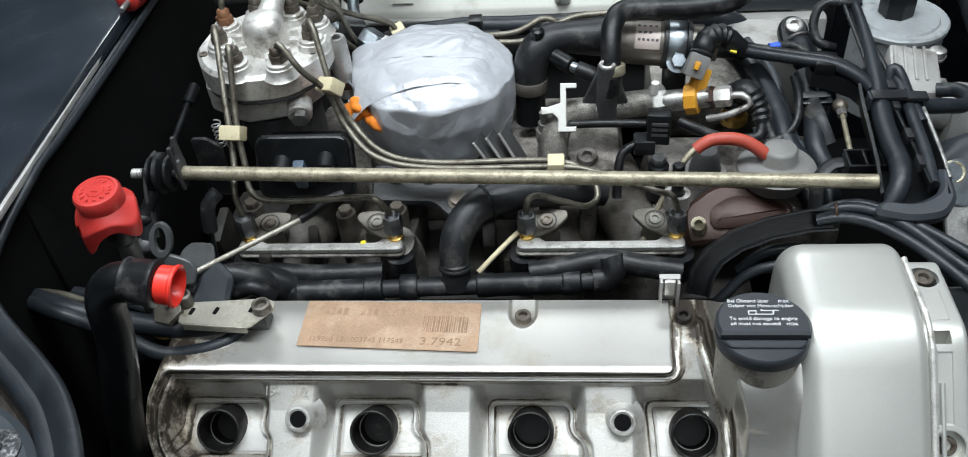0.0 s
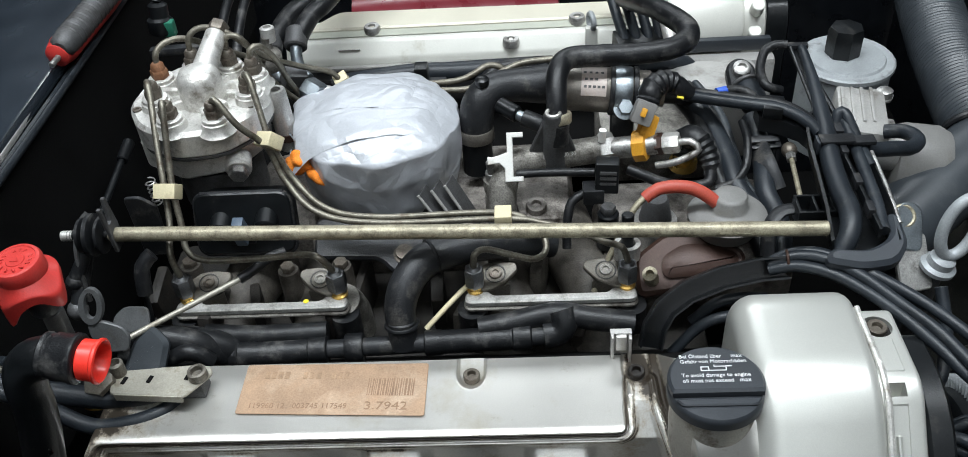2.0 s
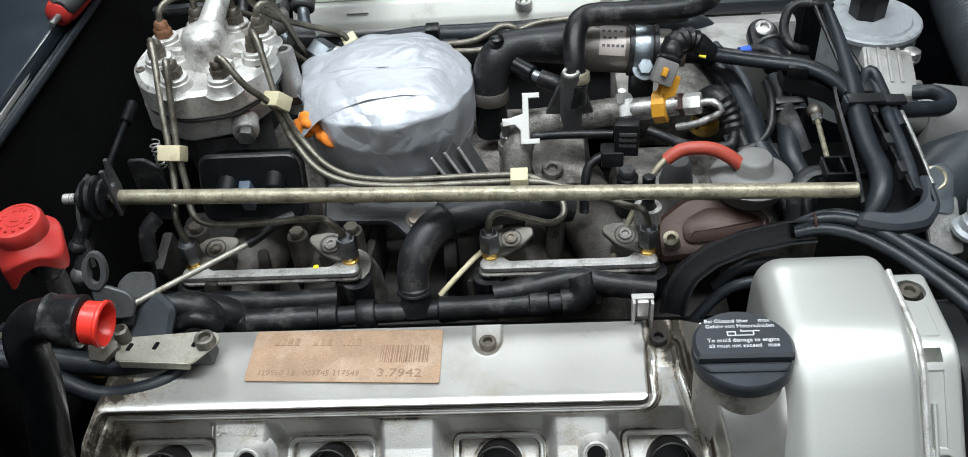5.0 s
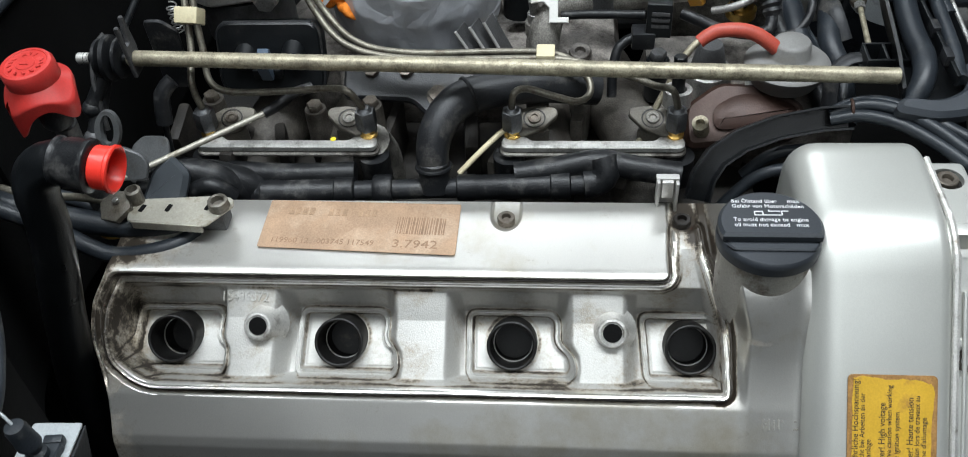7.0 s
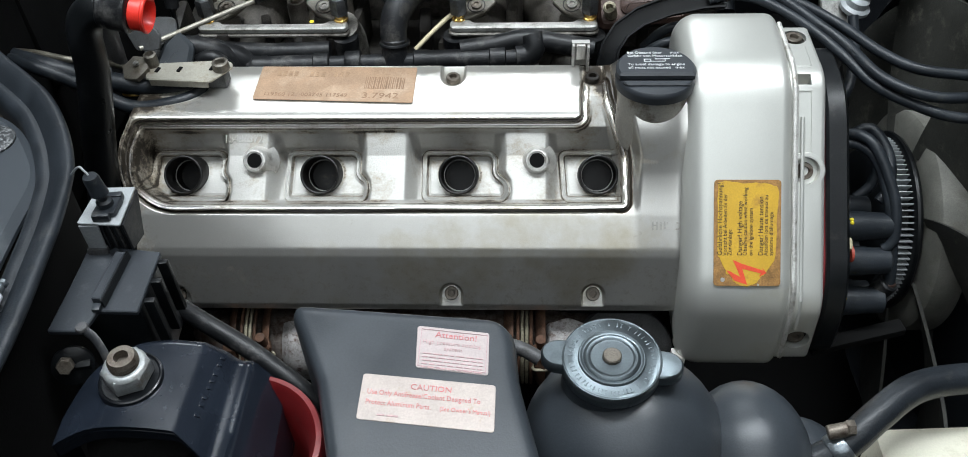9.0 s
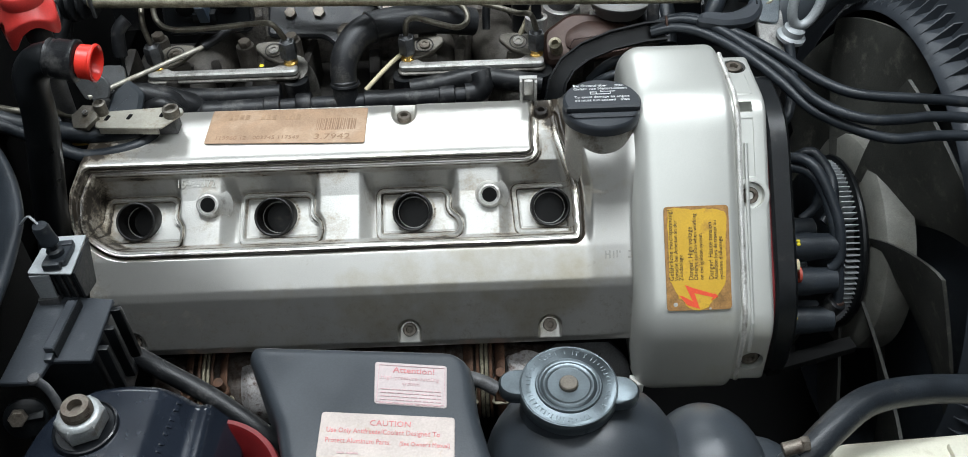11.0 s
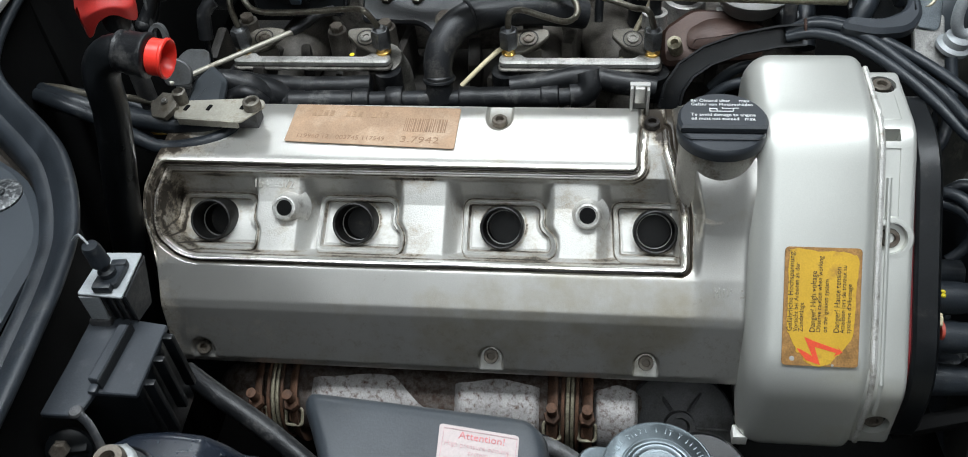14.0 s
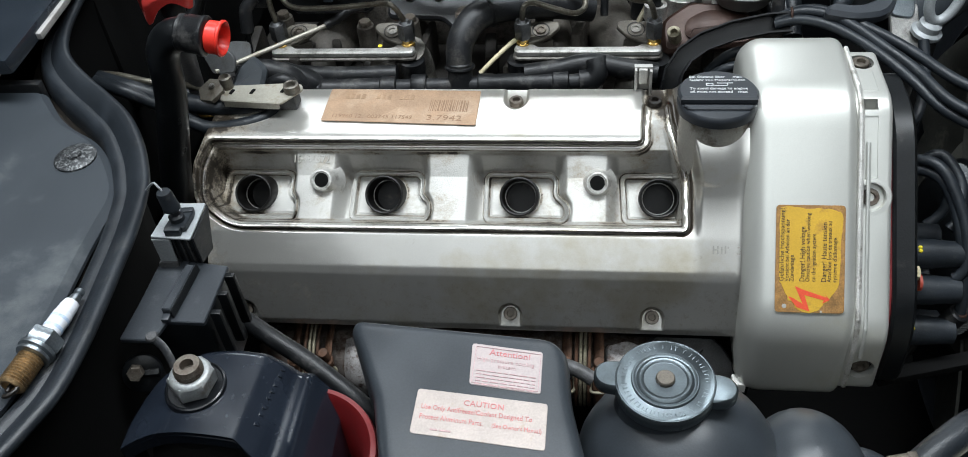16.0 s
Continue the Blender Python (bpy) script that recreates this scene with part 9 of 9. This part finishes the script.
for cx, gap in ((0.1035, 0.0125), (-0.1145, 0.0135)):
    for k in range(4):
        part("bellows_ring", Shape().ring((cx - 0.005 + 0.0034 * k, EY, EZ + 0.002), (1, 0, 0), 0.0375, 0.0014, 40, 8), YELLOW_ZINC if k in (1, 2) else RUST, ex, "tarnished bellows ring")
    for dx in (-gap, gap):
        bx = cx + dx
        part("clamp_strap", Shape().tube([Vector((bx, EY + 0.0365 * math.cos(t), EZ + 0.0365 * math.sin(t))) for t in np.linspace(1.2, 4.2, 20)], 0.0055, 10, flat=0.35), RUST, ex, "rusty clamp strap")
        part("clamp_stud", Shape().lathe([(0.0034 + 0.0004 * (k % 2), 0.0009 * k) for k in range(16)] + [(0.0002, 0.0145)], (bx, EY - 0.029, EZ + 0.028), (0, -0.25, 1), 14), RUST, ex, "rusty threaded stud")
        part("clamp_nut", Shape().hexagon((bx, EY - 0.0295, EZ + 0.022), (0, -0.25, 1), 0.0062, 0.007), RUST, ex, "rusty nut")
        frame_pts = soft_outline([(-0.0062, -0.0062), (0.0062, -0.0062), (0.0062, 0.0062), (-0.0062, 0.0062)], 0.003, 4)
        O, U, W = Vector((bx, EY - 0.034, EZ + 0.0135)), Vector((1, 0, 0)), Vector((0, 0.72, 0.69))
        part("clamp_eye", Shape().tube([O + U * a + W * b for a, b in frame_pts + frame_pts[:1]], 0.0013, 8, 0.001), YELLOW_ZINC, ex, "square tarnished clamp eye")
        part("clamp_block", Shape().box(tuple(O + Vector((0, 0.0035, -0.0035))), (0.009, 0.008, 0.009), 0.0015, (-44, 0, 0)), RUST, ex)
pul = thing("drive_pulley", (0.18, -0.06, -0.14), "dark ribbed wheel beneath the timing case", "pulley")
part("disc", Shape().lathe([(0.04, -0.006), (0.042, 0.0), (0.04, 0.003), (0.036, 0.001), (0.012, 0.001), (0.011, 0.006), (0.007, 0.006), (0.006, 0.001), (0.0002, 0.001)], (0.183, -0.074, -0.13), (0.1, -0.6, 0.75), 44), GREY_DARK, pul)
for k in range(6):
    a = k * math.pi / 3
    part("spoke", Shape().box((0.183 + 0.023 * math.cos(a), -0.0755 + 0.023 * math.sin(a) * 0.78, -0.1285 + 0.023 * math.sin(a) * 0.62), (0.022, 0.0018, 0.003), 0.0005, (38, 0, math.degrees(a))), GREY_DARK, pul)
single("lower_hose", Shape().tube([(-0.12, -0.15, 0.03), (-0.095, -0.165, 0.028), (-0.065, -0.18, 0.02), (-0.03, -0.2, 0.005), (0.0, -0.215, -0.02)], 0.006, 18), RUBBER, "black rubber hose below the valve cover", "hose")
single("oil_filter_housing", Shape().lathe([(0.03, 0), (0.034, 0.004), (0.034, 0.05), (0.03, 0.06)], (0.19, -0.13, -0.13), (0, -0.3, 1), 36), BLACK, "round black filter housing beneath the timing case", "housing")
single("white_lug", Shape().box((0.221, -0.094, -0.103), (0.01, 0.01, 0.01), 0.001), WHITE, "small white plastic lug under the timing case", "lug")
# ---- expansion tank ----
tank = thing("expansion_tank", (0.1, -0.26, -0.1), "dark grey plastic coolant expansion tank with printed stickers", "tank")
def tank_edge(s_at, left):
    """Plan outline of the flat-topped body, s_at metres in front of its rear edge."""
    if left:
        x = np.interp(s_at, [0, 0.023, 0.05, 0.095, 0.17], [-0.031, -0.019, -0.006, 0.006, 0.0])
    else:
        x = np.interp(s_at, [0, 0.012, 0.04, 0.085, 0.16], [0.0925, 0.0985, 0.101, 0.112, 0.13])
    r = 0.011
    turn = r * (1 - math.sqrt(max(0, 1 - (1 - s_at / r) ** 2))) if s_at < r else 0
    return x + turn if left else x - turn


LIP = [(0.0, -0.08), (0.0, 0.0745), (0.0006, 0.0775), (0.002, 0.0803), (0.0042, 0.0821), (0.0072, 0.0829), (0.01, 0.083)]
stations = [(s_at, z) for s_at, z in LIP] + [(0.01 + 0.16 * k / 24, 0.083) for k in range(1, 25)]
rows = []
for s_at, zs in stations:
    xl, xr = tank_edge(s_at, True), tank_edge(s_at, False)
    row = []
    cols = [(xl + q, z) for q, z in LIP] + [(xl + 0.01 + (xr - xl - 0.02) * k / 16, 0.083) for k in range(1, 16)] + [(xr - q, z) for q, z in reversed(LIP)]
    for x, z in cols:
        yr = -0.189 - 0.082 * (x + 0.03)
        row.append(Vector((x, yr - s_at, max(-0.08, min(z, zs) - 0.4 * min(0.083 - z, 0.083 - zs)))))
    rows.append(row)
part("main_body", Shape().sheet(rows), TANK, tank, sharp=50)
part("neck_body", Shape().blob((0.16, -0.235, 0.012), (0.058, 0.055, 0.055), 36, 24), TANK, tank, "rounded filler chamber", 70)
part("second_body", Shape().blob((0.232, -0.238, 0.0), (0.036, 0.045, 0.044), 32, 22), TANK, tank, "rounded side chamber", 70)
part("end_body", Shape().blob((0.265, -0.232, -0.02), (0.03, 0.03, 0.03), 28, 18), TANK, tank, sharp=70)
part("neck", Shape().lathe([(0.032, 0.03), (0.027, 0.045), (0.0255, 0.068), (0.025, 0.07)], (0.15, -0.2235, 0), (0, 0.02, 1), 36), TANK, tank)
part("pipe_stub", Shape().tube([(0.112, -0.208, 0.055), (0.101, -0.203, 0.058), (0.094, -0.2, 0.052), (0.09, -0.198, 0.04)], [0.0042, 0.0042, 0.0065, 0.0065], 14), GREY_DARK, tank, "small overflow stub")
part("overflow_hose", Shape().tube([(0.094, -0.2, 0.052), (0.09, -0.197, 0.04), (0.092, -0.2, 0.0), (0.1, -0.2, -0.05)], 0.0075, 14), RUBBER, tank)
def sticker(corners, mat, label):
    st = thing("tank_sticker", (*corners[0], 0.083), label, "sticker", "tank stickers")
    paper = part("paper", Shape().slab(corners, (0, 0, 0.0829), (1, 0, 0), (0, 1, 0), 0.0006, 0.0002, 0.002), mat, st)
    return paper


sa = sticker([(0.0462, -0.234), (0.0846, -0.2389), (0.0845, -0.2115), (0.0452, -0.2067)], LABEL_PINK, "pale pink attention sticker with red print on the tank")
R1, U1, Z1 = (1, -0.123, 0), (0.02, 1, 0), 0.0837
lettering("Attention!", 0.0055, (0.0553, -0.2145, Z1), R1, U1, RED_INK, sa, "print", thick=0.0001)
lettering("High pressure cooling", 0.0036, (0.0487, -0.2182, Z1), R1, U1, PINK_INK, sa, "print", thick=0.0001)
lettering("system", 0.0036, (0.0605, -0.2232, Z1), R1, U1, PINK_INK, sa, "print", thick=0.0001)
rnd = random.Random(2)
lines = []
for k in range(5):
    x = 0.0
    while x < 0.031:
        w = rnd.uniform(0.002, 0.005)
        lines.append((x, -0.0022 * k, min(w, 0.0325 - x), 0.0006))
        x += w + 0.001
bars(lines, (0.0493, -0.2252, Z1), R1, U1, PINK_INK, sa)
bars([(0.001, 0.0005, 0.036, 0.0003), (0.001, 0.0245, 0.036, 0.0003), (0.001, 0.0005, 0.0003, 0.0243), (0.037, 0.0005, 0.0003, 0.0243)], (0.0462, -0.2335, Z1), R1, U1, PINK_INK, sa, "print_frame")
sc = sticker([(0.0186, -0.2655), (0.0886, -0.2726), (0.0888, -0.2448), (0.0193, -0.238)], LABEL_FOIL, "pale gold foil caution sticker with red print on the tank")
R2, U2 = (1, -0.099, 0), (0.01, 1, 0)
lettering("CAUTION", 0.0048, (0.0555, -0.2488, Z1), R2, U2, RED_INK, sc, "print", "CENTER", 0.0001)
lettering("Use Only Antifreeze/Coolant Designed To", 0.0042, (0.0225, -0.2505, Z1), R2, U2, RED_INK, sc, "print", "LEFT", 0.00008, 0.81)
lettering("Protect Aluminum Parts.", 0.0042, (0.0223, -0.2565, Z1), R2, U2, RED_INK, sc, "print", "LEFT", 0.00008, 0.81)
lettering("(See Owner's Manual)", 0.0036, (0.0605, -0.2604, Z1), R2, U2, RED_INK, sc, "print", "LEFT", 0.00008, 0.81)
bars([(0, 0, 0.004, 0.0009), (0.005, 0, 0.006, 0.0009)], (0.029, -0.2635, Z1), R2, U2, PINK_INK, sc)

CC, CA = Vector((0.15, -0.2235, 0.07)), Vector((0, 0.02, 1)).normalized()
ears = []
for t in np.linspace(0, 2 * math.pi, 120, endpoint=False):
    q = math.cos(2 * (t - radians(-7)))
    ear = max(0, (q - 0.8) / 0.2)
    r = 0.0269 + 0.0111 * ear ** 0.6
    ears.append((r * math.cos(t), r * math.sin(t)))
rc = part("radiator_cap", Shape().slab(ears, CC, (1, 0, 0), (0, 1, 0.0), 0.0084, 0.0012), CAP_ZINC, tank, "pressed zinc radiator cap with two ears", 45)
part("dish", Shape().lathe([(0.0182, 0.0), (0.0181, 0.0088), (0.0176, 0.0094), (0.0169, 0.0094), (0.0161, 0.0088), (0.0154, 0.0087), (0.0149, 0.0093), (0.0136, 0.0099), (0.0124, 0.0097), (0.0114, 0.0089), (0.0107, 0.0088), (0.0, 0.0088)], CC, CA, 64), CAP_ZINC, rc, "pressed rings", 30)
part("rolled_rim", Shape().ring(CC + CA * 0.0081, CA, 0.0261, 0.0007, 64, 8), CAP_ZINC, rc)
part("rivet", Shape().lathe([(0.0052, 0.0086), (0.0051, 0.0106), (0.0045, 0.0112), (0.0, 0.0113)], CC, CA, 28), STUD, rc, "dull centre rivet")
s = Shape()
rnd = random.Random(3)
a = 0.0
while a < 350:
    step_a = rnd.choice((5, 6, 7))
    if rnd.random() < 0.85:
        o2 = Vector((math.cos(radians(a)), math.sin(radians(a)), 0))
        s.box(tuple(CC + o2 * 0.0221 + CA * 0.0084), (rnd.choice((0.0022, 0.003)), 0.0006, 0.0005), 0.0001, (0, 0, a))
        if rnd.random() < 0.6:
            s.box(tuple(CC + o2 * (0.0221 + rnd.choice((-0.0011, 0.0011))) + CA * 0.0084), (0.0006, 0.0018, 0.0005), 0.0001, (0, 0, a))
    a += step_a
part("embossed_band", s, CAP_ZINC, rc, "embossed marks round the rim")
hs = thing("coolant_hose", (0.29, -0.235, 0.0), "black coolant hose with a steel worm clamp", "hose")
part("hose", Shape().tube([(0.262, -0.245, 0.006), (0.275, -0.242, 0.012), (0.288, -0.236, 0.02), (0.305, -0.223, 0.026), (0.33, -0.206, 0.027), (0.365, -0.196, 0.022), (0.41, -0.19, 0.012), (0.5, -0.18, -0.01)], 0.009, 22, 0.004), RUBBER_GREY, hs)
part("clamp_band", Shape().lathe([(0.0094, 0), (0.0101, 0.001), (0.0101, 0.009), (0.0094, 0.01)], (0.277, -0.2415, 0.013), (0.8, 0.35, 0.5), 30), ZINC, hs, "worm clamp band")
part("clamp_screw", Shape().rod((0.272, -0.237, 0.0275), (0.283, -0.236, 0.0305), 0.0042), STUD, hs, "clamp screw housing")
part("clamp_head", Shape().hexagon((0.282, -0.2355, 0.03), (1, 0, 0.15), 0.0046, 0.005), STUD, hs)
part("stub", Shape().lathe([(0.006, 0), (0.0085, 0.002), (0.0085, 0.012)], (0.27, -0.256, 0.004), (0.6, -0.4, 0.5), 20), BLACK, hs)
wb = thing("washer_tank", (0.37, -0.28, -0.1), "white plastic washer fluid tank with a moulded rib", "tank")
part("body", Shape().box((0.385, -0.265, -0.074), (0.14, 0.12, 0.13), 0.012, (0, 0, 3)), TANK_WHITE, wb)
part("rib", Shape().box((0.4, -0.225, -0.008), (0.03, 0.02, 0.006), 0.002, (0, 0, 3)), TANK_WHITE, wb)

# ---- strut mount, relay box, sensor ----
mount = thing("strut_mount", (-0.09, -0.26, 0.0), "black painted strut mount bracket with a large hexagon nut", "strut mount")
def mount_height(x, y):
    fold = -0.0668 + (y + 0.2758) * 0.06
    rib = -0.0415 + (y + 0.2288) * 0.03
    z = 0.1005 - (0.02 if x < -0.09 else 0.008) * (x + 0.09) ** 2 / 0.002
    if x > fold:
        z = 0.1005 - 0.008 * (fold + 0.09) ** 2 / 0.002 - 0.85 * (x - fold)
    z += 0.0042 * math.exp(-((x - rib) / 0.0032) ** 2) - 0.0018 * math.exp(-((x - rib + 0.008) / 0.003) ** 2)
    if x > rib + 0.006:
        z -= 1.3 * (x - rib - 0.006)
    return z


rows = []
for q in np.linspace(0, 1, 30):
    row = []
    for p in np.linspace(0, 1, 60):
        x = -0.1315 + 0.1035 * p
        back = np.interp(x, [-0.1315, -0.127, -0.122, -0.1125, -0.0975, -0.08, -0.0566, -0.03, -0.02], [-0.266, -0.252, -0.243, -0.2355, -0.2298, -0.2275, -0.2275, -0.2295, -0.231])
        front = np.interp(x, [-0.1315, -0.11, -0.066, -0.05, -0.02], [-0.283, -0.2812, -0.2825, -0.292, -0.31])
        y = back + (front - back) * q
        row.append(Vector((x, y, mount_height(x, y) - 0.003 * max(0, 0.06 - q) / 0.06)))
    rows.append(row)
s = Shape().sheet(rows)
under = [[v + Vector((0, 0, -0.0035)) for v in row] for row in rows]
s.sheet(under)
s.sheet([rows[-1], [v + Vector((0, 0.001, -0.012)) for v in rows[-1]]])
s.sheet([rows[0], [v + Vector((0, 0.004, -0.045)) for v in rows[0]]])
s.sheet([[r[0] for r in rows], [r[0] + Vector((-0.003, 0, -0.045)) for r in rows]])
s.sheet([[r[-1] for r in rows], [r[-1] + Vector((0.002, 0, -0.03)) for r in rows]])
part("pressed_cover", s, PAINT_DULL, mount, "pressed steel cover with folded wing and ribs", 50)
part("inner_cup", Shape().lathe([(0.03, -0.08), (0.032, -0.035), (0.02, -0.022)], (-0.095, -0.258, 0.1), (0, 0, 1), 36), VOID, mount)
MC = Vector((-0.0945, -0.2545, 0.0983))
part("recess", Shape().lathe([(0.0165, 0.001), (0.0158, 0.0038), (0.015, 0.0042), (0.0142, 0.0034), (0.0, 0.0032)], MC, (0.05, 0, 1), 36), PAINT, mount, "dished seat")
big_nut = part("hexagon_nut", Shape().hexagon(MC + Vector((0, 0, 0.0035)), (0.05, 0, 1), 0.0124, 0.011, 0.35), NUT, mount, "large plated hexagon nut")
part("nut_collar", Shape().lathe([(0.0112, 0.0138), (0.0104, 0.0152), (0.0092, 0.0158), (0.006, 0.0158)], MC, (0.05, 0, 1), 32), NUT, big_nut)
s = Shape().lathe([(0.0071 + 0.0006 * (k % 2), 0.0145 + 0.001 * k) for k in range(7)] + [(0.0066, 0.022), (0.0036, 0.022), (0.0034, 0.017), (0.0002, 0.017)], MC, (0.05, 0, 1), 26)
part("threaded_stud", s, STUD, big_nut, "worn threaded stud with a socket")
for k in (0, 1.4, 2.4, 3.8, 4.8, 5.8, 7.2, 8.2):
    ny = -0.2699 + 0.0044 * k
    nx = -0.0592 + 0.0043 * (ny + 0.2699) / 0.036
    part("embossed_digit", Shape().box((nx, ny, mount_height(nx, ny)), (0.0028, 0.0021, 0.0013), 0.0004, (0, 40, 8)), PAINT_DULL, mount)
lip_rows = []
for t in np.linspace(-62, 112, 40):
    o = Vector((math.cos(radians(t)), math.sin(radians(t)), 0))
    c = Vector((-0.0435, -0.2735, 0))
    lip_rows.append([c + o * r + Vector((0, 0, z)) for r, z in ((0.03, 0.0), (0.034, 0.052), (0.0385, 0.067), (0.0405, 0.0702), (0.0432, 0.0695), (0.0442, 0.066), (0.0442, 0.0))])
single("red_buffer", Shape().loft(lip_rows), RED_LIP, "scuffed red curved lip beside the strut mount", "buffer")
relay = thing("relay_box", (-0.13, -0.19, 0.05), "black plastic relay box with a ribbed handle on its lid", "box")
RB = Matrix.Translation((-0.127, -0.1895, 0.084)) @ Euler((radians(-4), radians(-2), radians(3))).to_matrix().to_4x4()
def at_box(x, y, z):
    return tuple(RB @ Vector((x, y, z)))


lid = [(-0.1502, -0.1565), (-0.1068, -0.162), (-0.1078, -0.206), (-0.1302, -0.2055), (-0.1335, -0.2195), (-0.1535, -0.2195), (-0.1515, -0.19)]
s = Shape().slab(soft_outline(lid, 0.0012, 3), (0, 0, 0.0895), (1, 0, 0), (0, 1, 0), 0.0035, 0.0006)
part("lid", s, LID, relay, "satin dark grey lid")
part("case", Shape().box(at_box(0.001, 0.004, -0.022), (0.036, 0.04, 0.055), 0.002, (-4, -2, 3)), BLACK, relay)
part("handle", Shape().slab([(-0.1333, -0.2015), (-0.1275, -0.202), (-0.1243, -0.1672), (-0.13, -0.1668)], (0, 0, 0.093), (1, 0, 0), (0, 1, 0), 0.0062, 0.0006, 0.0006), LID, relay, "raised bar handle")
part("handle_side", Shape().slab([(-0.1273, -0.2035), (-0.1262, -0.2035), (-0.123, -0.1665), (-0.1241, -0.1665)], (0, 0, 0.093), (1, 0, 0), (0, 1, 0), 0.0062, 0.0003), BLACK, relay)
part("handle_foot", Shape().box((-0.1302, -0.2045, 0.0945), (0.0045, 0.005, 0.003), 0.0008), LID, relay)
for k in range(3):
    part("side_rib", Shape().box(at_box(0.0245, 0.018 - 0.015 * k, -0.01), (0.006, 0.004, 0.04), 0.001, (-4, -2, 3)), BLACK, relay)
part("screw", Shape().lathe([(0.0036, 0), (0.0036, 0.001), (0.003, 0.0018), (0.0, 0.002)], (-0.1348, -0.2172, 0.0928), (0, 0, 1), 18), GREY_DARK, relay, "small screw")
part("tongue", Shape().tube([(-0.134, -0.218, 0.0925), (-0.128, -0.2215, 0.0915), (-0.1225, -0.227, 0.088), (-0.119, -0.232, 0.082)], 0.0026, 8, flat=0.4), BLACK_DUSTY, relay, "bent metal tongue")
part("rear_plate", Shape().box(at_box(-0.014, 0.027, 0.0), (0.012, 0.004, 0.03), 0.001, (-4, -2, 3)), GREY_DARK, relay)
sn = thing("bracket_sensor", (-0.16, -0.11, 0.05), "black plug sensor mounted on a pale metal bracket", "sensor")
part("bracket", Shape().slab(soft_outline([(-0.1772, -0.1352), (-0.1466, -0.1372), (-0.1468, -0.0995), (-0.1735, -0.1005)], 0.0015, 3), (0, 0, 0.0762), (1, 0, 0), (0, 1, 0), 0.0018, 0.0004), GREY, sn, "pale plated plate")
part("bracket_leg", Shape().slab([(-0.1768, 0.028), (-0.1655, 0.03), (-0.163, 0.0755), (-0.1768, 0.0755)], (0, -0.1345, 0), (1, 0, 0), (0, 0, 1), 0.0016, 0.0004), GREY, sn, "bent plate leg")
part("bracket_flank", Shape().slab([(-0.1345, 0.05), (-0.115, 0.045), (-0.1, 0.0755), (-0.1345, 0.0755)], (-0.1472, 0, 0), (0, 1, 0), (0, 0, 1), 0.0016, 0.0004), BLACK_DUSTY, sn)
part("socket", Shape().box((-0.157, -0.122, 0.06), (0.017, 0.02, 0.03), 0.002), BLACK, sn, "black socket below the plate")
for k in range(3):
    part("socket_rib", Shape().box((-0.163 + 0.0055 * k, -0.1325, 0.062), (0.0018, 0.002, 0.026), 0.0005), BLACK_DUSTY, sn)
SB = Vector((-0.1585, -0.1225, 0.0778))
SD = Vector((-0.1, 0.03, 1)).normalized()
part("collar", Shape().slab(soft_outline([(-0.0085, -0.0085), (0.007, -0.0085), (0.0085, 0.0075), (-0.0065, 0.0075)], 0.002, 3), SB, (1, 0.1, 0), (0, 1, 0), 0.0055, 0.0008), RUBBER_GREY, sn, "square locking collar")
part("front_tab", Shape().box(tuple(SB + Vector((-0.0015, -0.0095, 0.003))), (0.012, 0.005, 0.006), 0.0012, (0, 0, 3)), RUBBER_GREY, sn)
part("rear_tab", Shape().box(tuple(SB + Vector((0.003, 0.0095, 0.0035))), (0.01, 0.005, 0.006), 0.0012, (0, 0, 6)), RUBBER_GREY, sn)
part("stem", Shape().lathe([(0.0055, 0.004), (0.0055, 0.009), (0.0036, 0.0105), (0.0036, 0.017)], SB, SD, 22), RUBBER_GREY, sn)
part("boot", Shape().lathe([(0.0058, 0.0155), (0.0063, 0.016), (0.0063, 0.018), (0.006, 0.0185), (0.0056, 0.029), (0.0048, 0.0315), (0.0, 0.032)], SB, SD, 24), RUBBER_GREY, sn, "ribbed rubber boot")
part("leg_down", Shape().box((-0.171, -0.134, -0.01), (0.012, 0.003, 0.09), 0.0006), BLACK_DUSTY, sn)
part("lead", Shape().tube([SB + SD * 0.028, SB + SD * 0.036 + Vector((-0.006, 0.004, 0)), SB + SD * 0.032 + Vector((-0.02, 0.012, -0.01))], 0.0008, 8), GREY, sn)
sn.location, sn.scale = (-0.1339, -0.1413, 0.094), (0.82, 0.82, 0.82)
bk = thing("bay_bracket", (-0.15, -0.235, 0.03), "dark round bracket with a brown bolt beside the relay box", "bracket")
part("plate", Shape().lathe([(0.0115, 0), (0.0115, 0.003), (0.01, 0.004), (0.0002, 0.0042)], (-0.1565, -0.211, 0.05), (0.3, -0.8, 0.5), 32), BLACK, bk)
part("bolt", Shape().hexagon((-0.158, -0.214, 0.055), (0.3, -0.8, 0.5), 0.0048, 0.006), STUD, bk, "brown hexagon bolt")
part("stay", Shape().box((-0.156, -0.204, 0.02), (0.018, 0.006, 0.07), 0.002, (15, 0, 10)), BLACK, bk)
bk.location = Vector(bk.location) + Vector((0.0095, -0.0115, 0.0165))
